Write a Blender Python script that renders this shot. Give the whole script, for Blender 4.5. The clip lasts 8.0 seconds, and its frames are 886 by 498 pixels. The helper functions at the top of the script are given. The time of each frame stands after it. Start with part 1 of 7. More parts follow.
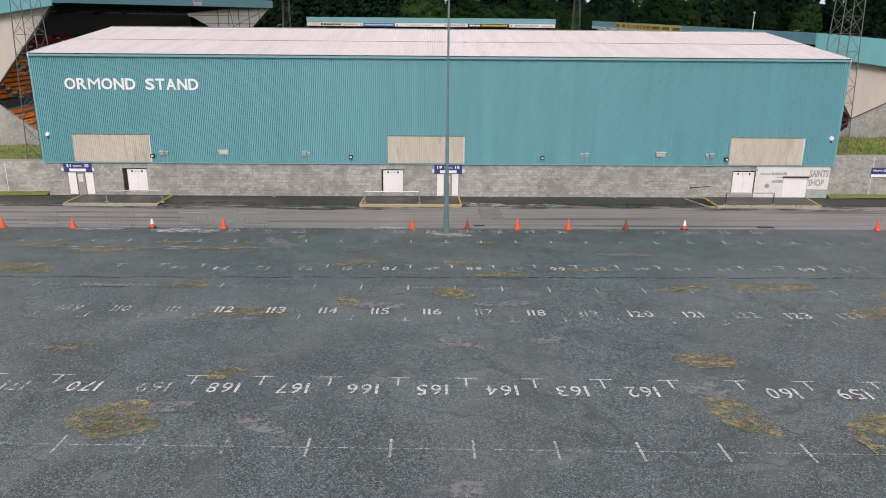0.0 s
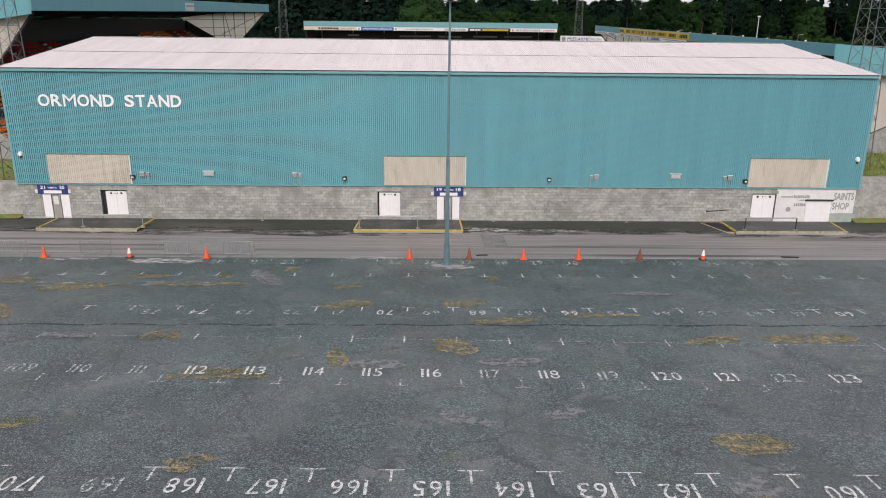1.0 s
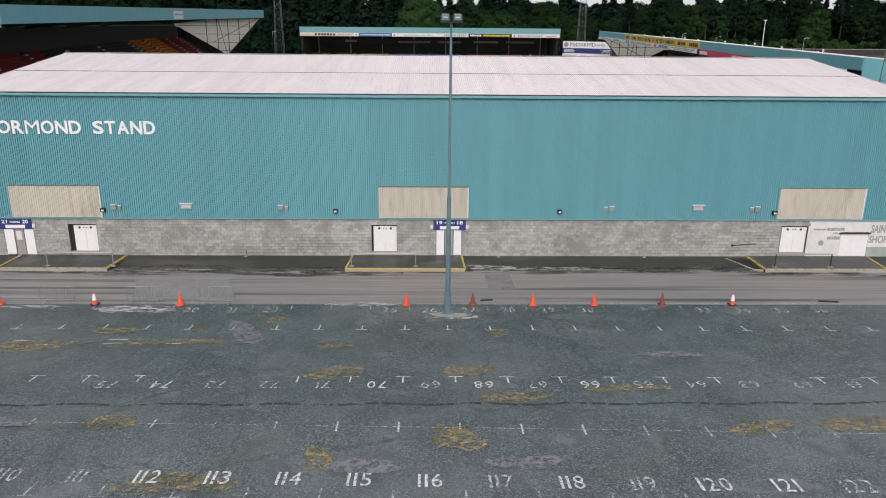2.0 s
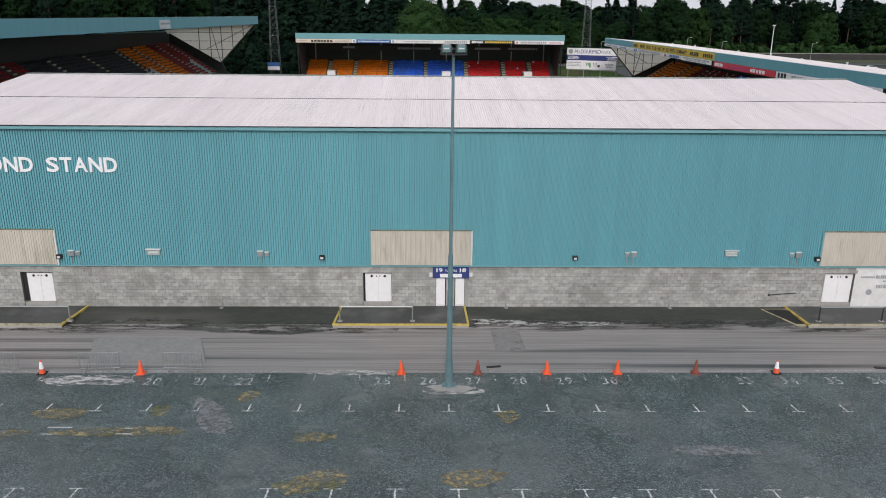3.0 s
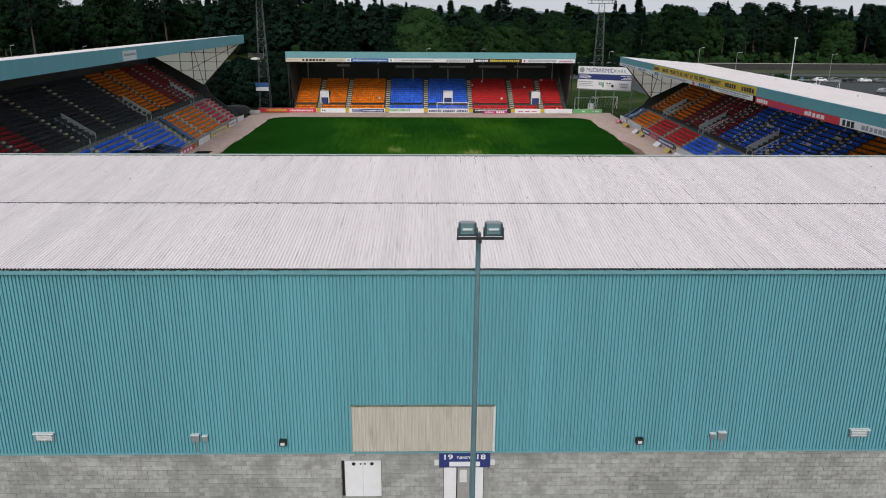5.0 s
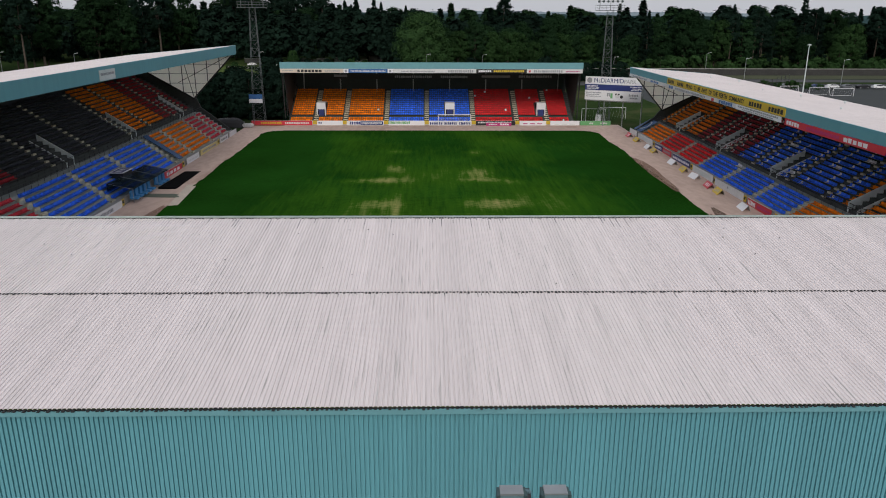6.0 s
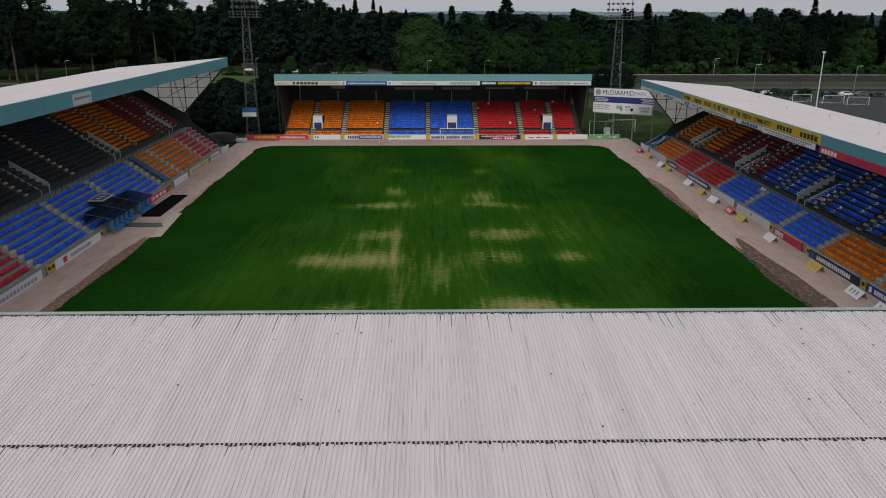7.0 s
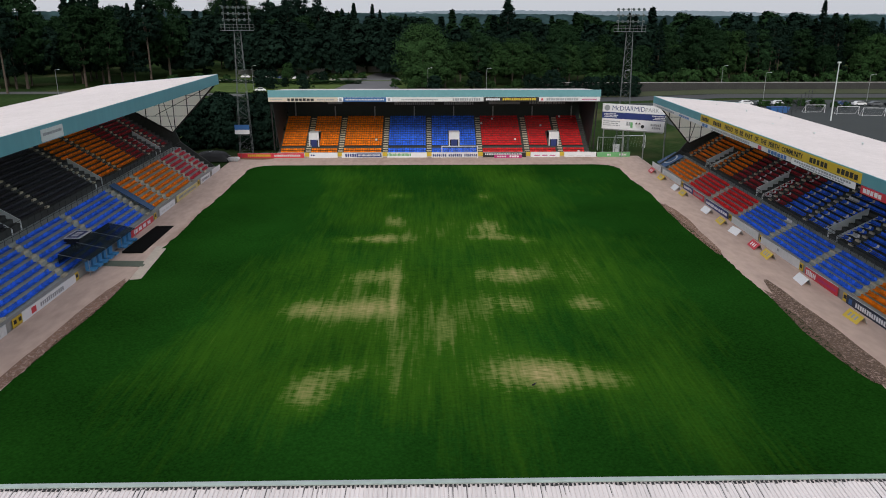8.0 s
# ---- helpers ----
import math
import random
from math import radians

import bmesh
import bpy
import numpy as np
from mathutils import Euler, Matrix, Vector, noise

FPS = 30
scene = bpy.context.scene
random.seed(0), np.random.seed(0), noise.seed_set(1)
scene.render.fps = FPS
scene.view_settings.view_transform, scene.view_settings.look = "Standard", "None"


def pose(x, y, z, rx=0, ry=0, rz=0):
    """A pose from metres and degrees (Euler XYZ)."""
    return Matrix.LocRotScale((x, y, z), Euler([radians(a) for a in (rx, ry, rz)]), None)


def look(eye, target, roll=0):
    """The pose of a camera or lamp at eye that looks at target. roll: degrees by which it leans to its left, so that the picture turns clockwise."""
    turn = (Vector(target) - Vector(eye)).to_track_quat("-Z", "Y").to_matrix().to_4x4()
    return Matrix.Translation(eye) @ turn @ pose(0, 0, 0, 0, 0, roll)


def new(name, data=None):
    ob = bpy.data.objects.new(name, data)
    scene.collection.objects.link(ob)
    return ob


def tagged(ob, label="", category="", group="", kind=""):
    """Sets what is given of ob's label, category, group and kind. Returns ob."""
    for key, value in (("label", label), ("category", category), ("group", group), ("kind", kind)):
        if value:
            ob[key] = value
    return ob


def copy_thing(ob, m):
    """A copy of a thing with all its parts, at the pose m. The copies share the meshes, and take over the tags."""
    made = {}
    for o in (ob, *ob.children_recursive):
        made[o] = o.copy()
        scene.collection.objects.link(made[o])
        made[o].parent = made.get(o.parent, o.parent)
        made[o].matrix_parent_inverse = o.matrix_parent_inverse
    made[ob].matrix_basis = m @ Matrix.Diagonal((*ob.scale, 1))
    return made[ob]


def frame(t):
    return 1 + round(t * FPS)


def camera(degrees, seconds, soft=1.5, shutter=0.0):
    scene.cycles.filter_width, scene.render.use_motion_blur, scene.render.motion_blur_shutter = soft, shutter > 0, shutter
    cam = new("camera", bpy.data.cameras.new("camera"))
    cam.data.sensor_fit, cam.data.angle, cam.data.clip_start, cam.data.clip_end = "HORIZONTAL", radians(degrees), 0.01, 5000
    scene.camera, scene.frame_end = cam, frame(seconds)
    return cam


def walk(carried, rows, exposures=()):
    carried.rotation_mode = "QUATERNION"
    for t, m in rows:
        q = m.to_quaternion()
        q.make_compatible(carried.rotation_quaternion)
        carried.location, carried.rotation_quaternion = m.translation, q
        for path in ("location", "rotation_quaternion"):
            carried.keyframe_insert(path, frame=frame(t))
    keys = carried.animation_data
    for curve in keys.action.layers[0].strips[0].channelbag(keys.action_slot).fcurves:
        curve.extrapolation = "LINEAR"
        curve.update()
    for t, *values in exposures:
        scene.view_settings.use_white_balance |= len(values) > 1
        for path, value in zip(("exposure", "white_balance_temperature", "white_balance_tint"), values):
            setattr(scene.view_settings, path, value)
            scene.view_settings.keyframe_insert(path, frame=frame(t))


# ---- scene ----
# ---------------------------------------------------------------- camera
cam = camera(62.0, 8.0, soft=1.0)
PATH = [
    (0, (-1.175, 10.777, 14.25), (-1.136, 12.688, 13.66), 0.5),
    (0.5, (-1.221, 12.763, 14.577), (-1.18, 14.673, 13.987), 0.6),
    (1, (-1.162, 15.149, 15.122), (-1.121, 17.06, 14.534), 0.6),
    (1.5, (-1.145, 17.851, 15.715), (-1.103, 19.763, 15.128), 0.5),
    (3, (-0.993, 27.47, 17.531), (-0.953, 29.383, 16.947), 0.5),
    (3.5, (-1.019, 31.14, 18.502), (-0.979, 33.053, 17.917), 0.5),
    (4, (-1.008, 34.865, 19.421), (-0.967, 36.777, 18.837), 0.4),
    (4.5, (-1.074, 38.708, 20.384), (-1.034, 40.621, 19.8), 0.4),
    (6, (-1.43, 50.971, 23.17), (-1.391, 52.883, 22.587), 0.2),
    (6.5, (-1.548, 54.943, 24.161), (-1.509, 56.855, 23.577), 0.2),
    (7, (-1.689, 59.134, 25.256), (-1.651, 61.046, 24.672), 0.1),
    (7.5, (-1.848, 63.286, 26.558), (-1.81, 65.198, 25.974), 0.1),
    (8, (-1.957, 67.451, 28.03), (-1.919, 69.363, 27.443), -0.0),
]
walk(cam, [(t, look(eye, target, roll)) for t, eye, target, roll in PATH],
     [(0.0, 0.24, 6750, 15), (1.5, 0.20, 6650, 14), (3.0, 0.12, 6400, 11), (3.5, 0.06, 6350, 9), (4.5, 0.0, 6300, 8), (6.0, -0.25, 6450, 10),
      (6.5, -0.46, 6450, 10), (7.0, -0.54, 6400, 10), (7.5, -0.56, 6400, 9), (8.0, -0.06, 6400, 9)])

# ---------------------------------------------------------------- sky and light
SUN_TURN, SUN_UP = radians(184), radians(34)
world = bpy.data.worlds.new("sky")
scene.world = world
world.use_nodes = True
wn = world.node_tree
sky = wn.nodes.new("ShaderNodeTexSky")
sky.sky_type = "NISHITA"
sky.sun_disc = False
sky.sun_elevation, sky.sun_rotation = SUN_UP, SUN_TURN
sky.air_density, sky.dust_density, sky.ozone_density = 1.0, 4.0, 1.0
cloud = wn.nodes.new("ShaderNodeMix")
cloud.data_type = "RGBA"
cloud.inputs[0].default_value = 0.75
cloud.inputs[7].default_value = (5.9, 6.0, 6.5, 1)
wn.links.new(sky.outputs[0], cloud.inputs[6])
back = wn.nodes["Background"]
wn.links.new(cloud.outputs[2], back.inputs[0])
back.inputs[1].default_value = 0.13
sun = new("sun", bpy.data.lights.new("sun", "SUN"))
sun.data.energy, sun.data.angle, sun.data.color = 1.6, radians(18), (1.0, 0.96, 0.9)
aim = Vector((math.sin(SUN_TURN) * math.cos(SUN_UP), math.cos(SUN_TURN) * math.cos(SUN_UP), math.sin(SUN_UP)))
sun.matrix_world = look(aim * 100, (0, 0, 0))

# ---------------------------------------------------------------- materials


def mat(name, col, rough=0.8, metal=0.0, vary=0.25, fine=8.0, coarse=0.4, bump=0.0, stain=None, stain_amount=0.0,
        stain_scale=0.3, island=0.0, obrand=0.0, spec=0.5, stretch=(1, 1, 1), wear=0.0, wear_scale=3.2, speckle=0.0, speckle_scale=9.0):
    """A painted, cast or grown surface: grain, broad variation, stains with a shape of their own and fine relief."""
    m = bpy.data.materials.new(name)
    m.use_nodes = True
    nt = m.node_tree
    b = nt.nodes["Principled BSDF"]
    b.inputs["Roughness"].default_value, b.inputs["Metallic"].default_value = rough, metal
    b.inputs["Specular IOR Level"].default_value = spec
    geo = nt.nodes.new("ShaderNodeNewGeometry")
    mp = nt.nodes.new("ShaderNodeMapping")
    mp.inputs["Scale"].default_value = stretch
    nt.links.new(geo.outputs["Position"], mp.inputs[0])

    def noise_tex(scale, detail=4, grain=0.5):
        n = nt.nodes.new("ShaderNodeTexNoise")
        n.inputs["Roughness"].default_value = grain
        n.inputs["Scale"].default_value, n.inputs["Detail"].default_value = scale, detail
        nt.links.new(mp.outputs[0], n.inputs["Vector"])
        return n.outputs["Fac"]

    def math_node(op, a, bb):
        n = nt.nodes.new("ShaderNodeMath")
        n.operation = op
        for i, v in enumerate((a, bb)):
            if isinstance(v, (int, float)):
                n.inputs[i].default_value = v
            else:
                nt.links.new(v, n.inputs[i])
        return n.outputs[0]

    f, c = noise_tex(fine), noise_tex(coarse, 6)
    total = math_node("ADD", math_node("MULTIPLY", math_node("SUBTRACT", f, 0.5), vary * 2.4),
                      math_node("MULTIPLY", math_node("SUBTRACT", c, 0.5), vary * 2.0))
    if island:
        total = math_node("ADD", total, math_node("MULTIPLY", math_node("SUBTRACT", geo.outputs["Random Per Island"], 0.5), island))
    if obrand:
        info = nt.nodes.new("ShaderNodeObjectInfo")
        total = math_node("ADD", total, math_node("MULTIPLY", math_node("SUBTRACT", info.outputs["Random"], 0.5), obrand))
    if speckle:
        grit = nt.nodes.new("ShaderNodeTexVoronoi")
        grit.inputs["Scale"].default_value = speckle_scale
        nt.links.new(mp.outputs[0], grit.inputs["Vector"])
        tone = nt.nodes.new("ShaderNodeSeparateColor")
        nt.links.new(grit.outputs["Color"], tone.inputs[0])
        peak = math_node("POWER", tone.outputs[0], 3.0)
        total = math_node("ADD", total, math_node("MULTIPLY", math_node("SUBTRACT", peak, 0.25), speckle))
    gain = math_node("MAXIMUM", math_node("ADD", total, 1.0), 0.15)
    mul = nt.nodes.new("ShaderNodeVectorMath")
    mul.operation = "SCALE"
    mul.inputs[0].default_value = col[:3]
    nt.links.new(gain, mul.inputs["Scale"])
    out = mul.outputs[0]
    if stain:
        ramp = nt.nodes.new("ShaderNodeMapRange")
        ramp.inputs[1].default_value, ramp.inputs[2].default_value = 0.62 - stain_amount * 0.3, 0.78 - stain_amount * 0.3
        nt.links.new(noise_tex(stain_scale, 8), ramp.inputs[0])
        mx = nt.nodes.new("ShaderNodeMix")
        mx.data_type = "RGBA"
        nt.links.new(ramp.outputs[0], mx.inputs[0])
        nt.links.new(out, mx.inputs[6])
        mx.inputs[7].default_value = (*stain, 1)
        out = mx.outputs[2]
    nt.links.new(out, b.inputs["Base Color"])
    if bump:
        bp = nt.nodes.new("ShaderNodeBump")
        bp.inputs["Strength"].default_value, bp.inputs["Distance"].default_value = 0.6, bump
        nt.links.new(f, bp.inputs["Height"])
        nt.links.new(bp.outputs[0], b.inputs["Normal"])
    if wear:
        lim = nt.nodes.new("ShaderNodeMapRange")
        lim.inputs[1].default_value, lim.inputs[2].default_value = wear - 0.06, wear + 0.06
        nt.links.new(noise_tex(wear_scale, 8, 0.78), lim.inputs[0])
        clear = nt.nodes.new("ShaderNodeBsdfTransparent")
        blend = nt.nodes.new("ShaderNodeMixShader")
        nt.links.new(lim.outputs[0], blend.inputs[0])
        nt.links.new(clear.outputs[0], blend.inputs[1])
        nt.links.new(b.outputs[0], blend.inputs[2])
        nt.links.new(blend.outputs[0], nt.nodes["Material Output"].inputs["Surface"])
    return m


TEAL = mat("teal_steel", (0.112, 0.315, 0.365), 0.5, 0.0, 0.09, 1.5, 0.15, stretch=(1, 1, 0.12), obrand=0.06, spec=0.4)
TEAL_TRIM = mat("teal_trim", (0.13, 0.31, 0.345), 0.5, 0.0, 0.1, 2.0, 0.2)
BEIGE = mat("beige_sheet", (0.48, 0.45, 0.39), 0.55, 0.0, 0.14, 3.0, 0.5, stain=(0.30, 0.29, 0.22), stain_amount=0.15, stain_scale=1.4, stretch=(1, 1, 0.25))
ROOF = mat("pale_roof_steel", (0.70, 0.645, 0.64), 0.6, 0.0, 0.13, 4.2, 0.3, stain=(0.50, 0.475, 0.465), stain_amount=0.12,
           stain_scale=2.4, stretch=(4.5, 0.10, 1), obrand=0.05, spec=0.2)
GRIME = mat("black_grime", (0.055, 0.055, 0.06), 0.9, 0.0, 0.4, 6, 0.8)
RIDGE = mat("weathered_flashing", (0.36, 0.43, 0.40), 0.6, 0.0, 0.2, 3, 0.5)
ROOF_FAR = mat("pale_far_roof", (0.60, 0.555, 0.555), 0.6, 0.0, 0.1, 1.0, 0.15)
BLOCK = mat("concrete_block", (0.322, 0.325, 0.312), 0.95, 0.0, 0.36, 5.0, 0.30, bump=0.01, obrand=0.30, island=0.30,
            stain=(0.235, 0.24, 0.225), stain_amount=0.30, stain_scale=0.8, spec=0.2)
MORTAR = mat("mortar", (0.15, 0.153, 0.143), 0.95, 0.0, 0.2, 14, 0.5)
CONC = mat("concrete", (0.30, 0.29, 0.275), 0.9, 0.0, 0.2, 5.0, 0.25, bump=0.005)
CONC_PALE = mat("pale_concrete", (0.56, 0.60, 0.60), 0.85, 0.0, 0.12, 4.0, 0.3)


def chipped_asphalt():
    """Coarse old chippings: broad dark and pale areas, bald patches, hairline cracks, a film of green algae."""
    m = mat("asphalt", (0.062, 0.080, 0.079), 0.52, 0.0, 0.75, 6.0, 0.30, bump=0.02, speckle=3.0, speckle_scale=27.0, spec=0.8)
    nt = m.node_tree
    b = nt.nodes["Principled BSDF"]
    col = b.inputs["Base Color"].links[0].from_socket
    geo = nt.nodes.new("ShaderNodeNewGeometry")

    def noise_at(scale, stretch, warp=0.0):
        mp = nt.nodes.new("ShaderNodeMapping")
        mp.inputs["Scale"].default_value = stretch
        nt.links.new(geo.outputs["Position"], mp.inputs[0])
        n = nt.nodes.new("ShaderNodeTexNoise")
        n.inputs["Scale"].default_value, n.inputs["Detail"].default_value, n.inputs["Distortion"].default_value = scale, 9, warp
        nt.links.new(mp.outputs[0], n.inputs["Vector"])
        return n

    def lay(mask, lo, hi, top, colour):
        nonlocal col
        r = nt.nodes.new("ShaderNodeMapRange")
        r.inputs[1].default_value, r.inputs[2].default_value, r.inputs[4].default_value = lo, hi, top
        nt.links.new(mask, r.inputs[0])
        mx = nt.nodes.new("ShaderNodeMix")
        mx.data_type = "RGBA"
        nt.links.new(r.outputs[0], mx.inputs[0])
        nt.links.new(col, mx.inputs[6])
        mx.inputs[7].default_value = (*colour, 1)
        col = mx.outputs[2]

    lay(noise_at(0.22, (1, 0.7, 1), 0.8).outputs["Fac"], 0.48, 0.62, 0.35, (0.132, 0.140, 0.135))
    lay(noise_at(0.55, (1, 0.8, 1), 1.2).outputs["Fac"], 0.54, 0.66, 0.5, (0.036, 0.048, 0.045))
    lay(noise_at(0.9, (0.6, 1.0, 1), 0.6).outputs["Fac"], 0.62, 0.68, 0.5, (0.150, 0.156, 0.154))
    lay(noise_at(0.33, (1, 1, 1.3), 1.0).outputs["Fac"], 0.60, 0.76, 0.45, (0.090, 0.102, 0.066))
    warp = noise_at(0.8, (1, 1, 1))
    mixed = nt.nodes.new("ShaderNodeVectorMath")
    mixed.operation = "MULTIPLY_ADD"
    nt.links.new(warp.outputs["Color"], mixed.inputs[0])
    mixed.inputs[1].default_value = (2.2, 2.2, 0)
    nt.links.new(geo.outputs["Position"], mixed.inputs[2])
    crack = nt.nodes.new("ShaderNodeTexVoronoi")
    crack.feature = "DISTANCE_TO_EDGE"
    crack.inputs["Scale"].default_value = 0.13
    nt.links.new(mixed.outputs[0], crack.inputs["Vector"])
    lay(crack.outputs["Distance"], 0.010, 0.0, 0.75, (0.018, 0.022, 0.021))
    nt.links.new(col, b.inputs["Base Color"])
    return m


ASPHALT = chipped_asphalt()
ROAD = mat("road_asphalt", (0.228, 0.211, 0.204), 0.40, 0.0, 0.34, 4.5, 0.35, bump=0.004, stain=(0.065, 0.063, 0.062), stain_amount=0.40,
           stain_scale=1.1, stretch=(0.035, 2.2, 1), speckle=0.25, speckle_scale=6.0)
APRON = mat("damp_apron", (0.034, 0.038, 0.032), 0.5, 0.0, 0.35, 2.2, 0.3, stain=(0.085, 0.082, 0.072), stain_amount=0.3, stain_scale=0.35, stretch=(0.35, 1, 1), speckle=0.5)
PATCH = mat("tar_patch", (0.175, 0.182, 0.188), 0.85, 0.0, 0.25, 7, 0.6, wear=0.47, wear_scale=3.0)
PALE_PATCH = mat("pale_patch", (0.38, 0.375, 0.36), 0.95, 0.0, 0.3, 2.5, 0.8, wear=0.50, wear_scale=3.2, stretch=(0.4, 1, 1))
MOSS = mat("dry_moss", (0.25, 0.21, 0.115), 1.0, 0.0, 0.6, 9, 1.2, bump=0.05, stain=(0.125, 0.135, 0.062), stain_amount=0.4, stain_scale=0.9, wear=0.505, wear_scale=3.4)
MARK = mat("white_road_paint", (0.60, 0.61, 0.61), 0.85, 0.0, 0.3, 6, 0.8, wear=0.45, wear_scale=8.0)
MARK_FAINT = mat("faint_road_paint", (0.50, 0.52, 0.52), 0.85, 0.0, 0.25, 6, 0.8, wear=0.51, wear_scale=7.0)
YELLOW_LINE = mat("yellow_line", (0.50, 0.38, 0.09), 0.8, 0.0, 0.25, 5, 0.9, wear=0.40)
WHITE = mat("white_paint", (0.74, 0.74, 0.76), 0.5, 0.0, 0.06, 3, 0.5)
DIRTY_WHITE = mat("dirty_white", (0.62, 0.62, 0.62), 0.6, 0.0, 0.14, 3, 0.5)
NAVY = mat("navy_paint", (0.02, 0.035, 0.16), 0.45, 0.0, 0.1, 2, 0.3)
BLACK = mat("black_paint", (0.012, 0.012, 0.013), 0.6, 0.0, 0.3, 5, 0.6)
# near-black: the shade of hollows and roof undersides is put into the colour
DARK = mat("unlit_fill", (0.02, 0.02, 0.022), 0.9, 0.0, 0.3, 2, 0.3)
GALV = mat("galvanised_steel", (0.34, 0.36, 0.37), 0.45, 0.7, 0.15, 4, 0.7)
POLE_MAT = mat("weathered_pole", (0.14, 0.235, 0.26), 0.5, 0.3, 0.2, 2.0, 0.5)
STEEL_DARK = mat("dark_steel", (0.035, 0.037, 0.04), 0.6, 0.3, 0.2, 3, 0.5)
HOUSING = mat("dark_teal_housing", (0.045, 0.085, 0.088), 0.5, 0.2, 0.2, 3, 0.6)
GLASS_LAMP = mat("lamp_glass", (0.12, 0.15, 0.15), 0.1, 0.2, 0.05, 3, 0.5)
RED_CONE = mat("orange_cone", (0.72, 0.10, 0.035), 0.55, 0.0, 0.15, 5, 0.8)
DULL_CONE = mat("dirty_cone", (0.22, 0.06, 0.04), 0.7, 0.0, 0.25, 5, 0.8)
RUBBER = mat("black_rubber", (0.02, 0.02, 0.02), 0.85, 0.0, 0.2, 5, 0.8)
SEAT_COL = {
    key: mat(key.replace(" ", "_") + "_plastic", col, 0.6, 0.0, 0.10, 0.8, 0.25, island=0.55, spec=0.12)
    for key, col in (("orange", (0.76, 0.19, 0.004)), ("blue", (0.038, 0.155, 0.78)), ("red", (0.60, 0.022, 0.026)), ("maroon", (0.30, 0.022, 0.030)),
                     ("dull red", (0.52, 0.04, 0.06)), ("black", (0.040, 0.042, 0.052)), ("white", (0.70, 0.70, 0.70)))
}
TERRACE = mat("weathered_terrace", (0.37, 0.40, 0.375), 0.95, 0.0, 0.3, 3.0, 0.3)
# the same terrace concrete with the roof's shade put into its colour
TERRACE_SHADE = mat("roof_shade_terrace", (0.055, 0.06, 0.057), 0.95, 0.0, 0.3, 3.0, 0.3)
PARAPET = mat("parapet_paint", (0.78, 0.83, 0.83), 0.7, 0.0, 0.12, 2.5, 0.4)
TREAD = mat("step_edge", (0.55, 0.50, 0.38), 0.9, 0.0, 0.2, 4, 0.5)
TRACK = mat("red_blaes_track", (0.51, 0.385, 0.33), 0.95, 0.0, 0.2, 1.2, 0.10, stain=(0.30, 0.20, 0.155), stain_amount=0.2, stain_scale=0.12, stretch=(1, 0.4, 1), spec=0.1)
GRAVEL = mat("pale_gravel", (0.52, 0.45, 0.38), 0.95, 0.0, 0.2, 4, 0.5)
FIELD = mat("rough_grass", (0.030, 0.052, 0.018), 1.0, 0.0, 0.45, 0.9, 0.04, stain=(0.07, 0.075, 0.035), stain_amount=0.25, stain_scale=0.05, spec=0.0)
BANK = mat("bank_grass", (0.15, 0.19, 0.045), 1.0, 0.0, 0.5, 2.0, 0.3, bump=0.05, stain=(0.20, 0.17, 0.06), stain_amount=0.4, stain_scale=0.35)
BARK = mat("bark", (0.07, 0.055, 0.042), 0.95, 0.0, 0.3, 3, 0.5)
LEAF_A = mat("broad_leaf", (0.0145, 0.034, 0.0145), 0.95, 0.0, 0.4, 0.3, 0.05, island=0.4, obrand=0.5, spec=0.0)
LEAF_B = mat("light_leaf", (0.024, 0.053, 0.018), 0.95, 0.0, 0.4, 0.3, 0.05, island=0.4, obrand=0.4, spec=0.0)
LEAF_D = mat("fresh_leaf", (0.034, 0.072, 0.025), 0.95, 0.0, 0.4, 0.3, 0.05, island=0.4, spec=0.0)
LEAF_C = mat("conifer_needles", (0.0098, 0.0215, 0.015), 0.95, 0.0, 0.4, 0.3, 0.05, island=0.4, obrand=0.5, spec=0.0)
# hill colours include the blue haze of distance, palest on the far ridge
HILL = mat("hazed_hill", (0.028, 0.052, 0.056), 1.0, 0.0, 0.85, 0.025, 0.006, spec=0.0, stretch=(1, 1, 2.5))
HILL_FAR = mat("hazed_far_hill", (0.20, 0.25, 0.29), 1.0, 0.0, 0.1, 0.01, 0.002, spec=0.0)
STONE = mat("field_stone", (0.05, 0.05, 0.048), 0.95, 0.0, 0.3, 2, 0.3, spec=0.1)
def sheeting(name, col):
    """Thin cream sheeting that lets daylight through."""
    m = mat(name, col, 0.6, 0.0, 0.12, 0.8, 0.2)
    nt = m.node_tree
    glow = nt.nodes.new("ShaderNodeBsdfTranslucent")
    glow.inputs[0].default_value = (0.95, 0.92, 0.84, 1)
    mx = nt.nodes.new("ShaderNodeMixShader")
    mx.inputs[0].default_value = 0.92
    nt.links.new(nt.nodes["Principled BSDF"].outputs[0], mx.inputs[1])
    nt.links.new(glow.outputs[0], mx.inputs[2])
    nt.links.new(mx.outputs[0], nt.nodes["Material Output"].inputs["Surface"])
    return m


CREAM = mat("cream_render", (0.47, 0.43, 0.40), 0.85, 0.0, 0.12, 1.2, 0.2, stain=(0.36, 0.33, 0.30), stain_amount=0.2, stain_scale=0.3, stretch=(1, 1, 0.4))
SCREEN = sheeting("cream_screen", (0.78, 0.76, 0.68))


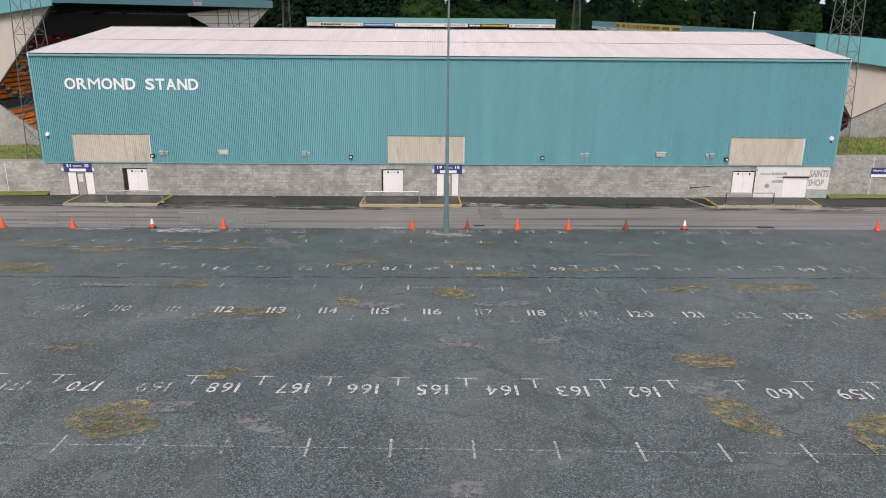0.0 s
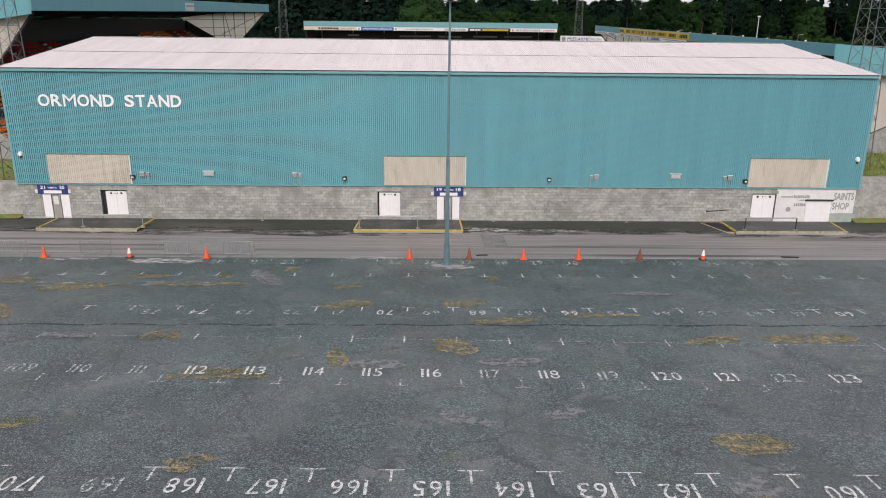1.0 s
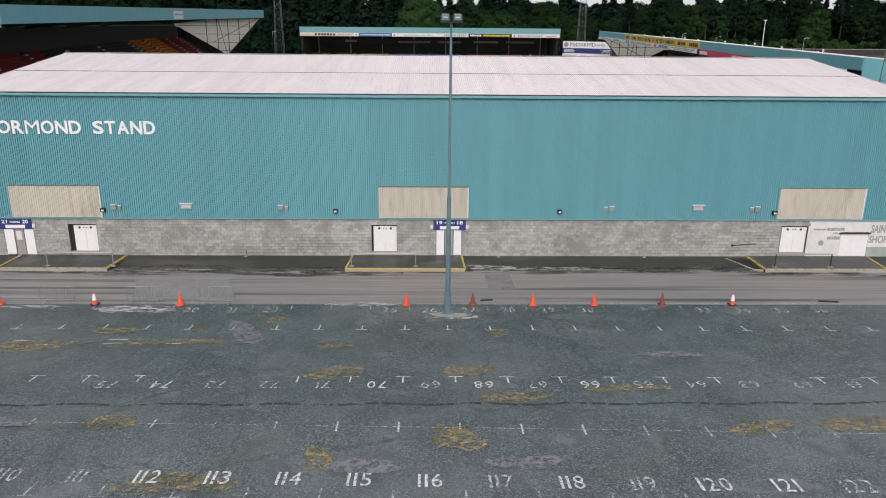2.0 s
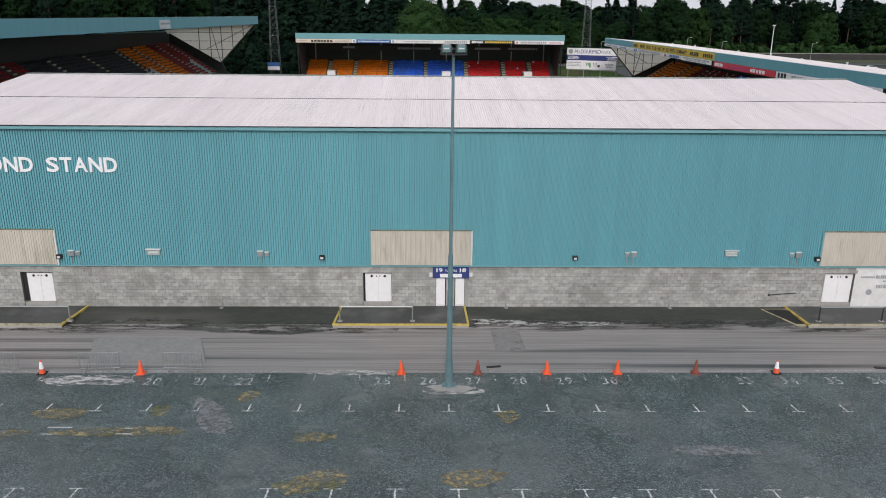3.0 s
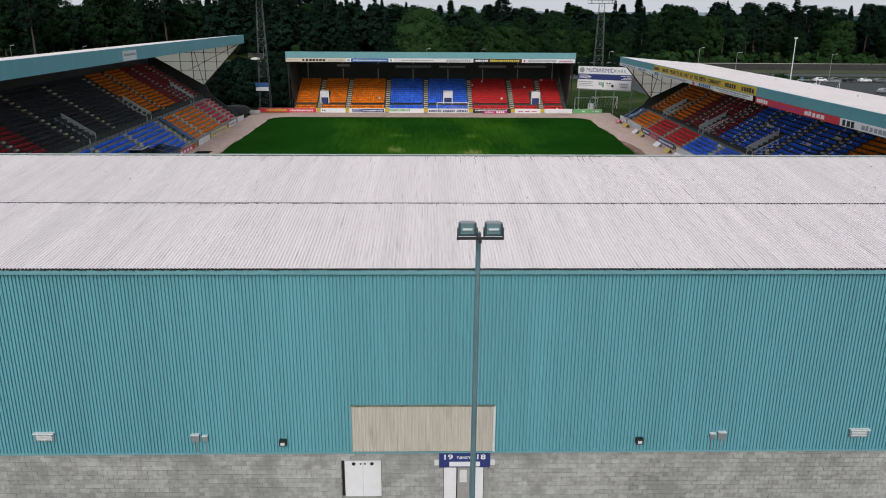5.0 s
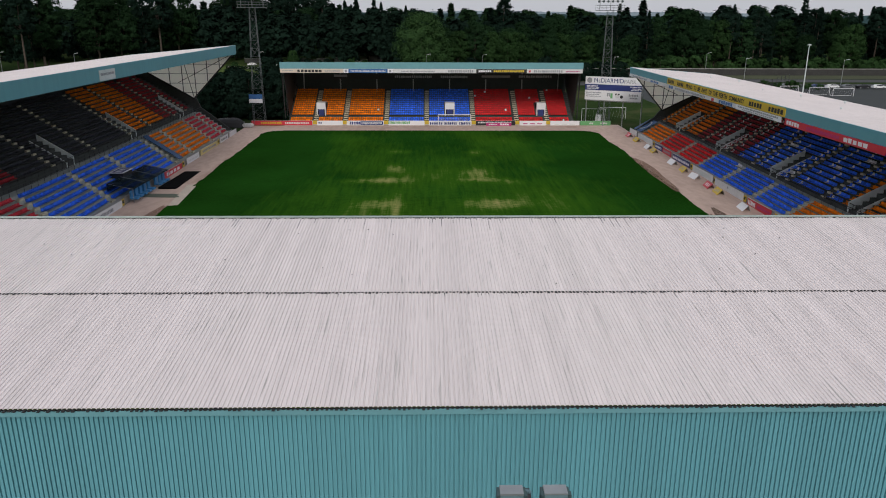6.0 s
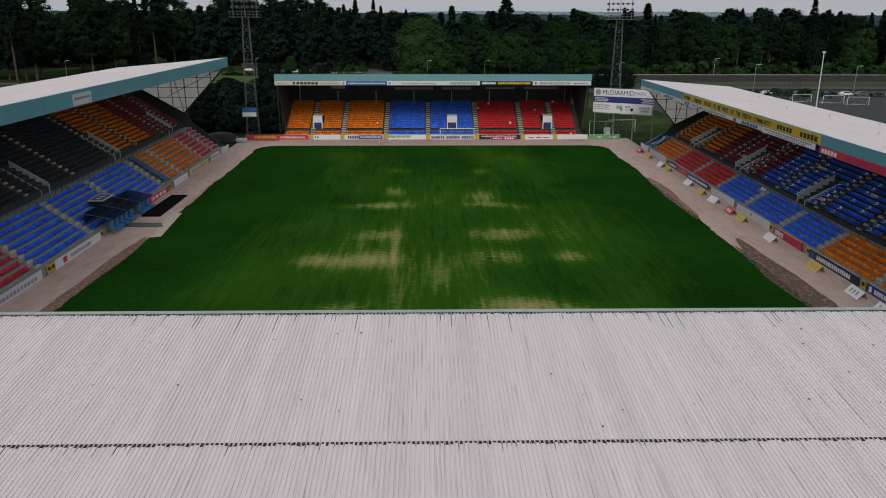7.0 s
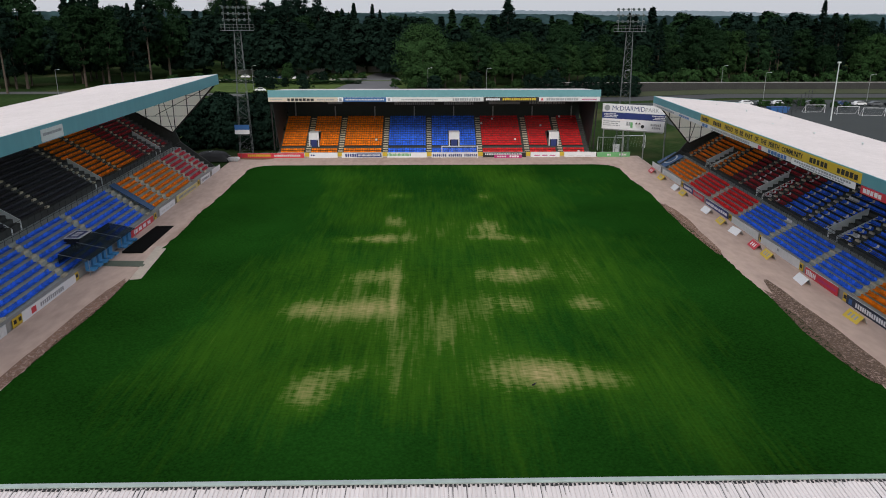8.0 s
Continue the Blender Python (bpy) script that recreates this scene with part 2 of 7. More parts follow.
def smoked_sheet():
    """Tinted plastic that one sees through, dimly."""
    m = mat("smoked_canopy", (0.04, 0.06, 0.075), 0.2, 0, 0.1, 1.5, 0.3)
    nt = m.node_tree
    clear = nt.nodes.new("ShaderNodeBsdfTransparent")
    clear.inputs[0].default_value = (0.55, 0.62, 0.68, 1)
    mx = nt.nodes.new("ShaderNodeMixShader")
    mx.inputs[0].default_value = 0.66
    nt.links.new(nt.nodes["Principled BSDF"].outputs[0], mx.inputs[1])
    nt.links.new(clear.outputs[0], mx.inputs[2])
    nt.links.new(mx.outputs[0], nt.nodes["Material Output"].inputs["Surface"])
    return m


SMOKED = smoked_sheet()
# near-black side screens: the darkness under the north roof is put into the colour
SCREEN_SHADE = mat("shade_screen", (0.035, 0.04, 0.042), 0.7, 0.0, 0.12, 0.8, 0.2)
PYLON_STEEL = mat("pylon_steel", (0.13, 0.145, 0.15), 0.55, 0.4, 0.15, 2, 0.5)
YELLOW_AD = mat("yellow_board", (0.60, 0.42, 0.03), 0.5, 0.0, 0.06, 2, 0.4)
RED_AD = mat("red_board", (0.55, 0.03, 0.05), 0.5, 0.0, 0.06, 2, 0.4)
GREEN_AD = mat("green_board", (0.13, 0.36, 0.14), 0.5, 0.0, 0.06, 2, 0.4)
PINK_AD = mat("magenta_board", (0.42, 0.03, 0.16), 0.5, 0.0, 0.06, 2, 0.4)
BLUE_AD = mat("blue_board", (0.03, 0.12, 0.33), 0.5, 0.0, 0.06, 2, 0.4)
GREY_TXT = mat("grey_print", (0.28, 0.29, 0.31), 0.6, 0.0, 0.1, 3, 0.5)
TARP = mat("blue_cover", (0.03, 0.09, 0.21), 0.6, 0.0, 0.2, 2, 0.4, bump=0.03)
NETTING = mat("net", (0.55, 0.56, 0.58), 0.8, 0.0, 0.1, 3, 0.5)
CAR_PAINT = mat("white_car_paint", (0.75, 0.75, 0.76), 0.25, 0.0, 0.03, 2, 0.4)
CAR_GLASS = mat("dark_glass", (0.02, 0.022, 0.025), 0.08, 0.0, 0.05, 2, 0.4)


def pitch_grass():
    """Mown turf with dry, worn areas along the middle of the field."""
    m = mat("pitch_turf", (0.0095, 0.047, 0.0055), 1.0, 0.0, 0.62, 4.5, 0.06, bump=0.02, spec=0.0)
    nt = m.node_tree
    b = nt.nodes["Principled BSDF"]
    old = b.inputs["Base Color"].links[0].from_socket
    geo = nt.nodes.new("ShaderNodeNewGeometry")
    sep = nt.nodes.new("ShaderNodeSeparateXYZ")
    nt.links.new(geo.outputs["Position"], sep.inputs[0])

    def op(kind, a, c=0.0, d=None):
        n = nt.nodes.new("ShaderNodeMath")
        n.operation = kind
        for i, v in enumerate((a, c) if d is None else (a, c, d)):
            if isinstance(v, (int, float)):
                n.inputs[i].default_value = v
            else:
                nt.links.new(v, n.inputs[i])
        return n.outputs[0]

    def spot(cx, cy, rx, ry, power):
        dx, dy = op("DIVIDE", op("SUBTRACT", sep.outputs[0], cx), rx), op("DIVIDE", op("SUBTRACT", sep.outputs[1], cy), ry)
        r2 = op("ADD", op("MULTIPLY", dx, dx), op("MULTIPLY", dy, dy))
        return op("MULTIPLY", op("POWER", 2.718, op("MULTIPLY", r2, -1.0)), power)

    total = None
    for s in ((7.6, 124.3, 3.9, 2.9, 1.5), (12.4, 123.4, 3.0, 2.0, 0.5), (-14.4, 139.4, 2.6, 2.2, 0.75), (-10.8, 139.0, 2.4, 2.0, 0.5), (-7.6, 139.8, 2.4, 2.6, 0.85),
              (-5.75, 143.0, 0.40, 8.0, 0.75), (8.0, 149.6, 4.0, 2.6, 0.95), (7.0, 140.4, 2.6, 3.0, 0.8), (14.9, 140.4, 2.2, 2.2, 0.75), (-8.2, 164.2, 3.2, 2.0, 1.0), (-12.8, 163.6, 2.6, 1.6, 0.6),
              (-6.9, 172.5, 1.6, 3.2, 0.6), (6.6, 168.8, 2.2, 4.4, 0.85), (6.8, 164.6, 3.0, 1.4, 0.6), (11.5, 163.0, 2.6, 1.8, 0.35), (-11.7, 121.2, 2.4, 3.2, 0.85), (-9.4, 124.6, 2.6, 1.8, 0.55),
              (-7.9, 149.4, 2.6, 2.4, 0.65), (-0.4, 133.0, 1.0, 5.0, 0.32), (-7.0, 188.2, 2.0, 1.8, 0.5), (7.2, 188.0, 1.4, 2.4, 0.55), (4.2, 128.0, 0.5, 22.0, 0.22),
              (-5.0, 124.0, 0.6, 8.0, 0.3), (-1.0, 145.0, 16.0, 36.0, 0.34), (18.0, 150.0, 4.0, 12.0, 0.22), (-16.0, 150.0, 5.0, 14.0, 0.22)):
        v = spot(*s)
        total = v if total is None else op("ADD", total, v)

    def tex(sx, sy, scale):
        mp = nt.nodes.new("ShaderNodeMapping")
        mp.inputs["Scale"].default_value = (sx, sy, 1)
        nt.links.new(geo.outputs["Position"], mp.inputs[0])
        n = nt.nodes.new("ShaderNodeTexNoise")
        n.inputs["Scale"].default_value, n.inputs["Detail"].default_value = scale, 7
        nt.links.new(mp.outputs[0], n.inputs["Vector"])
        return n.outputs["Fac"]

    streak, clot, broad, fine_streak, rut = tex(1.0, 0.07, 1.6), tex(0.8, 1.6, 1.5), tex(1, 0.4, 0.07), tex(2.6, 0.12, 1.9), tex(0.7, 2.6, 1.5)
    dry = op("ADD", op("MULTIPLY", total, op("MULTIPLY", op("ADD", streak, clot), 0.74)), op("MULTIPLY", op("SUBTRACT", broad, 0.42), 1.6))
    dry = op("ADD", dry, op("ADD", op("MULTIPLY", op("SUBTRACT", streak, 0.5), 0.42), op("ADD", op("MULTIPLY", op("SUBTRACT", fine_streak, 0.5), 0.40), op("MULTIPLY", op("MULTIPLY", op("SUBTRACT", rut, 0.5), total), 1.1))))
    # the turf is greenest and least worn along the touchlines; the dry tone also drops towards the near end
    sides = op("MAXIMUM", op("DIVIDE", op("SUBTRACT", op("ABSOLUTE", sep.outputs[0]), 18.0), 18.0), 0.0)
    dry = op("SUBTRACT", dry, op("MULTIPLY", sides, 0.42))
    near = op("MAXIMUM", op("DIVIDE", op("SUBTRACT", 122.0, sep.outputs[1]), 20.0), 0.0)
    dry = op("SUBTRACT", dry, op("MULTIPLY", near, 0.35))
    for lo, hi, c in ((0.0, 0.85, (0.048, 0.128, 0.009)), (0.45, 2.05, (0.47, 0.36, 0.175))):
        rr = nt.nodes.new("ShaderNodeMapRange")
        rr.inputs[1].default_value, rr.inputs[2].default_value = lo, hi
        nt.links.new(dry, rr.inputs[0])
        mx = nt.nodes.new("ShaderNodeMix")
        mx.data_type = "RGBA"
        nt.links.new(rr.outputs[0], mx.inputs[0])
        nt.links.new(old, mx.inputs[6])
        mx.inputs[7].default_value = (*c, 1)
        old = mx.outputs[2]
    nt.links.new(old, b.inputs["Base Color"])
    return m


TURF = pitch_grass()

# ---------------------------------------------------------------- mesh helpers


class Build:
    """Collects boxes, tubes and polygons into one mesh."""

    def __init__(self):
        self.v, self.f, self.n = [], [], 0

    def add(self, verts, faces):
        self.v.append(np.asarray(verts, float))
        self.f += [tuple(i + self.n for i in f) for f in faces]
        self.n += len(verts)
        return self

    def box(self, x0, x1, y0, y1, z0, z1, m=None):
        v = np.array([(x, y, z) for z in (z0, z1) for y in (y0, y1) for x in (x0, x1)], float)
        if m is not None:
            v = np.array([m @ Vector(p) for p in v])
        return self.add(v, [(0, 2, 3, 1), (4, 5, 7, 6), (0, 1, 5, 4), (2, 6, 7, 3), (0, 4, 6, 2), (1, 3, 7, 5)])

    def slab(self, pts, h):
        """A flat polygon, thickened downwards by h."""
        n = len(pts)
        v = [*pts, *[(x, y, z - h) for x, y, z in pts]]
        return self.add(v, [tuple(range(n)), tuple(range(2 * n - 1, n - 1, -1)), *[(i, i + n, (i + 1) % n + n, (i + 1) % n) for i in range(n)]])

    def tube(self, a, b, r, r2=None, n=6):
        a, b = Vector(a), Vector(b)
        r2 = r if r2 is None else r2
        z = (b - a).normalized()
        x = z.orthogonal().normalized()
        y = z.cross(x)
        ring = [(math.cos(2 * math.pi * i / n), math.sin(2 * math.pi * i / n)) for i in range(n)]
        v = [a + (x * c + y * s) * r for c, s in ring] + [b + (x * c + y * s) * r2 for c, s in ring]
        return self.add([tuple(p) for p in v], [(i, (i + 1) % n, (i + 1) % n + n, i + n) for i in range(n)] + [tuple(range(n - 1, -1, -1)), tuple(range(n, 2 * n))])

    def grid(self, xs, ys, height):
        v = [(x, y, height(x, y)) for y in ys for x in xs]
        w = len(xs)
        return self.add(v, [(j * w + i, j * w + i + 1, (j + 1) * w + i + 1, (j + 1) * w + i) for j in range(len(ys) - 1) for i in range(w - 1)])

    def mesh(self, name):
        me = bpy.data.meshes.new(name)
        v = np.concatenate(self.v)
        me.from_pydata(v.tolist(), [], self.f)
        me.update()
        return me


def part(name, made, material, parent=None, label="", kind=""):
    """Links a Build or a mesh as one object, under a thing or a part."""
    me = made.mesh(name) if isinstance(made, Build) else made
    if material is not None and not me.materials:
        me.materials.append(material)
    ob = new(name, me)
    if parent is not None:
        ob.parent = parent
    if label or kind:
        tagged(ob, label, kind=kind)
    return ob


def thing(name, label, category, group="", kind="", at=None):
    ob = new(name)
    ob.empty_display_size = 0.2
    if at is not None:
        ob.matrix_basis = at
    return tagged(ob, label, category, group, kind)


def solid(name, made, material, label, category, group="", kind=""):
    return tagged(part(name, made, material), label, category, group, kind)


def text_mesh(text, width, height, depth=0.02, bold=0.0):
    """Built-in letters as a mesh in the xz plane, from 0 to width and 0 to height, facing -y."""
    cu = bpy.data.curves.new("letters", "FONT")
    cu.body, cu.size, cu.extrude, cu.offset = text, 1.0, 0.02, bold
    cu.resolution_u = 3
    ob = new("letters", cu)
    dg = bpy.context.evaluated_depsgraph_get()
    me = bpy.data.meshes.new_from_object(ob.evaluated_get(dg))
    bpy.data.objects.remove(ob)
    bpy.data.curves.remove(cu)
    co = np.empty(len(me.vertices) * 3)
    me.vertices.foreach_get("co", co)
    co = co.reshape(-1, 3)
    lo, hi = co.min(0), co.max(0)
    s = (co - lo) / np.maximum(hi - lo, 1e-6)
    out = np.stack([s[:, 0] * width, -s[:, 2] * depth, s[:, 1] * height], 1)
    me.vertices.foreach_set("co", out.ravel())
    me.update()
    return me


def bars(width, height, count, seed=0):
    """Unreadable writing: a row of plain bars in the xz plane, facing -y."""
    rnd = random.Random(seed)
    b, x = Build(), 0.0
    step = width / count
    for i in range(count):
        b.box(x + step * 0.08, x + step * rnd.uniform(0.72, 0.92), -0.01, 0.004, 0, height * rnd.uniform(0.85, 1.0))
        x += step
    return b


YS = [-60, 10, 33.7, 42.3, 46.2, 52, 58.7, 62, 66, 69.4, 72, 76, 90]
ZS = [4.6, 3.2, 2.05, 1.5, 1.28, 0.65, -0.12, -0.38, -0.42, -0.18, 0.0, 0.0, -0.6]


def lot_z(y):
    """The car park falls towards the stand."""
    return float(np.interp(y, YS, ZS))


def pitch_z(y):
    return -0.6 + 0.019 * max(0.0, min(y, 235.0) - 140.0)

# ---------------------------------------------------------------- ground


def ground_z(x, y):
    """The land: under the car park and the pitch, then rising gently to the woods."""
    z = lot_z(y) if y < 90 else pitch_z(y)
    side = max(0.0, min(1.0, (abs(x) - 62) / 40)) if y > 90 else 0.0
    z += 1.2 * side
    if y > 250:
        z += min(1.0, (y - 250) / 200) * 3.0
    if y > 900:
        z -= 4.0
    return z - 0.12


def steps_of(*runs):
    out = []
    for a, b, n in runs:
        out += [a + (b - a) * i / n for i in range(n)]
    return out + [runs[-1][1]]


ground = solid("ground", Build().grid(steps_of((-2600, -200, 12), (-200, 200, 40), (200, 2600, 12)),
                                      steps_of((-400, 0, 6), (0, 92, 46), (92, 300, 40), (300, 900, 20), (900, 4200, 14)), ground_z),
               FIELD, "rough grassy land reaching to the horizon", "ground", kind="structure")

LOT_YS = steps_of((-30, 33, 14), (33, 63.4, 38))
car_park = solid("car_park", Build().grid(steps_of((-75, 75, 30)), LOT_YS, lambda x, y: lot_z(y)), ASPHALT,
                 "worn dark grey chipped asphalt car park sloping to the stand", "car park", kind="structure")
road = solid("road", Build().grid(steps_of((-75, 75, 30)), steps_of((63.4, 69.6, 12)), lambda x, y: lot_z(y) + 0.004 - 0.02 * max(0, (abs(y - 66.5) - 2.6))),
             ROAD, "pinkish grey asphalt road with long dark tyre streaks", "road", kind="structure")
apron = solid("apron", Build().grid(steps_of((-75, 75, 30)), steps_of((69.6, 72.6, 6)), lambda x, y: lot_z(y) + 0.002), APRON,
              "damp dark asphalt strip along the foot of the wall", "pavement", kind="structure")
def bank_z(x):
    return 2.1 if x > 33.6 else 0.75 if x < -33.6 else 0.0


inner = solid("inner_yard", Build().grid(steps_of((-64, 64, 64)), steps_of((73.4, 93.3, 8)), lambda x, y: bank_z(x) + (0.12 * math.sin(x * 1.3 + y) if abs(x) > 34 else 0)),
              BANK, "grassy bank with yellowing tufts behind the boundary wall", "bank", kind="structure")
track = solid("track", Build().grid(steps_of((-42.6, 42.6, 8)), steps_of((88, 222.4, 30)), lambda x, y: pitch_z(y) + 0.0), TRACK,
              "reddish brown blaes track round the pitch", "track", kind="structure")


def turf():
    """The grass, with rounded corners and a ragged edge to the track."""
    xw, xe, y0, y1, r = -36.9, 35.35, 104.0, 213.6, 4.5
    rnd = random.Random(4)
    v, f = [], []
    wob = [0.0, 0.0]
    for i, y in enumerate(steps_of((y0, y1, 260))):
        inset = 0.0
        if y > y1 - r:
            inset = r - math.sqrt(max(0, r * r - (y - y1 + r) ** 2))
        if y < y0 + r:
            inset = r - math.sqrt(max(0, r * r - (y0 + r - y) ** 2))
        wob = [0.8 * w + rnd.uniform(-0.11, 0.11) for w in wob]
        z = pitch_z(y) + 0.02
        v += [(xw + inset + wob[0] + 0.12 * math.sin(y * 0.31), y, z), (xe - inset + wob[1] + 0.14 * math.sin(y * 0.23 + 2), y, z)]
        if i:
            f.append((2 * i - 2, 2 * i - 1, 2 * i + 1, 2 * i))
    return Build().add(v, f)


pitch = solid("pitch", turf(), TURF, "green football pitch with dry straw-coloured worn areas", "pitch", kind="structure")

# ---------------------------------------------------------------- car park paint
BAY, BAY0 = 2.385, 0.17


def drape(b, x0, y0, x1, y1, w, lift=0.008):
    """A painted stroke on the sloping asphalt."""
    d = Vector((x1 - x0, y1 - y0, 0)).normalized()
    n = Vector((-d.y, d.x, 0)) * w / 2
    cuts = max(1, int(abs(y1 - y0) / 0.5))
    for i in range(cuts):
        a, c = i / cuts, (i + 1) / cuts
        p, q = (x0 + (x1 - x0) * a, y0 + (y1 - y0) * a), (x0 + (x1 - x0) * c, y0 + (y1 - y0) * c)
        b.add([(u + s * n.x, v + s * n.y, lot_z(v + s * n.y) + lift) for (u, v), s in ((p, -1), (q, -1), (q, 1), (p, 1))], [(0, 1, 2, 3)])


def bay_row(y, stem0, stem1, bar, line, material, first, last, missing=(), step=BAY, start=BAY0, lean=-0.03):
    """One row of bay marks: a stem per bay, a short bar across it, or one line along the row. lean: how the row drifts off square."""
    b = Build()
    at = lambda x: y + lean * (x - 0.2)
    for k in range(first, last + 1):
        if k in missing:
            continue
        x = start + step * k
        drape(b, x, at(x) + stem0, x, at(x) + stem1, 0.075)
        if bar:
            drape(b, x - bar / 2, at(x), x + bar / 2, at(x), 0.06, 0.012)
    if line:
        for k in range(first * 4, last * 4):
            if (k * 7) % 11:
                xa, xb = start + step * k / 4, start + step * (k + 1) / 4
                drape(b, xa, at(xa), xb, at(xb), 0.045, 0.012)
    return solid("bay_marking", b, material, "worn white parking bay marks painted on asphalt", "road marking", "bay marks", "structure")


bay_row(29.70, -0.45, 0.5, 0, True, MARK_FAINT, -9, 9, step=2.45)
bay_row(29.70, -0.5, 0.55, 0, False, MARK, -6, 5, (-6, -4, -3), step=2.45, lean=-0.0301)
bay_row(34.72, -0.75, 0.0, 0.8, False, MARK, -8, 9, (-5, 8), step=2.415, lean=-0.026)
bay_row(40.95, 0.0, 0.7, 0.6, False, MARK_FAINT, -12, 13, lean=-0.036)
bay_row(46.0, -0.36, 0.36, 0, True, MARK_FAINT, -13, 13, lean=-0.036)
bay_row(46.0, -0.4, 0.4, 0, False, MARK, -10, 10, (-7, -4, -3, 3, 6, 7), lean=-0.0361)
bay_row(51.45, -0.75, 0.0, 0.7, False, MARK, -13, 14, (-9, -5, -4, 6), lean=-0.012)
bay_row(58.80, 0.0, 0.8, 0.62, False, MARK, -13, 14, start=0.02, step=2.395, lean=-0.007)
bay_row(62.95, -0.5, 0.2, 0, False, MARK_FAINT, -13, 6, lean=0.0)
seam = Build()
for k in range(-60, 60):
    drape(seam, k * 0.6, 48.3 + 0.10 * math.sin(k * 0.9), (k + 1) * 0.6, 48.3 + 0.10 * math.sin((k + 1) * 0.9), 0.22, 0.006)
solid("asphalt_seam", seam, mat("tar_seam", (0.042, 0.053, 0.052), 0.8, 0, 0.3, 5, 0.6, wear=0.5, wear_scale=2.0), "dark worn seam across the asphalt", "seam", kind="structure")
dash = Build()
for x, y, w in ((-26.4, 57.0, 0.9), (-24.4, 57.0, 1.0), (-22.3, 56.9, 1.1), (-21.0, 56.2, 0.8), (-17.5, 57.1, 1.1), (-17.5, 56.4, 1.0), (-14.6, 57.0, 0.8), (-14.3, 56.4, 0.9), (-23.6, 56.2, 0.7)):
    drape(dash, x - w / 2, y, x + w / 2, y - 0.03, 0.10, 0.010)
solid("old_dash", dash, MARK, "short stray white paint dashes on the asphalt", "road marking", kind="structure")
edge = Build()
for k in range(-70, 70):
    if (k * 11) % 13 > 3 and k > -28:
        drape(edge, k, 63.62, k + 1, 63.58, 0.08)
solid("edge_line", edge, MARK_FAINT, "faint white line along the road edge", "road marking", kind="structure")


GLYPH = {}


def number(text, x, y, upright, material):
    """A bay number painted on the slope; each figure is a part."""
    slope = math.degrees(math.atan((lot_z(y + 0.5) - lot_z(y - 0.5))))
    at = pose(x, y, lot_z(y) + 0.02, slope, 0, 0) @ pose(0, 0, 0, 0, 0, 0 if upright else 180) @ pose(0, 0, 0, -90, 0, 0)
    t = thing("bay_number", "white painted bay number on worn asphalt", "road marking", "bay numbers", at=at)
    u = [0.10 if ch == "1" else 0.36 for ch in text]
    left = -(sum(u) + 0.13 * (len(text) - 1)) / 2
    for ch, w in zip(text, u):
        key = (ch, material.name)
        if key not in GLYPH:
            GLYPH[key] = text_mesh(ch, w, 0.80, 0.004, 0.0)
        o = part("figure", GLYPH[key], material, t)
        o.location = (left, 0, -0.40)
        left += w + 0.13


for i, n in enumerate(range(171, 158, -1)):
    if n != 161:
        number(str(n), -15.55 + 2.42 * i, 34.12 - 0.065 * i, False, MARK_FAINT if n in (171, 169) else MARK)
for i, n in enumerate(range(109, 126)):
    number(str(n), -17.70 + BAY * i, 42.80 - 0.078 * i, True, MARK_FAINT if n in (109, 110, 111, 117, 119, 122, 124, 125) else MARK)
for i, n in enumerate(range(75, 58, -1)):
    number(str(n), -15.28 + BAY * i, 50.5 - 0.01 * i, False, MARK if n in (74, 70, 68, 66, 60) else MARK_FAINT)
for i, n in enumerate(range(20, 37)):
    if n not in (23, 24, 31, 32):
        number(str(n), -15.3 + BAY * i, 62.4, True, MARK_FAINT)


def blob(x, y, rx, ry, seed, z_of, lift=0.006, turn=0.0, n=26):
    rnd = random.Random(seed)
    ph = [rnd.uniform(0, 6.28) for _ in range(5)]
    rim = []
    for i in range(n):
        a = 2 * math.pi * i / n
        k = 1 + sum(0.16 / (j + 1) * math.sin((j + 2) * a + ph[j]) for j in range(5)) + rnd.uniform(-0.08, 0.08)
        u, v = rx * k * math.cos(a), ry * k * math.sin(a)
        rim.append((x + u * math.cos(turn) - v * math.sin(turn), y + u * math.sin(turn) + v * math.cos(turn)))
    v = [(x, y, z_of(y) + lift + 0.012)]
    f = []
    for s in (0.5, 1.0):
        v += [(x + (px - x) * s, y + (py - y) * s, z_of(y + (py - y) * s) + lift + 0.012) for px, py in rim]
    f += [(0, 1 + i, 1 + (i + 1) % n) for i in range(n)]
    f += [(1 + i, 1 + n + i, 1 + n + (i + 1) % n, 1 + (i + 1) % n) for i in range(n)]
    return Build().add(v, f)


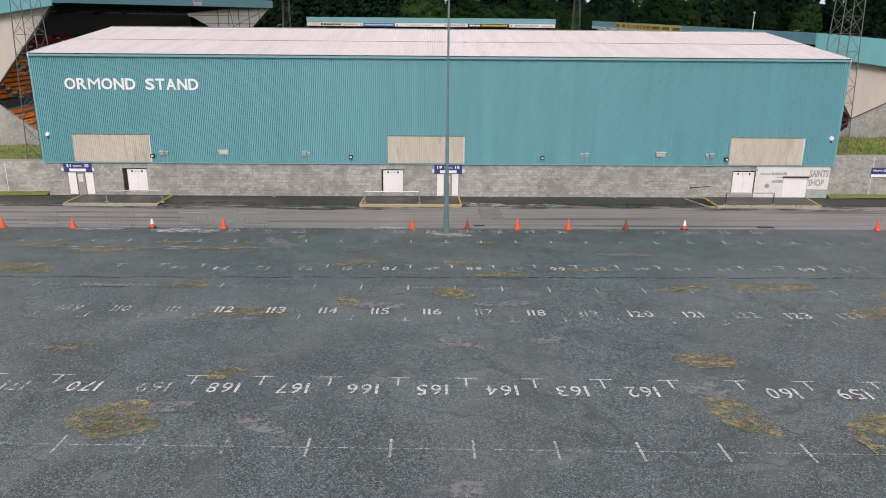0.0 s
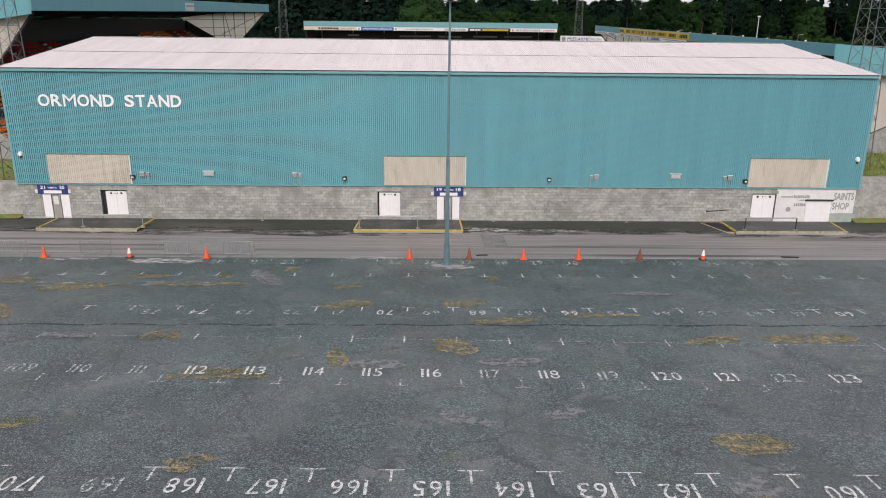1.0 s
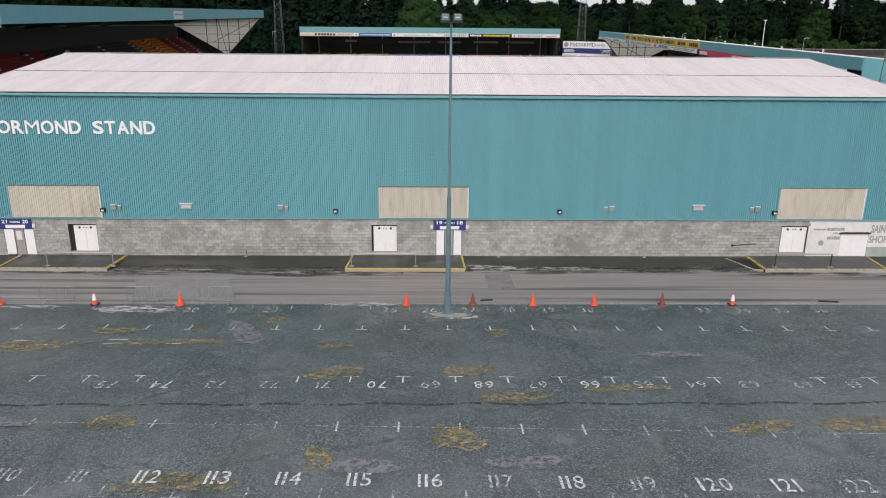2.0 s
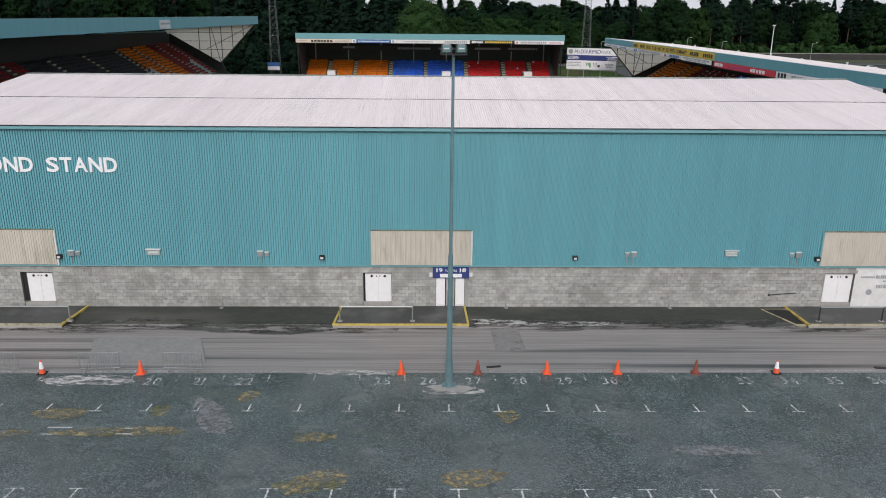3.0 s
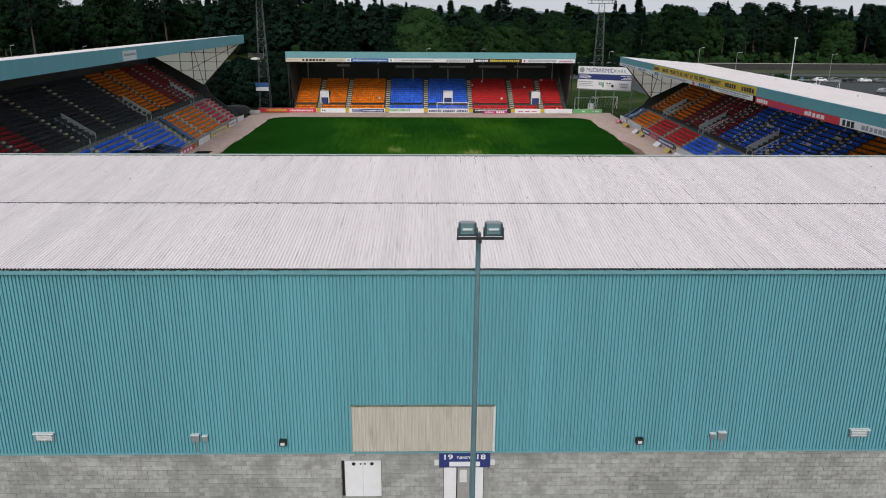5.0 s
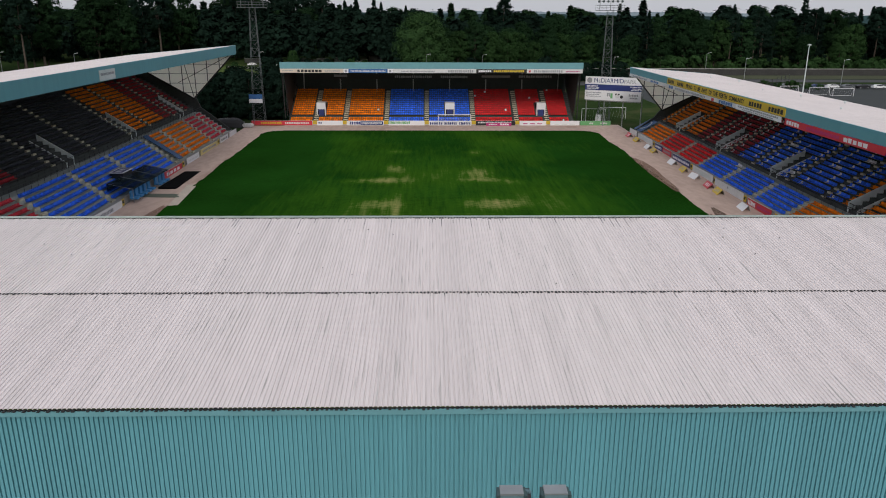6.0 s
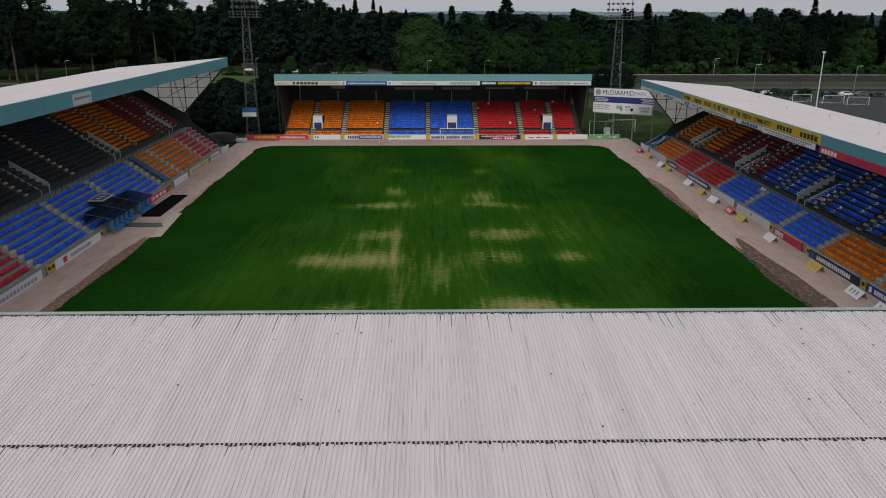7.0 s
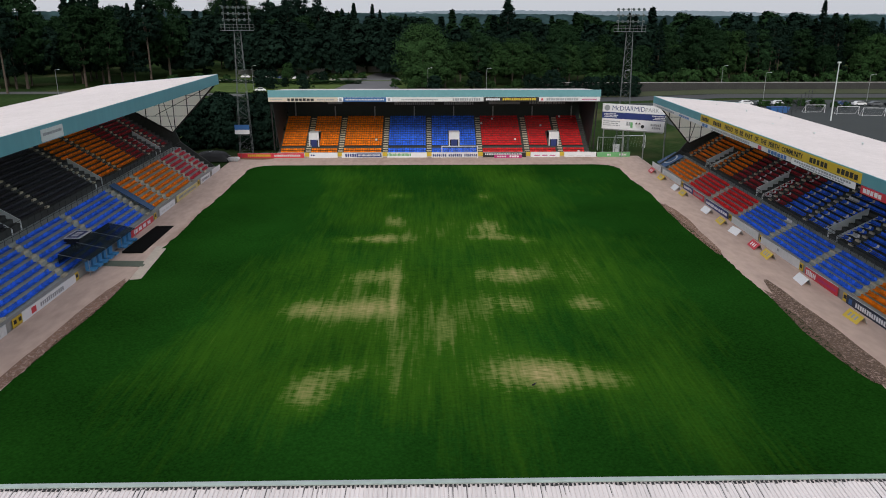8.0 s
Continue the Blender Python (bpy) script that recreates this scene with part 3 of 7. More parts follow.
MOSSES = [(-11.3, 31.8, 1.3, 1.0), (-10.6, 31.0, 1.0, 0.7), (-8.6, 35.2, 0.8, 0.5), (-19.5, 37.6, 0.7, 0.6), (-15.6, 37.9, 0.8, 0.5), (8.9, 31.8, 0.9, 1.4),
          (12.9, 30.2, 1.2, 1.5), (9.6, 36.4, 1.1, 0.9), (-10.2, 42.2, 1.1, 0.7), (-8.6, 42.1, 1.1, 0.5), (-5.0, 43.8, 0.5, 0.9), (0.0, 45.2, 0.9, 1.1),
          (-24.3, 50.5, 2.2, 1.4), (-13.4, 46.6, 0.9, 0.8), (-5.4, 52.0, 1.3, 0.9), (2.6, 49.0, 1.6, 0.6), (7.7, 50.0, 1.8, 0.5), (16.7, 46.3, 2.4, 0.7),
          (19.8, 42.0, 1.6, 1.0), (22.5, 44.8, 2.0, 0.8), (12.0, 46.0, 1.6, 0.5), (-14.5, 56.6, 2.6, 0.6), (-21.5, 56.0, 2.6, 0.9), (-9.9, 60.6, 0.6, 0.6),
          (-13.7, 58.9, 0.6, 0.6), (-18.2, 58.6, 1.2, 0.7), (0.8, 52.3, 1.5, 0.6), (-26.5, 57.5, 2.4, 0.7), (2.8, 58.2, 0.5, 0.8), (-6.0, 56.0, 1.0, 0.5)]
for i, (x, y, rx, ry) in enumerate(MOSSES):
    solid("moss_patch", blob(x, y, rx, ry, i, lot_z, turn=0.1 * (i % 3)), MOSS, "dry yellow moss growing through the asphalt", "moss", "moss patches", "stuff")
for i, (x, y, rx, ry, tn) in enumerate([(-6.4, 31.2, 1.1, 0.38, -0.5), (-9.9, 32.4, 1.0, 0.45, 0.3), (-0.2, 27.4, 0.5, 0.9, 0), (0.1, 38.2, 1.3, 0.35, -0.4), (3.8, 38.6, 0.9, 0.35, 0.2),
                                        (8.6, 33.6, 0.7, 0.8, 0), (11.2, 54.6, 2.0, 0.5, -0.1), (-11.0, 58.2, 0.7, 2.4, 0.6), (-17.8, 46.6, 1.5, 0.4, 0),
                                        (2.4, 43.4, 1.2, 0.5, 0.1), (-3.4, 43.2, 1.2, 0.6, 0)]):
    solid("asphalt_patch", blob(x, y, rx, ry, 50 + i, lot_z, 0.004, tn), PATCH, "smooth grey filled patch in the asphalt", "patch", "asphalt patches", "structure")
for i, (x, y, rx, ry) in enumerate([(-18.6, 62.5, 2.2, 0.7), (-5.4, 63.4, 2.2, 0.35), (0.3, 61.2, 1.4, 0.6), (3.4, 69.75, 1.9, 0.5), (8.0, 69.6, 3.5, 0.25), (-25.0, 62.9, 1.6, 0.3)]):
    solid("worn_patch", blob(x, y, rx, ry, 80 + i, lot_z, 0.012), PALE_PATCH, "pale worn patch of bare stone in the asphalt", "patch", "asphalt patches", "structure")
bm_patch = Build().add([(x, y, lot_z(y) + 0.012) for x, y in ((-20.6, 67.8), (-14.4, 67.8), (-13.2, 64.6), (-19.6, 64.6))], [(0, 3, 2, 1)])
solid("asphalt_patch", bm_patch, mat("newer_asphalt", (0.215, 0.212, 0.205), 0.9, 0, 0.2, 4, 0.5), "greyer square repair patch in the road", "patch", "asphalt patches", "structure")

for x0, x1, ya, yb in ((2.9, 4.5, 66.2, 68.7),):
    cut = Build().add([(x, y, lot_z(y) + 0.013) for x, y in ((x0, ya), (x1 + 0.15, ya), (x1, yb), (x0 - 0.1, yb))], [(0, 1, 2, 3)])
    solid("asphalt_patch", cut, mat("dark_repair", (0.185, 0.178, 0.174), 0.8, 0, 0.25, 5, 0.6, wear=0.40, wear_scale=1.6), "darker square repair patch in the road", "patch", "asphalt patches", "structure")

DAMP = mat("damp_asphalt", (0.072, 0.073, 0.068), 0.5, 0.0, 0.3, 3.0, 0.5, wear=0.52, wear_scale=0.9, stretch=(0.35, 1.6, 1))
dr = random.Random(17)
for k in range(18):
    x = -33 + 3.9 * k + dr.uniform(-1, 1)
    solid("damp_stain", blob(x, 69.3 + dr.uniform(-0.35, 0.35), dr.uniform(2.6, 5.0), dr.uniform(0.45, 0.95), 200 + k, lot_z, 0.008), DAMP, "dark damp stain spreading over the road edge", "stain", "damp stains", "structure")

# ---------------------------------------------------------------- stand by the car park
WX, WY = 33.1, 72.0
stand = thing("grandstand", "long teal corrugated steel stand on a concrete block wall", "stand")
BLOCK_TOP, CLAD_TOP = 2.78, 11.38


def roof_z(y):
    return 11.66 + (y - WY) * 0.1075


def rib_sheet(width, ribs, along, depth, crest=0.36, flank=0.14):
    """A ribbed sheet: width along x, ribs running along the path given by along (list of (y, z)), raised towards -y/+z by depth."""
    pitch_w = width / ribs
    prof = []
    for i in range(ribs):
        x = i * pitch_w
        prof += [(x, 0), (x + pitch_w * (1 - crest - 2 * flank) / 2, 0), (x + pitch_w * ((1 - crest) / 2), 1), (x + pitch_w * ((1 + crest) / 2), 1),
                 (x + pitch_w * (1 + crest + 2 * flank) / 2, 0)]
    prof.append((width, 0))
    v, f = [], []
    n = len(prof)
    for (y, z), (ny, nz) in along:
        v += [(x, y + ny * depth * r, z + nz * depth * r) for x, r in prof]
    for j in range(len(along) - 1):
        f += [(j * n + i, j * n + i + 1, (j + 1) * n + i + 1, (j + 1) * n + i) for i in range(n - 1)]
    return Build().add(v, f)


# roof sheets, in two lengths lapped half way
SHEETS, RX = 62, 33.0
SW = 2 * RX / SHEETS
Y_EAVE, Y_LAP, Y_RIDGE = 71.82, 79.87, 88.45
roof = part("roof", Build().add(
    [(x, y, roof_z(y) - dz) for dz in (0.10, 0.16) for x, y in ((-RX + .1, Y_EAVE + .25), (RX - .1, Y_EAVE + .25), (RX - .1, Y_RIDGE - .1), (-RX + .1, Y_RIDGE - .1))],
    [(0, 1, 2, 3), (7, 6, 5, 4), (0, 4, 5, 1), (1, 5, 6, 2), (2, 6, 7, 3), (3, 7, 4, 0)]), DARK, stand, "dark underside of the pale ribbed roof")
up = (0.0, 1.0)
low = rib_sheet(SW, 7, [((Y_EAVE, roof_z(Y_EAVE) - 0.05), up), ((Y_LAP + 0.25, roof_z(Y_LAP + 0.25) - 0.05), up)], 0.032, 0.62, 0.08).mesh("roof_sheet")
high = rib_sheet(SW, 7, [((Y_LAP, roof_z(Y_LAP) - 0.03), up), ((Y_RIDGE, roof_z(Y_RIDGE) + 0.012), up)], 0.032, 0.62, 0.08).mesh("roof_sheet")
for i in range(SHEETS):
    for me in (low, high):
        ob = part("roof_sheet", me, ROOF, roof)
        ob.location = (-RX + SW * i, 0, 0)
# small black pieces at eave, lap and ridge, one for each rib
teeth = Build()
for i in range(SHEETS * 7):
    x = -RX + SW / 7 * (i + 0.5)
    r = random.Random(i)
    for y, lift in ((Y_LAP - 0.005, -0.018), (Y_EAVE + 0.0, -0.062), (Y_RIDGE - 0.05, 0.05)):
        w, h = r.uniform(0.034, 0.05), r.uniform(0.006, 0.014)
        d = r.uniform(0.04, 0.13) if lift > 0 else r.uniform(0.06, 0.16)
        z = roof_z(y) + lift
        teeth.box(x - w, x + w, y - d, y + 0.02, z - 0.02, z + h)
part("filler_strip", teeth, BLACK, roof, "black pieces in the gaps between the sheet ribs", "stuff")
streaks = Build()
sr = random.Random(31)
for i in range(SHEETS * 7):
    if sr.random() < 0.42:
        x, w = -RX + SW / 7 * i + sr.uniform(-0.008, 0.008), sr.uniform(0.008, 0.019)
        for y_top, off, most in ((Y_RIDGE - 0.05, 0.018, 1.5), (Y_LAP - 0.02, -0.044, 0.5)):
            long = 0.12 + most * sr.random() ** 3
            streaks.add([(x - w, y_top, roof_z(y_top) + off), (x + w, y_top, roof_z(y_top) + off), (x + w * 0.3, y_top - long, roof_z(y_top - long) + off), (x - w * 0.3, y_top - long, roof_z(y_top - long) + off)], [(0, 3, 2, 1)])
for i in range(46):
    x, y = sr.uniform(-RX + 1, RX - 1), sr.uniform(Y_LAP + 0.5, Y_RIDGE - 1)
    r = sr.uniform(0.02, 0.05)
    streaks.add([(x - r, y, roof_z(y) + 0.062), (x, y - r * 1.6, roof_z(y - r * 1.6) + 0.062), (x + r, y, roof_z(y) + 0.062), (x, y + r, roof_z(y + r) + 0.062)], [(0, 1, 2, 3)])
part("grime_streak", streaks, GRIME, roof, "dark grime washed down the sheet valleys", "stuff")
part("ridge_trim", Build().box(-RX - 0.1, RX + 0.1, Y_RIDGE - 0.02, Y_RIDGE + 0.20, roof_z(Y_RIDGE) + 0.055, roof_z(Y_RIDGE) + 0.095).box(
    -RX - 0.1, RX + 0.1, Y_RIDGE + 0.16, Y_RIDGE + 0.20, roof_z(Y_RIDGE) - 0.7, roof_z(Y_RIDGE) + 0.055), RIDGE, roof, "weathered grey green trim along the high side")
for s in (-1, 1):
    e = Build()
    e.add([(s * (RX + d), y, roof_z(y) + dz) for y in (Y_EAVE - 0.1, Y_RIDGE + 0.2) for d, dz in ((-0.02, 0.02), (0.05, 0.02), (0.05, -0.30), (-0.02, -0.30))],
          [(0, 1, 5, 4), (1, 2, 6, 5), (2, 3, 7, 6), (3, 0, 4, 7), (0, 3, 2, 1), (4, 5, 6, 7)])
    part("verge_trim", e, ROOF_FAR, roof)
gut = Build().box(-RX - 0.08, RX + 0.06, 71.74, 71.80, CLAD_TOP + 0.02, 11.55).box(-RX - 0.08, RX + 0.06, 71.74, 71.99, CLAD_TOP - 0.01, CLAD_TOP + 0.02)
part("fascia", gut, TEAL_TRIM, stand, "pale teal gutter fascia")
# black strip stands in for the shade between roof edge and fascia
part("gutter_shadow_gap", Build().box(-RX, RX, 71.81, 71.97, 11.36, 11.50), BLACK, stand, "black strip for the shade in the gutter gap")

# cladding sheets
WS = 2 * WX / SHEETS
clad = part("wall_cladding", Build().box(-WX, WX, WY + 0.03, WY + 0.10, BLOCK_TOP, CLAD_TOP), DARK, stand)
wsheet = rib_sheet(WS, 7, [((WY + 0.02, BLOCK_TOP + 0.06), (-1, 0)), ((WY + 0.02, CLAD_TOP + 0.05), (-1, 0))], 0.060, 0.64, 0.06).mesh("cladding_sheet")
for i in range(SHEETS):
    ob = part("cladding_sheet", wsheet, TEAL, clad)
    ob.location = (-WX + WS * i, 0, 0)
part("drip_flashing", Build().box(-WX - 0.03, WX + 0.03, WY - 0.07, WY + 0.02, BLOCK_TOP - 0.01, BLOCK_TOP + 0.07), TEAL_TRIM, clad)
for s in (-1, 1):
    part("corner_flashing", Build().box(s * WX - 0.07, s * WX + 0.07, WY - 0.05, WY + 0.12, BLOCK_TOP, CLAD_TOP + 0.1), TEAL_TRIM, clad)
for x0, x1 in ((-30.5, -24.25), (-4.6, 1.7), (24.1, 30.25)):
    pn = part("rooflight_panel", rib_sheet(x1 - x0, 40, [((WY - 0.062, BLOCK_TOP + 0.1), (-1, 0)), ((WY - 0.062, 5.14), (-1, 0))], 0.03, 0.5, 0.1), BEIGE, clad, "weathered beige corrugated panel")
    for i in range(len(pn.data.vertices)):
        pn.data.vertices[i].co.x += x0
    part("panel_flashing", Build().box(x0 - 0.04, x1 + 0.04, WY - 0.105, WY, 5.13, 5.19), mat("mossy_flashing", (0.16, 0.16, 0.11), 0.9, 0, 0.5, 5, 1.0), pn)
    for x in (x0 - 0.05, x1 + 0.05):
        part("panel_edge", Build().box(x - 0.05, x + 0.05, WY - 0.10, WY, BLOCK_TOP + 0.08, 5.13), TEAL_TRIM if x < x1 else CONC_PALE, pn)

# sides, back and terrace that close the stand
for s in (-1, 1):
    v = [(s * WX, WY + 0.1, BLOCK_TOP), (s * WX, Y_RIDGE - 1, BLOCK_TOP), (s * WX, Y_RIDGE, roof_z(Y_RIDGE) - 0.2), (s * WX, WY + 0.1, roof_z(WY) - 0.2)]
    part("side_wall", Build().add(v + [(x - s * 0.2, y, z) for x, y, z in v], [(0, 1, 2, 3), (7, 6, 5, 4), (0, 4, 5, 1), (1, 5, 6, 2), (2, 6, 7, 3), (3, 7, 4, 0)]), TEAL, stand)
for s in (-1, 1):
    part("side_block_wall", Build().box(min(s * WX, s * (WX - 0.22)), max(s * WX, s * (WX - 0.22)), WY + 0.34, Y_RIDGE - 1, -0.3, BLOCK_TOP - 0.004), BLOCK, stand)
ter = Build()
for i in range(13):
    ter.box(-WX + 0.4, WX - 0.4, 90.5 - 0.8 * (i + 1), 90.5 - 0.8 * i, -0.6, 0.6 + 0.42 * i)
part("terrace", ter, CONC, stand)
for i in range(7):
    x = -WX + 0.5 + i * (2 * WX - 1) / 6
    part("roof_column", Build().box(x - 0.15, x + 0.15, 80.5, 80.8, 4.4, roof_z(80.5) - 0.12), STEEL_DARK, stand)

# block wall with openings for doors and turnstiles
OPEN = [(-31.35, -29.25, 2.0), (-26.8, -24.8, 2.42), (-5.15, -3.33, 2.42), (-0.5, 1.35, 2.0), (24.65, 26.62, 2.42), (29.1, 31.15, 1.75)]
WALL_Y = WY + 0.10
wall = Build()
edges = [-WX + 0.02] + [v for o in OPEN for v in o[:2]] + [WX - 0.1]
for i in range(0, len(edges), 2):
    wall.box(edges[i], edges[i + 1], WALL_Y + 0.012, WALL_Y + 0.22, -0.25, BLOCK_TOP)
for a, c, top in OPEN:
    wall.box(a, c, WALL_Y + 0.012, WALL_Y + 0.22, top, BLOCK_TOP)
block_wall = part("block_wall", wall, MORTAR, stand, "grey concrete block wall with pale mortar stains")


def door_leafs(x0, x1, z0, z1, y, name, lab):
    d = part(name, Build().box(x0, x1, y, y + 0.06, z0, z1), WHITE, stand, lab)
    mid = (x0 + x1) / 2
    part("meeting_strip", Build().box(mid - 0.015, mid + 0.015, y - 0.012, y - 0.001, z0 + 0.02, z1 - 0.02), DIRTY_WHITE, d)
    for px, r in ((x0 + 0.42, 0.085), (x1 - 0.42, 0.085), (mid - 0.1, 0.04), (mid + 0.1, 0.04)):
        part("door_vent", Build().tube((px, y - 0.02, z1 - 0.17), (px, y + 0.01, z1 - 0.17), r, n=12), BLACK, d, "round black vent")
    return d


for a, c, top in (OPEN[1], OPEN[2], OPEN[4]):
    side = 0.32 if a < -20 else 0.12
    door_leafs(a + side, c - 0.03, 0.30, top - 0.22, WALL_Y + 0.16, "double_door", "white steel double door with round vents")
    part("door_lintel", Build().box(a, c, WALL_Y + 0.10, WALL_Y + 0.24, top - 0.10, top), BLACK, stand)
    part("door_step", Build().box(a, c, WALL_Y + 0.05, WALL_Y + 0.5, -0.2, 0.29), CONC, stand)
    part("door_backing", Build().box(a - .1, c + .1, WALL_Y + 0.24, WALL_Y + 0.3, -0.1, top), DARK, stand)
for a, c, top in (OPEN[0], OPEN[3]):
    w = c - a
    for x0, x1 in ((a, a + 0.33 * w), (c - 0.33 * w, c)):
        d = part("turnstile_door", Build().box(x0 + 0.02, x1 - 0.02, WALL_Y - 0.02, WALL_Y + 0.05, 0.06, 1.95), WHITE, stand, "narrow white turnstile door")
        part("kick_plate", Build().box(x0 + 0.08, x1 - 0.08, WALL_Y - 0.035, WALL_Y - 0.021, 0.10, 0.18), DIRTY_WHITE, d)
    part("turnstile_pier", Build().box(a + 0.35 * w, c - 0.35 * w, WALL_Y - 0.01, WALL_Y + 0.2, 0.0, top), CONC, stand)
    part("notice", Build().box(a + 0.40 * w, c - 0.42 * w, WALL_Y - 0.03, WALL_Y - 0.012, 1.15, 1.8), DIRTY_WHITE, stand)
a, c, top = OPEN[5]
shutter = part("shop_shutter", Build().box(a, c, WALL_Y - 0.005, WALL_Y + 0.1, 0.02, top), WHITE, stand, "white roller shutter")
for i in range(18):
    part("shutter_slat", Build().box(a + 0.02, c - 0.02, WALL_Y - 0.017, WALL_Y - 0.006, 0.03 + i * 0.094, 0.11 + i * 0.094), WHITE, shutter)
part("shutter_hood", Build().box(a - 0.15, c + 0.1, WALL_Y - 0.12, WALL_Y + 0.02, top + 0.005, top + 0.11), STONE, shutter)
paint = Build()
for x0, x1, z0, z1 in ((26.63, 29.08, 0.0, 2.74), (31.17, WX - 0.12, 0.75, 2.74), (29.08, 31.17, 1.88, 2.74)):
    paint.box(x0, x1, WALL_Y - 0.014, WALL_Y - 0.004, z0, z1)
mural = part("painted_panel", paint, DIRTY_WHITE, stand, "white painted shop front on the block wall")
part("green_panel", Build().box(31.17, WX - 0.12, WALL_Y - 0.016, WALL_Y - 0.004, 0.02, 0.74), mat("pale_green_paint", (0.30, 0.36, 0.33), 0.7, 0, 0.2, 2, 0.4), mural)
for txt, x, z, w, h in (("SAINTS", 31.25, 1.82, 1.62, 0.62), ("SHOP", 31.22, 1.05, 1.35, 0.58)):
    o = part("shop_lettering", text_mesh(txt, w, h, 0.01, 0.03), GREY_TXT, mural)
    o.location = (x, WALL_Y - 0.02, z)
for x, z, w, h, n, sd in ((27.0, 2.02, 0.95, 0.13, 8, 1), (28.0, 1.98, 1.3, 0.24, 9, 2), (28.5, 1.75, 0.4, 0.12, 4, 3), (28.1, 1.32, 0.95, 0.26, 6, 4)):
    o = part("print", bars(w, h, n, sd), GREY_TXT, mural)
    o.location = (x, WALL_Y - 0.02, z)
o = part("ball_motif", Build().tube((27.7, WALL_Y - 0.024, 1.05), (27.7, WALL_Y - 0.015, 1.05), 0.2, n=16), GREY_TXT, mural)

letters = thing("stand_lettering", "white raised letters spelling the stand's name on teal cladding", "sign")
for word, x, total in (((("O", 0.98), ("R", 0.88), ("M", 1.06), ("O", 0.98), ("N", 0.9), ("D", 0.9)), -30.52, 5.68), ((("S", 0.84), ("T", 0.80), ("A", 0.92), ("N", 0.9), ("D", 0.9)), -24.05, 4.24)):
    k = total / (sum(w for _, w in word) + 0.12 * (len(word) - 1))
    for ch, w in word:
        o = part("letter", text_mesh(ch, w * k, 0.9, 0.06, 0.0 if ch == "M" else 0.024), WHITE, letters)
        o.location = (x, WY - 0.03, 8.77)
        x += (w + 0.12) * k

# ---------------------------------------------------------------- fittings on the wall


def turnstile_sign(x0, x1, left, right):
    t = thing("turnstile_sign", "navy turnstile sign with white numbers above the white doors", "sign", "turnstile signs")
    part("board", Build().box(x0, x1, WALL_Y - 0.10, WALL_Y - 0.02, 1.98, 2.72), NAVY, t)
    w = x1 - x0
    for txt, u, tw, th, z in ((left, 0.10, 0.17, 0.26, 2.40), (right, 0.74, 0.17, 0.26, 2.40), ("TURNSTILE", 0.34, 0.32, 0.13, 2.43)):
        o = part("lettering", text_mesh(txt, tw * w, th, 0.01, 0.02), WHITE, t)
        o.location = (x0 + u * w, WALL_Y - 0.105, z)
    part("strip", Build().box(x0 + 0.2 * w, x0 + 0.8 * w, WALL_Y - 0.112, WALL_Y - 0.101, 2.04, 2.28), WHITE, t)
    for x in (x0 - 0.12, x1 + 0.12):
        part("sign_box", Build().box(x - 0.1, x + 0.1, WALL_Y - 0.08, WALL_Y - 0.001, 2.08, 2.34), DIRTY_WHITE, t)


turnstile_sign(-31.6, -29.3, "21", "20")
turnstile_sign(-0.7, 1.62, "19", "18")

for i, (x, z) in enumerate(((-24.05, 3.42), (-7.68, 3.40), (8.32, 3.40), (23.85, 3.36))):
    t = thing("wall_light", "small black floodlight on teal cladding", "light", "wall lights", at=pose(x, WY - 0.06, z))
    part("housing", Build().box(-0.16, 0.16, -0.20, 0.02, -0.12, 0.14), BLACK, t)
    part("lens", Build().box(-0.09, 0.09, -0.215, -0.201, -0.07, 0.06), DIRTY_WHITE, t)
    part("bracket", Build().box(-0.04, 0.04, -0.02, 0.06, -0.2, -0.12), BLACK, t)
for x in (-18.2, 18.3):
    t = thing("wall_vent", "pale grey louvred vent box on teal cladding", "vent", "vents", at=pose(x, WY - 0.02, 3.72))
    part("body", Build().box(-0.42, 0.42, -0.10, 0.0, -0.2, 0.16), GALV, t)
    for k in range(3):
        part("louvre", Build().box(-0.34, 0.34, -0.13, -0.101, -0.14 + k * 0.09, -0.09 + k * 0.09), CONC_PALE, t)
    part("hood", Build().box(-0.46, 0.46, -0.2, 0.0, 0.17, 0.22), CONC_PALE, t)
for x in (-23.3, -11.55, 12.05, 22.6):
    for dx, s in ((0, 1.0), (0.42 if x < 0 else -0.42, 0.7)):
        t = thing("wall_box", "small pale meter box with a hood on teal cladding", "box", "wall boxes", at=pose(x + dx, WY - 0.02, 3.62))
        part("body", Build().box(-0.17 * s, 0.17 * s, -0.14, 0.0, -0.16 * s, 0.16 * s), GALV, t)
        part("hood", Build().box(-0.19 * s, 0.19 * s, -0.17, 0.0, 0.161 * s, 0.21 * s), CONC_PALE, t)
        part("conduit", Build().box(-0.02, 0.02, -0.05, -0.01, -0.75, -0.161 * s), GALV, t)
for x in (-32.45, 32.55):
    t = thing("bulkhead_light", "round white bulkhead lamp near the stand's corner", "light", "bulkhead lights", at=pose(x, WY - 0.03, 5.15))
    part("shade", Build().tube((0, -0.16, 0), (0, 0, 0), 0.15, 0.2, 12), WHITE, t)
    part("base", Build().box(-0.08, 0.08, -0.05, 0.02, -0.35, -0.2), BLACK, t)
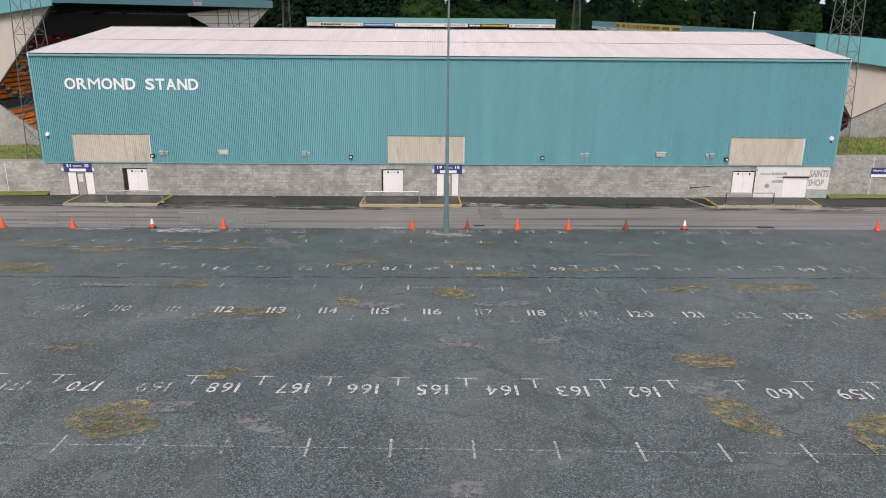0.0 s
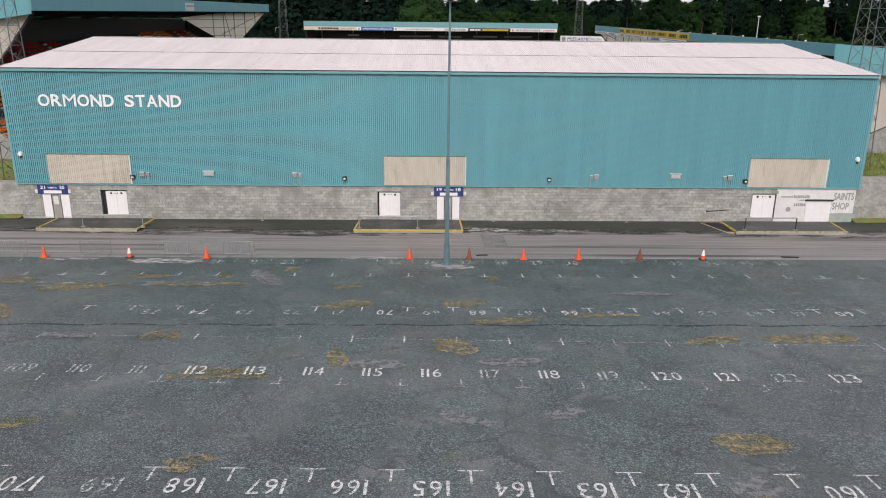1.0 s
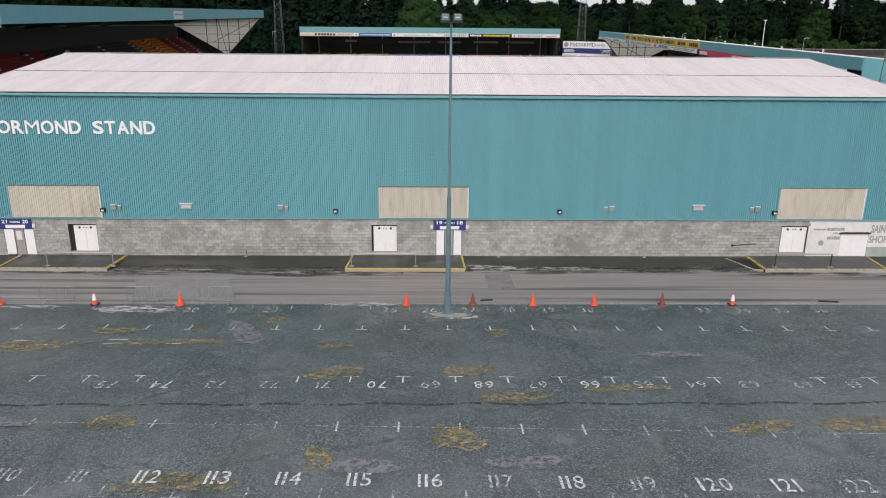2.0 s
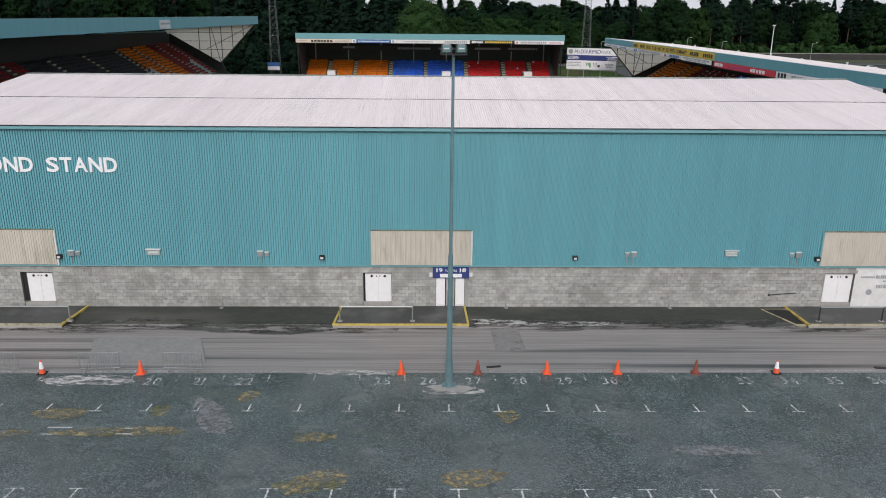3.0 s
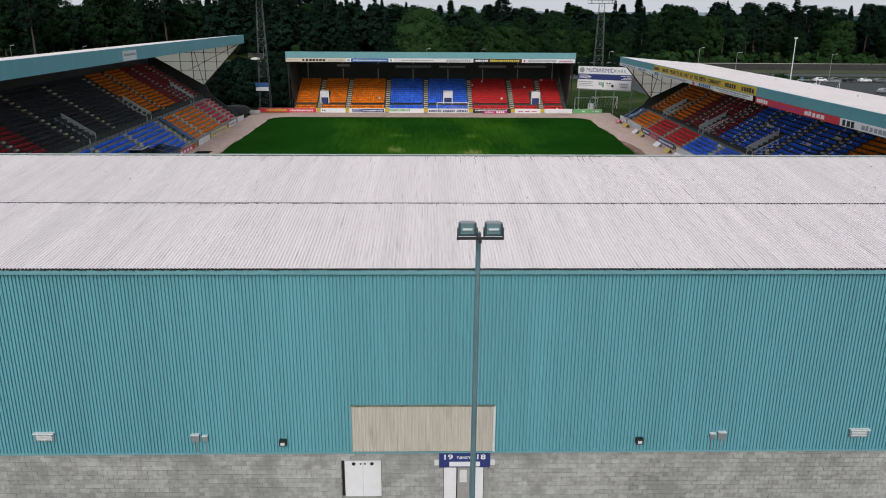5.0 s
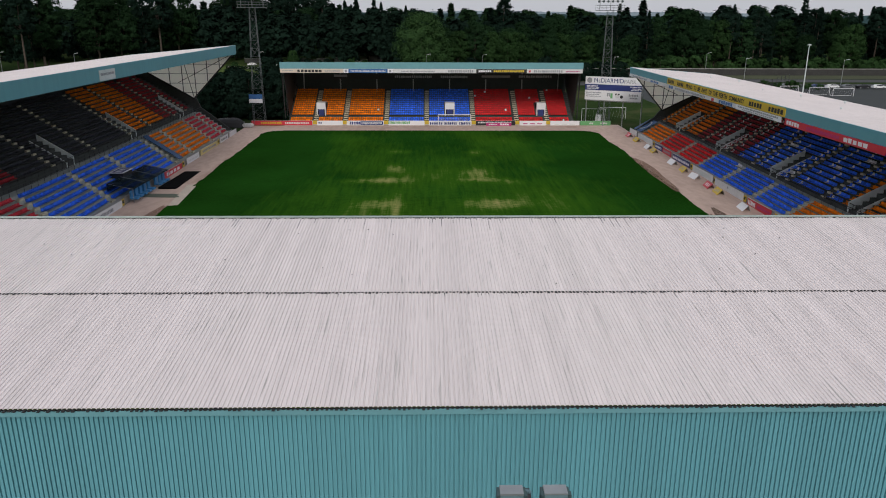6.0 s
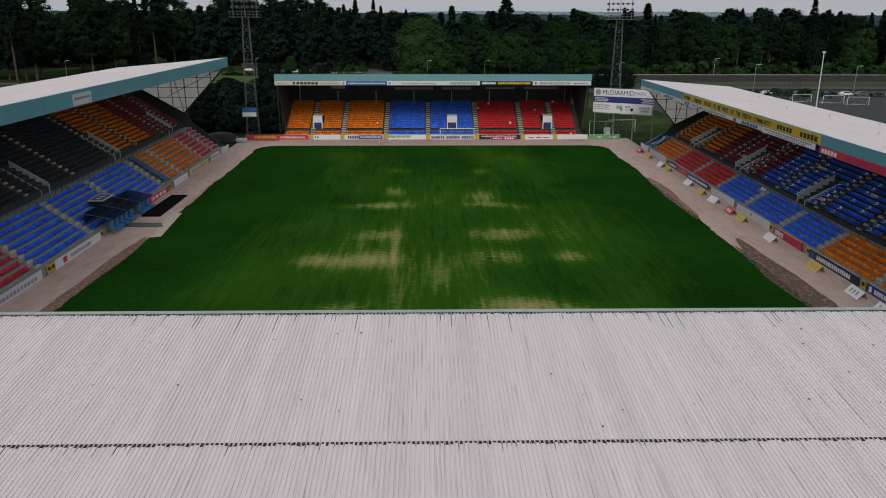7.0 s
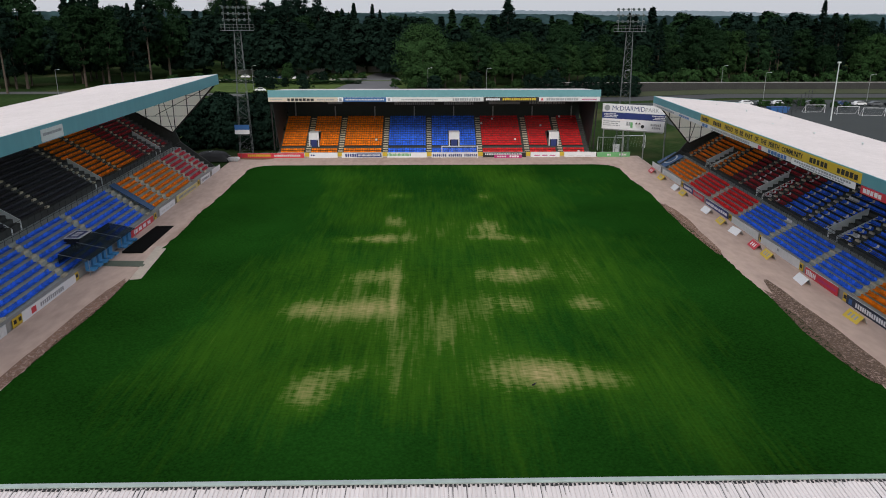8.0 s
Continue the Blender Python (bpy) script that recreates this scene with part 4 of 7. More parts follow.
for i, x in enumerate((-14.25, 4.05, 14.7)):
    t = thing("drain_spout", "thin grey pipe stub at the foot of the block wall", "pipe", "drain pipes", at=pose(x, WALL_Y, 0))
    part("pipe", Build().tube((0, -0.05, 0.02), (0, -0.05, 0.42), 0.03), GALV, t)
    part("gully", Build().box(-0.10, 0.10, -0.34, -0.1, -0.03, 0.02), CONC, t)
    part("movement_joint", Build().box(-0.02, 0.02, -0.022, -0.016, 0.05, BLOCK_TOP - 0.04), CONC, t)
solid("hand_bar", Build().tube((21.2, WALL_Y - 0.06, 0.86), (22.9, WALL_Y - 0.06, 1.0), 0.03).box(21.1, 21.2, WALL_Y - 0.1, WALL_Y + 0.01, 0.8, 0.92), STEEL_DARK,
      "dark steel bar fixed to the block wall", "bar")

# ---------------------------------------------------------------- platforms and rails


PLATFORM_TOP = mat("platform_asphalt", (0.050, 0.053, 0.050), 0.55, 0.0, 0.35, 4.0, 0.5, stain=(0.10, 0.098, 0.094), stain_amount=0.3, stain_scale=0.6)


def platform(x0, x1, skew0, skew1, line):
    t = thing("kerbed_platform", "dark asphalt platform with a worn yellow kerb before the doors", "platform", "platforms")
    y0, y1, h = 69.05, WALL_Y - 0.03, 0.02
    pts = [(x0 - skew0, y0, h), (x1 + skew1, y0, h), (x1, y1, 0.05), (x0, y1, 0.05)]
    part("slab", Build().slab(pts, 0.25), PLATFORM_TOP, t)
    e = 0.085
    part("front_kerb", Build().slab([(x0 - skew0 - .03, y0 - 0.02, h + 0.03), (x1 + skew1 + .03, y0 - 0.02, h + 0.03), (x1 + skew1, y0 + e, h + 0.03), (x0 - skew0, y0 + e, h + 0.03)], 0.3), CONC, t)
    part("front_line", Build().slab([(x0 - skew0 - .03, y0 - 0.03, h + 0.045), (x1 + skew1 + .03, y0 - 0.03, h + 0.045), (x1 + skew1, y0 + e, h + 0.045), (x0 - skew0, y0 + e, h + 0.045)], 0.1), line, t)
    for xa, xb in ((x0 - skew0, x0), (x1 + skew1, x1)):
        part("side_line", Build().slab([(xa - 0.06, y0, h + 0.04), (xa + 0.07, y0, h + 0.04), (xb + 0.07, y1, 0.08), (xb - 0.06, y1, 0.08)], 0.12), YELLOW_LINE, t)


FADED_LINE = mat("faded_line", (0.36, 0.33, 0.22), 0.85, 0.0, 0.3, 5, 0.9, wear=0.42)
platform(-30.3, -22.8, 0.25, -0.3, FADED_LINE)
platform(-6.55, 1.35, 0.2, 0.1, YELLOW_LINE)
platform(22.3, 31.2, -0.15, -0.2, FADED_LINE)


def rail(x0, x1, dark):
    t = thing("guard_rail", "low tubular steel guard rail on the kerbed platform", "rail", "guard rails")
    m = STEEL_DARK if dark else GALV
    part("top_rail", Build().tube((x0, 69.6, 0.97), (x1, 69.6, 0.97), 0.045, n=8), GALV, t)
    for x in (x0, x1):
        part("post", Build().tube((x, 69.6, 0.0), (x, 69.6, 0.97), 0.045, n=8), m, t)
        part("foot", Build().box(x - 0.15, x + 0.15, 69.47, 69.73, 0.0, 0.06), CONC, t)


rail(-27.3, -22.8, False)
rail(-6.4, -1.95, False)
rail(23.3, 27.25, True)
mat_t = thing("drain_cover", "dark metal drain cover with a yellow edge beside the platform", "drain")
part("cover", Build().slab([(20.7, 71.6, 0.03), (21.9, 69.4, -0.1), (23.3, 69.4, -0.1), (22.1, 71.6, 0.03)], 0.1), BLACK, mat_t)
part("frame", Build().slab([(20.6, 71.7, 0.025), (21.85, 69.3, -0.105), (23.4, 69.3, -0.105), (22.2, 71.7, 0.025)], 0.12), FADED_LINE, mat_t)

# ---------------------------------------------------------------- boundary walls beside the stand


def boundary(x0, x1, y, top, name, lab):
    w = solid(name, Build().box(x0, x1, y, y + 0.22, -0.4, top), BLOCK, lab, "wall", kind="structure")
    part("coping", Build().box(x0 - 0.02, x1 + 0.02, y - 0.03, y + 0.25, top, top + 0.08), CONC, w)
    n = int((x1 - x0) / 4)
    for i in range(1, n):
        x = x0 + i * (x1 - x0) / n
        part("pier", Build().box(x - 0.025, x + 0.025, y - 0.02, y + 0.1, -0.4, top - 0.02), CONC_PALE, w)
    return w


west_wall = boundary(-74, -32.8, 72.9, 2.75, "wall_west", "grey concrete block boundary wall with a grassy foot")
east_wall = boundary(33.0, 74, 72.9, 3.5, "wall_east", "grey rendered boundary wall with a grassy foot")
for s in (-1, 1):
    solid("verge", Build().grid(steps_of((33.3, 74, 16)) if s > 0 else steps_of((-74, -33.3, 16)), [71.9, 72.3, 72.9], lambda x, y: lot_z(y) + 0.03 + 0.12 * (y - 71.9) + 0.03 * math.sin(x * 3)),
          BANK, "dry yellowish grass verge at the foot of the wall", "verge", kind="stuff")
tufts, tr = Build(), random.Random(61)
for k in range(5200):
    x = tr.choice((-1, 1, 1)) * tr.uniform(34.5, 56)
    y, h, w = tr.uniform(75, 92.8), tr.uniform(0.12, 0.42), tr.uniform(0.03, 0.09)
    if x < 0:
        h *= 0.5
    a, z = tr.uniform(0, 3.14), bank_z(x) + 0.1
    dx, dy = w * math.cos(a), w * math.sin(a)
    tufts.add([(x - dx, y - dy, z - 0.15), (x + dx, y + dy, z - 0.15), (x + tr.uniform(-0.15, 0.15), y + tr.uniform(-0.15, 0.15), z + h)], [(0, 1, 2)])
solid("grass_tufts", tufts, BANK, "long green and straw coloured grass on the bank", "grass", kind="stuff")
home = thing("supporters_sign", "navy and white notice board on the boundary wall", "sign")
part("board", Build().box(37.0, 39.6, 72.80, 72.86, 1.75, 2.5), NAVY, home)
o = part("lettering", text_mesh("Home Supporters", 2.3, 0.24, 0.01, 0.01), WHITE, home)
o.location = (37.12, 72.79, 2.14)
part("strip", Build().box(37.0, 39.6, 72.78, 72.80, 1.72, 1.95), WHITE, home)

# ---------------------------------------------------------------- lighting mast in the car park
mast = thing("lamp_mast", "tall teal grey tapered mast with two floodlights", "lamp post", at=pose(0.087, 61.73, lot_z(61.73), 3.4))
part("base_plate", Build().box(-0.35, 0.35, -0.35, 0.35, 0, 0.06), POLE_MAT, mast)
part("shaft", Build().tube((0, 0, 0.05), (0, 0, 7.2), 0.165, 0.12, 10).tube((0, 0, 7.2), (0, 0, 16.66), 0.088, 0.066, 10), POLE_MAT, mast)
part("collar", Build().tube((0, 0, 7.05), (0, 0, 7.3), 0.128, 0.11, 10), POLE_MAT, mast)
part("lower_sleeve", Build().tube((0, 0, 0.05), (0, 0, 1.5), 0.21, 0.195, 10), POLE_MAT, mast)
part("cross_arm", Build().box(-0.58, 0.58, -0.62, -0.56, 16.68, 16.74).box(-0.04, 0.04, -0.6, 0.08, 16.58, 16.66), STEEL_DARK, mast)
for x in (-0.32, 0.32):
    hd = part("floodlight", Build().box(-0.21, 0.21, 0.02, 0.16, 0.0, 0.30).box(-0.22, -0.17, -0.06, 0.04, 0.0, 0.32).box(0.17, 0.22, -0.06, 0.04, 0.0, 0.32).box(-0.22, 0.22, -0.06, 0.04, 0.0, 0.04), HOUSING, mast, "dark teal floodlight housing")
    part("top_plate", Build().box(-0.17, 0.17, -0.04, 0.16, 0.305, 0.335), GALV, hd, "dull grey metal top")
    hd.location = (x, -0.58, 16.78)
    part("lens", Build().box(-0.168, 0.168, -0.035, -0.02, 0.045, 0.30), POLE_MAT, hd, "grey green glass front")
    part("lamp_tube", Build().tube((-0.12, -0.045, 0.17), (0.12, -0.045, 0.17), 0.03, n=8), CONC_PALE, hd, "pale lamp tube behind the front")
    part("yoke", Build().box(x - 0.25, x - 0.225, -0.69, -0.59, 16.7, 17.0).box(x + 0.225, x + 0.25, -0.69, -0.59, 16.7, 17.0), STEEL_DARK, mast)
solid("mast_footing", blob(0.15, 61.5, 1.0, 0.5, 7, lot_z, 0.03), CONC, "broken pale concrete round the mast's foot", "footing")

# ---------------------------------------------------------------- cones and barriers


def cone(x, y, kind):
    h = 0.78
    t = thing("traffic_cone", {"red": "orange traffic cone on the road edge", "dull": "dirty dark red traffic cone on the road edge",
                               "white": "orange and white striped traffic cone on the road edge"}[kind], "cone", "traffic cones", at=pose(x, y, lot_z(y)))
    c = RED_CONE if kind != "dull" else DULL_CONE
    part("base", Build().box(-0.22, 0.22, -0.22, 0.22, 0.0, 0.05), c if kind != "white" else RUBBER, t)
    part("body", Build().tube((0, 0, 0.05), (0, 0, h), 0.165, 0.035, 12), c, t)
    if kind == "white":
        part("sleeve", Build().tube((0, 0, 0.30), (0, 0, 0.68), 0.128, 0.058, 12), WHITE, t)
    return t


for x, k in ((-32.3, "red"), (-27.2, "red"), (-21.45, "white"), (-16.25, "red"), (-2.42, "red"), (1.68, "dull"), (5.4, "red"), (9.2, "red"), (13.45, "dull"), (17.85, "white"), (32.4, "red")):
    cone(x, 63.35, k)


def barrier(x, y, turn):
    t = thing("crowd_barrier", "galvanised steel crowd barrier standing on the road edge", "barrier", "crowd barriers", at=pose(x, y, lot_z(y), 0, 0, turn))
    w = 2.1
    part("frame", Build().tube((-w / 2, 0, 0.18), (-w / 2, 0, 1.08), 0.022).tube((w / 2, 0, 0.18), (w / 2, 0, 1.08), 0.022).tube((-w / 2, 0, 1.08), (w / 2, 0, 1.08), 0.022).tube(
        (-w / 2, 0, 0.2), (w / 2, 0, 0.2), 0.02), GALV, t)
    for i in range(13):
        u = -w / 2 + w * (i + 1) / 14
        part("bar", Build().tube((u, 0, 0.2), (u, 0, 1.08), 0.011, n=5), GALV, t)
    for u in (-w * 0.36, w * 0.36):
        part("foot", Build().tube((u, -0.3, 0.02), (u, 0, 0.2), 0.02).tube((u, 0.3, 0.02), (u, 0, 0.2), 0.02), GALV, t)
    return t


b0 = barrier(-29.5, 63.6, 1)
for x, tn in ((-23.8, -1), (-18.5, 2), (-14.1, -3)):
    copy_thing(b0, pose(x, 63.6, lot_z(63.6), 0, 0, tn))
solid("fallen_plank", Build().box(-0.4, 0.4, -0.08, 0.08, 0, 0.05, pose(2.6, 64.1, lot_z(64.1), 0, 0, 8)), BLACK, "dark board lying on the road", "board")
solid("fallen_plank", Build().box(-0.6, 0.6, -0.1, 0.1, 0, 0.05, pose(24.2, 63.9, lot_z(63.9), 0, 0, -6)), BLACK, "dark board lying on the road", "board")

# ---------------------------------------------------------------- seats


def seat_proto():
    """One bucket seat facing +x, at the origin: pan and curved back."""
    b = Build()
    b.box(-0.22, 0.14, -0.215, 0.215, 0.24, 0.29)
    rim = [(-0.20, -0.22, 0.25), (-0.20, 0.22, 0.25), (-0.26, 0.22, 0.50), (-0.28, 0.13, 0.60), (-0.28, -0.13, 0.60), (-0.26, -0.22, 0.50)]
    b.add(rim + [(x - 0.05, y, z - 0.01) for x, y, z in rim], [(0, 1, 2, 3, 4, 5), (11, 10, 9, 8, 7, 6), *[(i, i + 6, (i + 1) % 6 + 6, (i + 1) % 6) for i in range(6)]])
    return np.concatenate(b.v), b.f


SEAT_V, SEAT_F = seat_proto()


def seat_block(places, face, colour, label, whites=()):
    """Rows of bucket seats on a terrace. places: (x, y, z); face: turn about z in degrees."""
    c, s = math.cos(radians(face)), math.sin(radians(face))
    rot = np.array([[c, -s, 0], [s, c, 0], [0, 0, 1]])
    base = SEAT_V @ rot.T
    for col, keep in ((colour, False), ("white", True)):
        pts = np.array([p for i, p in enumerate(places) if (i in whites) == keep])
        if not len(pts):
            continue
        v = (pts[:, None, :] + base[None]).reshape(-1, 3)
        n = len(base)
        f = [tuple(i + k * n for i in face_) for k in range(len(pts)) for face_ in SEAT_F]
        me = bpy.data.meshes.new("seat_block")
        me.from_pydata(v.tolist(), [], f)
        me.materials.append(SEAT_COL[col])
        ob = tagged(new("seat_block", me), label if not keep else "white bucket seats set among coloured ones", "seats", "seat blocks", "stuff")


def board(x0, y0, x1, y1, z0, z1, material, name="advertising_board", label="printed advertising board along the pitch edge", marks=None, group="advertising boards"):
    """An upright board between two points; its face looks to the left of the way from 0 to 1 turned back, towards the pitch."""
    d = Vector((x1 - x0, y1 - y0, 0))
    w = d.length
    ang = math.degrees(math.atan2(d.y, d.x))
    t = thing(name, label, "board", group, at=pose(x0, y0, z0, 0, 0, ang))
    h = z1 - z0
    part("panel", Build().box(0, w, -0.03, 0.03, 0, h), material, t)
    part("top_edge", Build().box(0, w, -0.04, 0.04, h, h + 0.03), CONC_PALE, t)
    for k, (u0, u1, v0, v1, n, m) in enumerate(marks or ()):
        o = part("print", bars((u1 - u0) * w, (v1 - v0) * h, n, int(w * 10) + k), m, t, kind="stuff")
        o.location = (u0 * w, -0.032, v0 * h)
    return t


# ---------------------------------------------------------------- long stands either side of the pitch


def stand_rise(y):
    """The long stands follow the slight rise of the ground northwards."""
    return 0.0115 * (y - 175)


WHITE_FILES = (139.2, 143.4, 147.0, 151.6, 156.4, 159.6, 163.8, 166.4, 170.6, 173.2, 177.4, 180.4)
WHITE_BUNCHES = ((1, 150.8, 152.4, True), (6, 158.6, 162.8, True), (0, 172.2, 173.8, True), (2, 177.6, 179.2, True), (8, 141.0, 143.6, True), (5, 145.0, 146.6, True), (4, 162.4, 163.8, False))


def side_stand(s, name, label, f_top, f_bot, b_top, upper_rows, y0, y1, roof_back, aisles, lower, upper, voms):
    """s: -1 west, 1 east. lower, upper: runs of (y from, y to, colour)."""
    st = thing(name, label, "stand")
    X = lambda v: s * v
    zz = lambda y: pitch_z(y)
    sl = stand_rise
    T1, R1, N1 = (0.80, 0.56, 7) if s < 0 else (0.71, 0.42, 5)
    T, R2 = 0.76, 0.47
    walk_w = 1.6 if s < 0 else 1.2
    def lengthways(b, xa, xb, lo, hi):
        """A bar along the whole stand that follows the ground: level at first, then rising."""
        ys = (y0, 140.0, y1)
        v = []
        for y in ys:
            v += [(X(xa), y, zz(y) + lo), (X(xb), y, zz(y) + lo), (X(xb), y, zz(y) + hi), (X(xa), y, zz(y) + hi)]
        f = [(0, 1, 2, 3), (11, 10, 9, 8)]
        for k in (0, 4):
            f += [(k, k + 4, k + 5, k + 1), (k + 1, k + 5, k + 6, k + 2), (k + 2, k + 6, k + 7, k + 3), (k + 3, k + 7, k + 4, k)]
        return b.add(v, f)

    # stepped concrete, sloping gently with the ground
    def steps(x_first, z_first, rows, rise, tread):
        made = []
        for i in range(rows):
            b = Build()
            made.append(b)
            xa, xb, h = x_first + tread * i, x_first + tread * (i + 1), z_first + rise * i
            lengthways(b, xa, xb, -0.4, h)
        return made
    x_low, z_low = (43.5, 0.75) if s < 0 else (43.3, 0.55)
    for b in steps(x_low, z_low, N1, R1, T1):
        part("terrace_step", b, TERRACE, st)
    x_walk = x_low + T1 * N1
    z_walk = z_low + R1 * N1
    part("gangway", lengthways(Build(), x_walk, x_walk + walk_w, -0.4, z_walk), TERRACE, st)
    x_up, z_up = x_walk + walk_w, z_walk + (0.9 if s < 0 else 0.45)
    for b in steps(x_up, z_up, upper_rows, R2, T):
        part("terrace_step", b, TERRACE_SHADE, st)
    x_back = x_up + T * upper_rows
    # railing along the gangway
    rl = Build()
    for k in range(2):
        for ya, yb in ((y0, 140.0), (140.0, y1)):
            rl.tube((X(x_walk + walk_w - 0.08), ya, zz(ya) + z_walk + 0.75 + 0.45 * k), (X(x_walk + walk_w - 0.08), yb, zz(yb) + z_walk + 0.75 + 0.45 * k), 0.035, n=5)
            rl.tube((X(x_walk), ya, zz(ya) + z_walk + 0.6 + 0.4 * k), (X(x_walk), yb, zz(yb) + z_walk + 0.6 + 0.4 * k), 0.03, n=5)
    n = int((y1 - y0) / 1.6)
    for i in range(n + 1):
        y = y0 + (y1 - y0) * i / n
        rl.tube((X(x_walk), y, zz(y) + z_walk), (X(x_walk), y, zz(y) + z_walk + 1.0), 0.025, n=4)
        rl.tube((X(x_walk + walk_w - 0.08), y, zz(y) + z_walk), (X(x_walk + walk_w - 0.08), y, zz(y) + z_walk + 1.2), 0.025, n=4)
    part("gangway_railing", rl, STEEL_DARK, st, kind="stuff")
    # front wall
    part("front_wall", lengthways(Build(), 42.75, 43.3, -0.4, 0.9), CONC, st)
    # aisle steps with pale nosings
    for a in aisles:
        b = Build()
        for i in range(N1):
            h = zz(a) + z_low + R1 * i
            b.box(min(X(x_low + T1 * i), X(x_low + T1 * i + 0.34)), max(X(x_low + T1 * i), X(x_low + T1 * i + 0.34)), a - 0.55, a + 0.55, h, h + R1 / 2)
        for i in range(upper_rows):
            h = zz(a) + z_up + R2 * i
            b.box(min(X(x_up + T * i), X(x_up + T * i + 0.3)), max(X(x_up + T * i), X(x_up + T * i + 0.3)), a - 0.4, a + 0.4, h, h + R2 / 2)
        part("aisle_steps", b, TREAD, st, "worn pale edged aisle steps", "stuff")
    # seats
    def fill(runs, xf, zf, rows, rise, tread, lab, gaps=()):
        for a, c, col in runs:
            pts, white = [], set()
            rnd = random.Random(int(a * 7 + rows))
            for i in range(rows):
                y = a + 0.3
                while y < c - 0.2:
                    if all(abs(y - q) > 0.75 for q in aisles) and not any(g0 < y < g1 and i < 6 for g0, g1 in gaps):
                        single = gaps and col in ("blue", "maroon") and any(0 <= y - q < 0.5 for q in WHITE_FILES)
                        bunch = any(i == r and q0 <= y < q1 and bool(gaps) == up_ for r, q0, q1, up_ in WHITE_BUNCHES)
                        if s > 0 and ((single and rnd.random() < 0.85) or bunch):
                            white.add(len(pts))
                        pts.append((X(xf + tread * i + (tread - 0.34)), y, zz(y) + zf + rise * i))
                    y += 0.5
            seat_block(pts, 180 if s > 0 else 0, col, f"{col if col != 'maroon' else 'dark red'} plastic bucket seats in rows, {lab}", white)
    fill(lower, x_low, z_low, N1, R1, T1, "below the gangway")
    fill(upper, x_up, z_up, upper_rows, R2, T, "under the roof", [(q - 1.25, q + 1.25) for q in voms])
    # stair openings through the upper tier
    for q in voms:
        vb = part("stair_opening", Build().box(min(X(x_up - 0.1), X(x_up + 4.6)), max(X(x_up - 0.1), X(x_up + 4.6)), q - 0.95, q + 0.95, zz(q) + z_walk - 0.2, zz(q) + z_walk + 0.06), CONC, st)
        for yy, drop in ((q - 1.1, 0.55), (q + 0.95, 0.0)):
            vv = []
            for y in (yy, yy + 0.15):
                top_f, top_b = (1.25 - drop, 4.2 - drop) if s < 0 else (1.3 - drop, 3.75 - drop)
                vv += [(X(x_up - 0.1), y, zz(q) + z_walk), (X(x_up + 4.6), y, zz(q) + z_walk), (X(x_up + 4.6), y, zz(q) + z_walk + top_b), (X(x_up - 0.1), y, zz(q) + z_walk + top_f)]
            part("stair_wall", Build().add(vv, [(0, 1, 2, 3), (7, 6, 5, 4), (0, 4, 5, 1), (1, 5, 6, 2), (2, 6, 7, 3), (3, 7, 4, 0)]), PARAPET, vb, "pale painted parapet wall")
    # roof: deck, front fascia, back wall
    ry0, ry1 = y0 - 1.5, y1
    deck = rib_sheet(ry1 - ry0, int((ry1 - ry0) / 0.5), [((0, 0), (0, 1)), ((roof_back - 41.0, 0), (0, 1))], 0.07, 0.3, 0.1)
    vv = np.concatenate(deck.v)
    out = [(X(41.0 + y), ry0 + x, f_top + sl(ry0 + x) + (b_top - f_top) * y / (roof_back - 41.0) + z) for x, y, z in vv]
    rf = part("roof", Build().add(out, deck.f), ROOF_FAR, st, "pale ribbed cantilever roof")
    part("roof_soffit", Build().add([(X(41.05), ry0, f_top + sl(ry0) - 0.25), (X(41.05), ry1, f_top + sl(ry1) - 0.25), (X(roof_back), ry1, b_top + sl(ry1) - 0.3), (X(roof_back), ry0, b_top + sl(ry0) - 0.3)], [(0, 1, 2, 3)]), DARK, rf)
    part("fascia", Build().add([(X(x), y, z + sl(y)) for y in (ry0, ry1) for x, z in ((40.9, f_bot), (41.04, f_bot), (41.04, f_top + 0.06), (40.9, f_top + 0.06))],
                                [(0, 1, 2, 3), (7, 6, 5, 4), (0, 4, 5, 1), (1, 5, 6, 2), (2, 6, 7, 3), (3, 7, 4, 0)]), TEAL, rf, "teal ribbed fascia")
    for yy in (ry0, ry1):
        low_b, low_f = (b_top - 0.9, f_bot) if yy == ry1 else (b_top - 3.4, f_bot - 0.3) if s < 0 else (b_top - 3.3, f_bot - 1.2)
        part("verge", Build().add([(X(x), yy + d, z + sl(yy)) for d in (-0.06, 0.06) for x, z in ((41.0, f_top + 0.09), (roof_back, b_top + 0.09), (roof_back, low_b), (41.0, low_f))],
                                  [(0, 1, 2, 3), (7, 6, 5, 4), (0, 4, 5, 1), (1, 5, 6, 2), (2, 6, 7, 3), (3, 7, 4, 0)]), TEAL, rf)
    xb = roof_back - 0.3
    part("back_wall", Build().box(min(X(xb), X(xb - 0.3)), max(X(xb), X(xb - 0.3)), y0, y1, -1.0, b_top + sl(y0) - 0.2), TEAL, st)
    # added dark panel: stands in for the deep shade under the roof
    part("back_lining", Build().box(min(X(xb - 0.31), X(xb - 0.36)), max(X(xb - 0.31), X(xb - 0.36)), y0 + 0.4, y1 - 0.4, 0.0, b_top + sl(y0) - 0.4), STEEL_DARK, st, "dark panel added inside the back wall for shade")
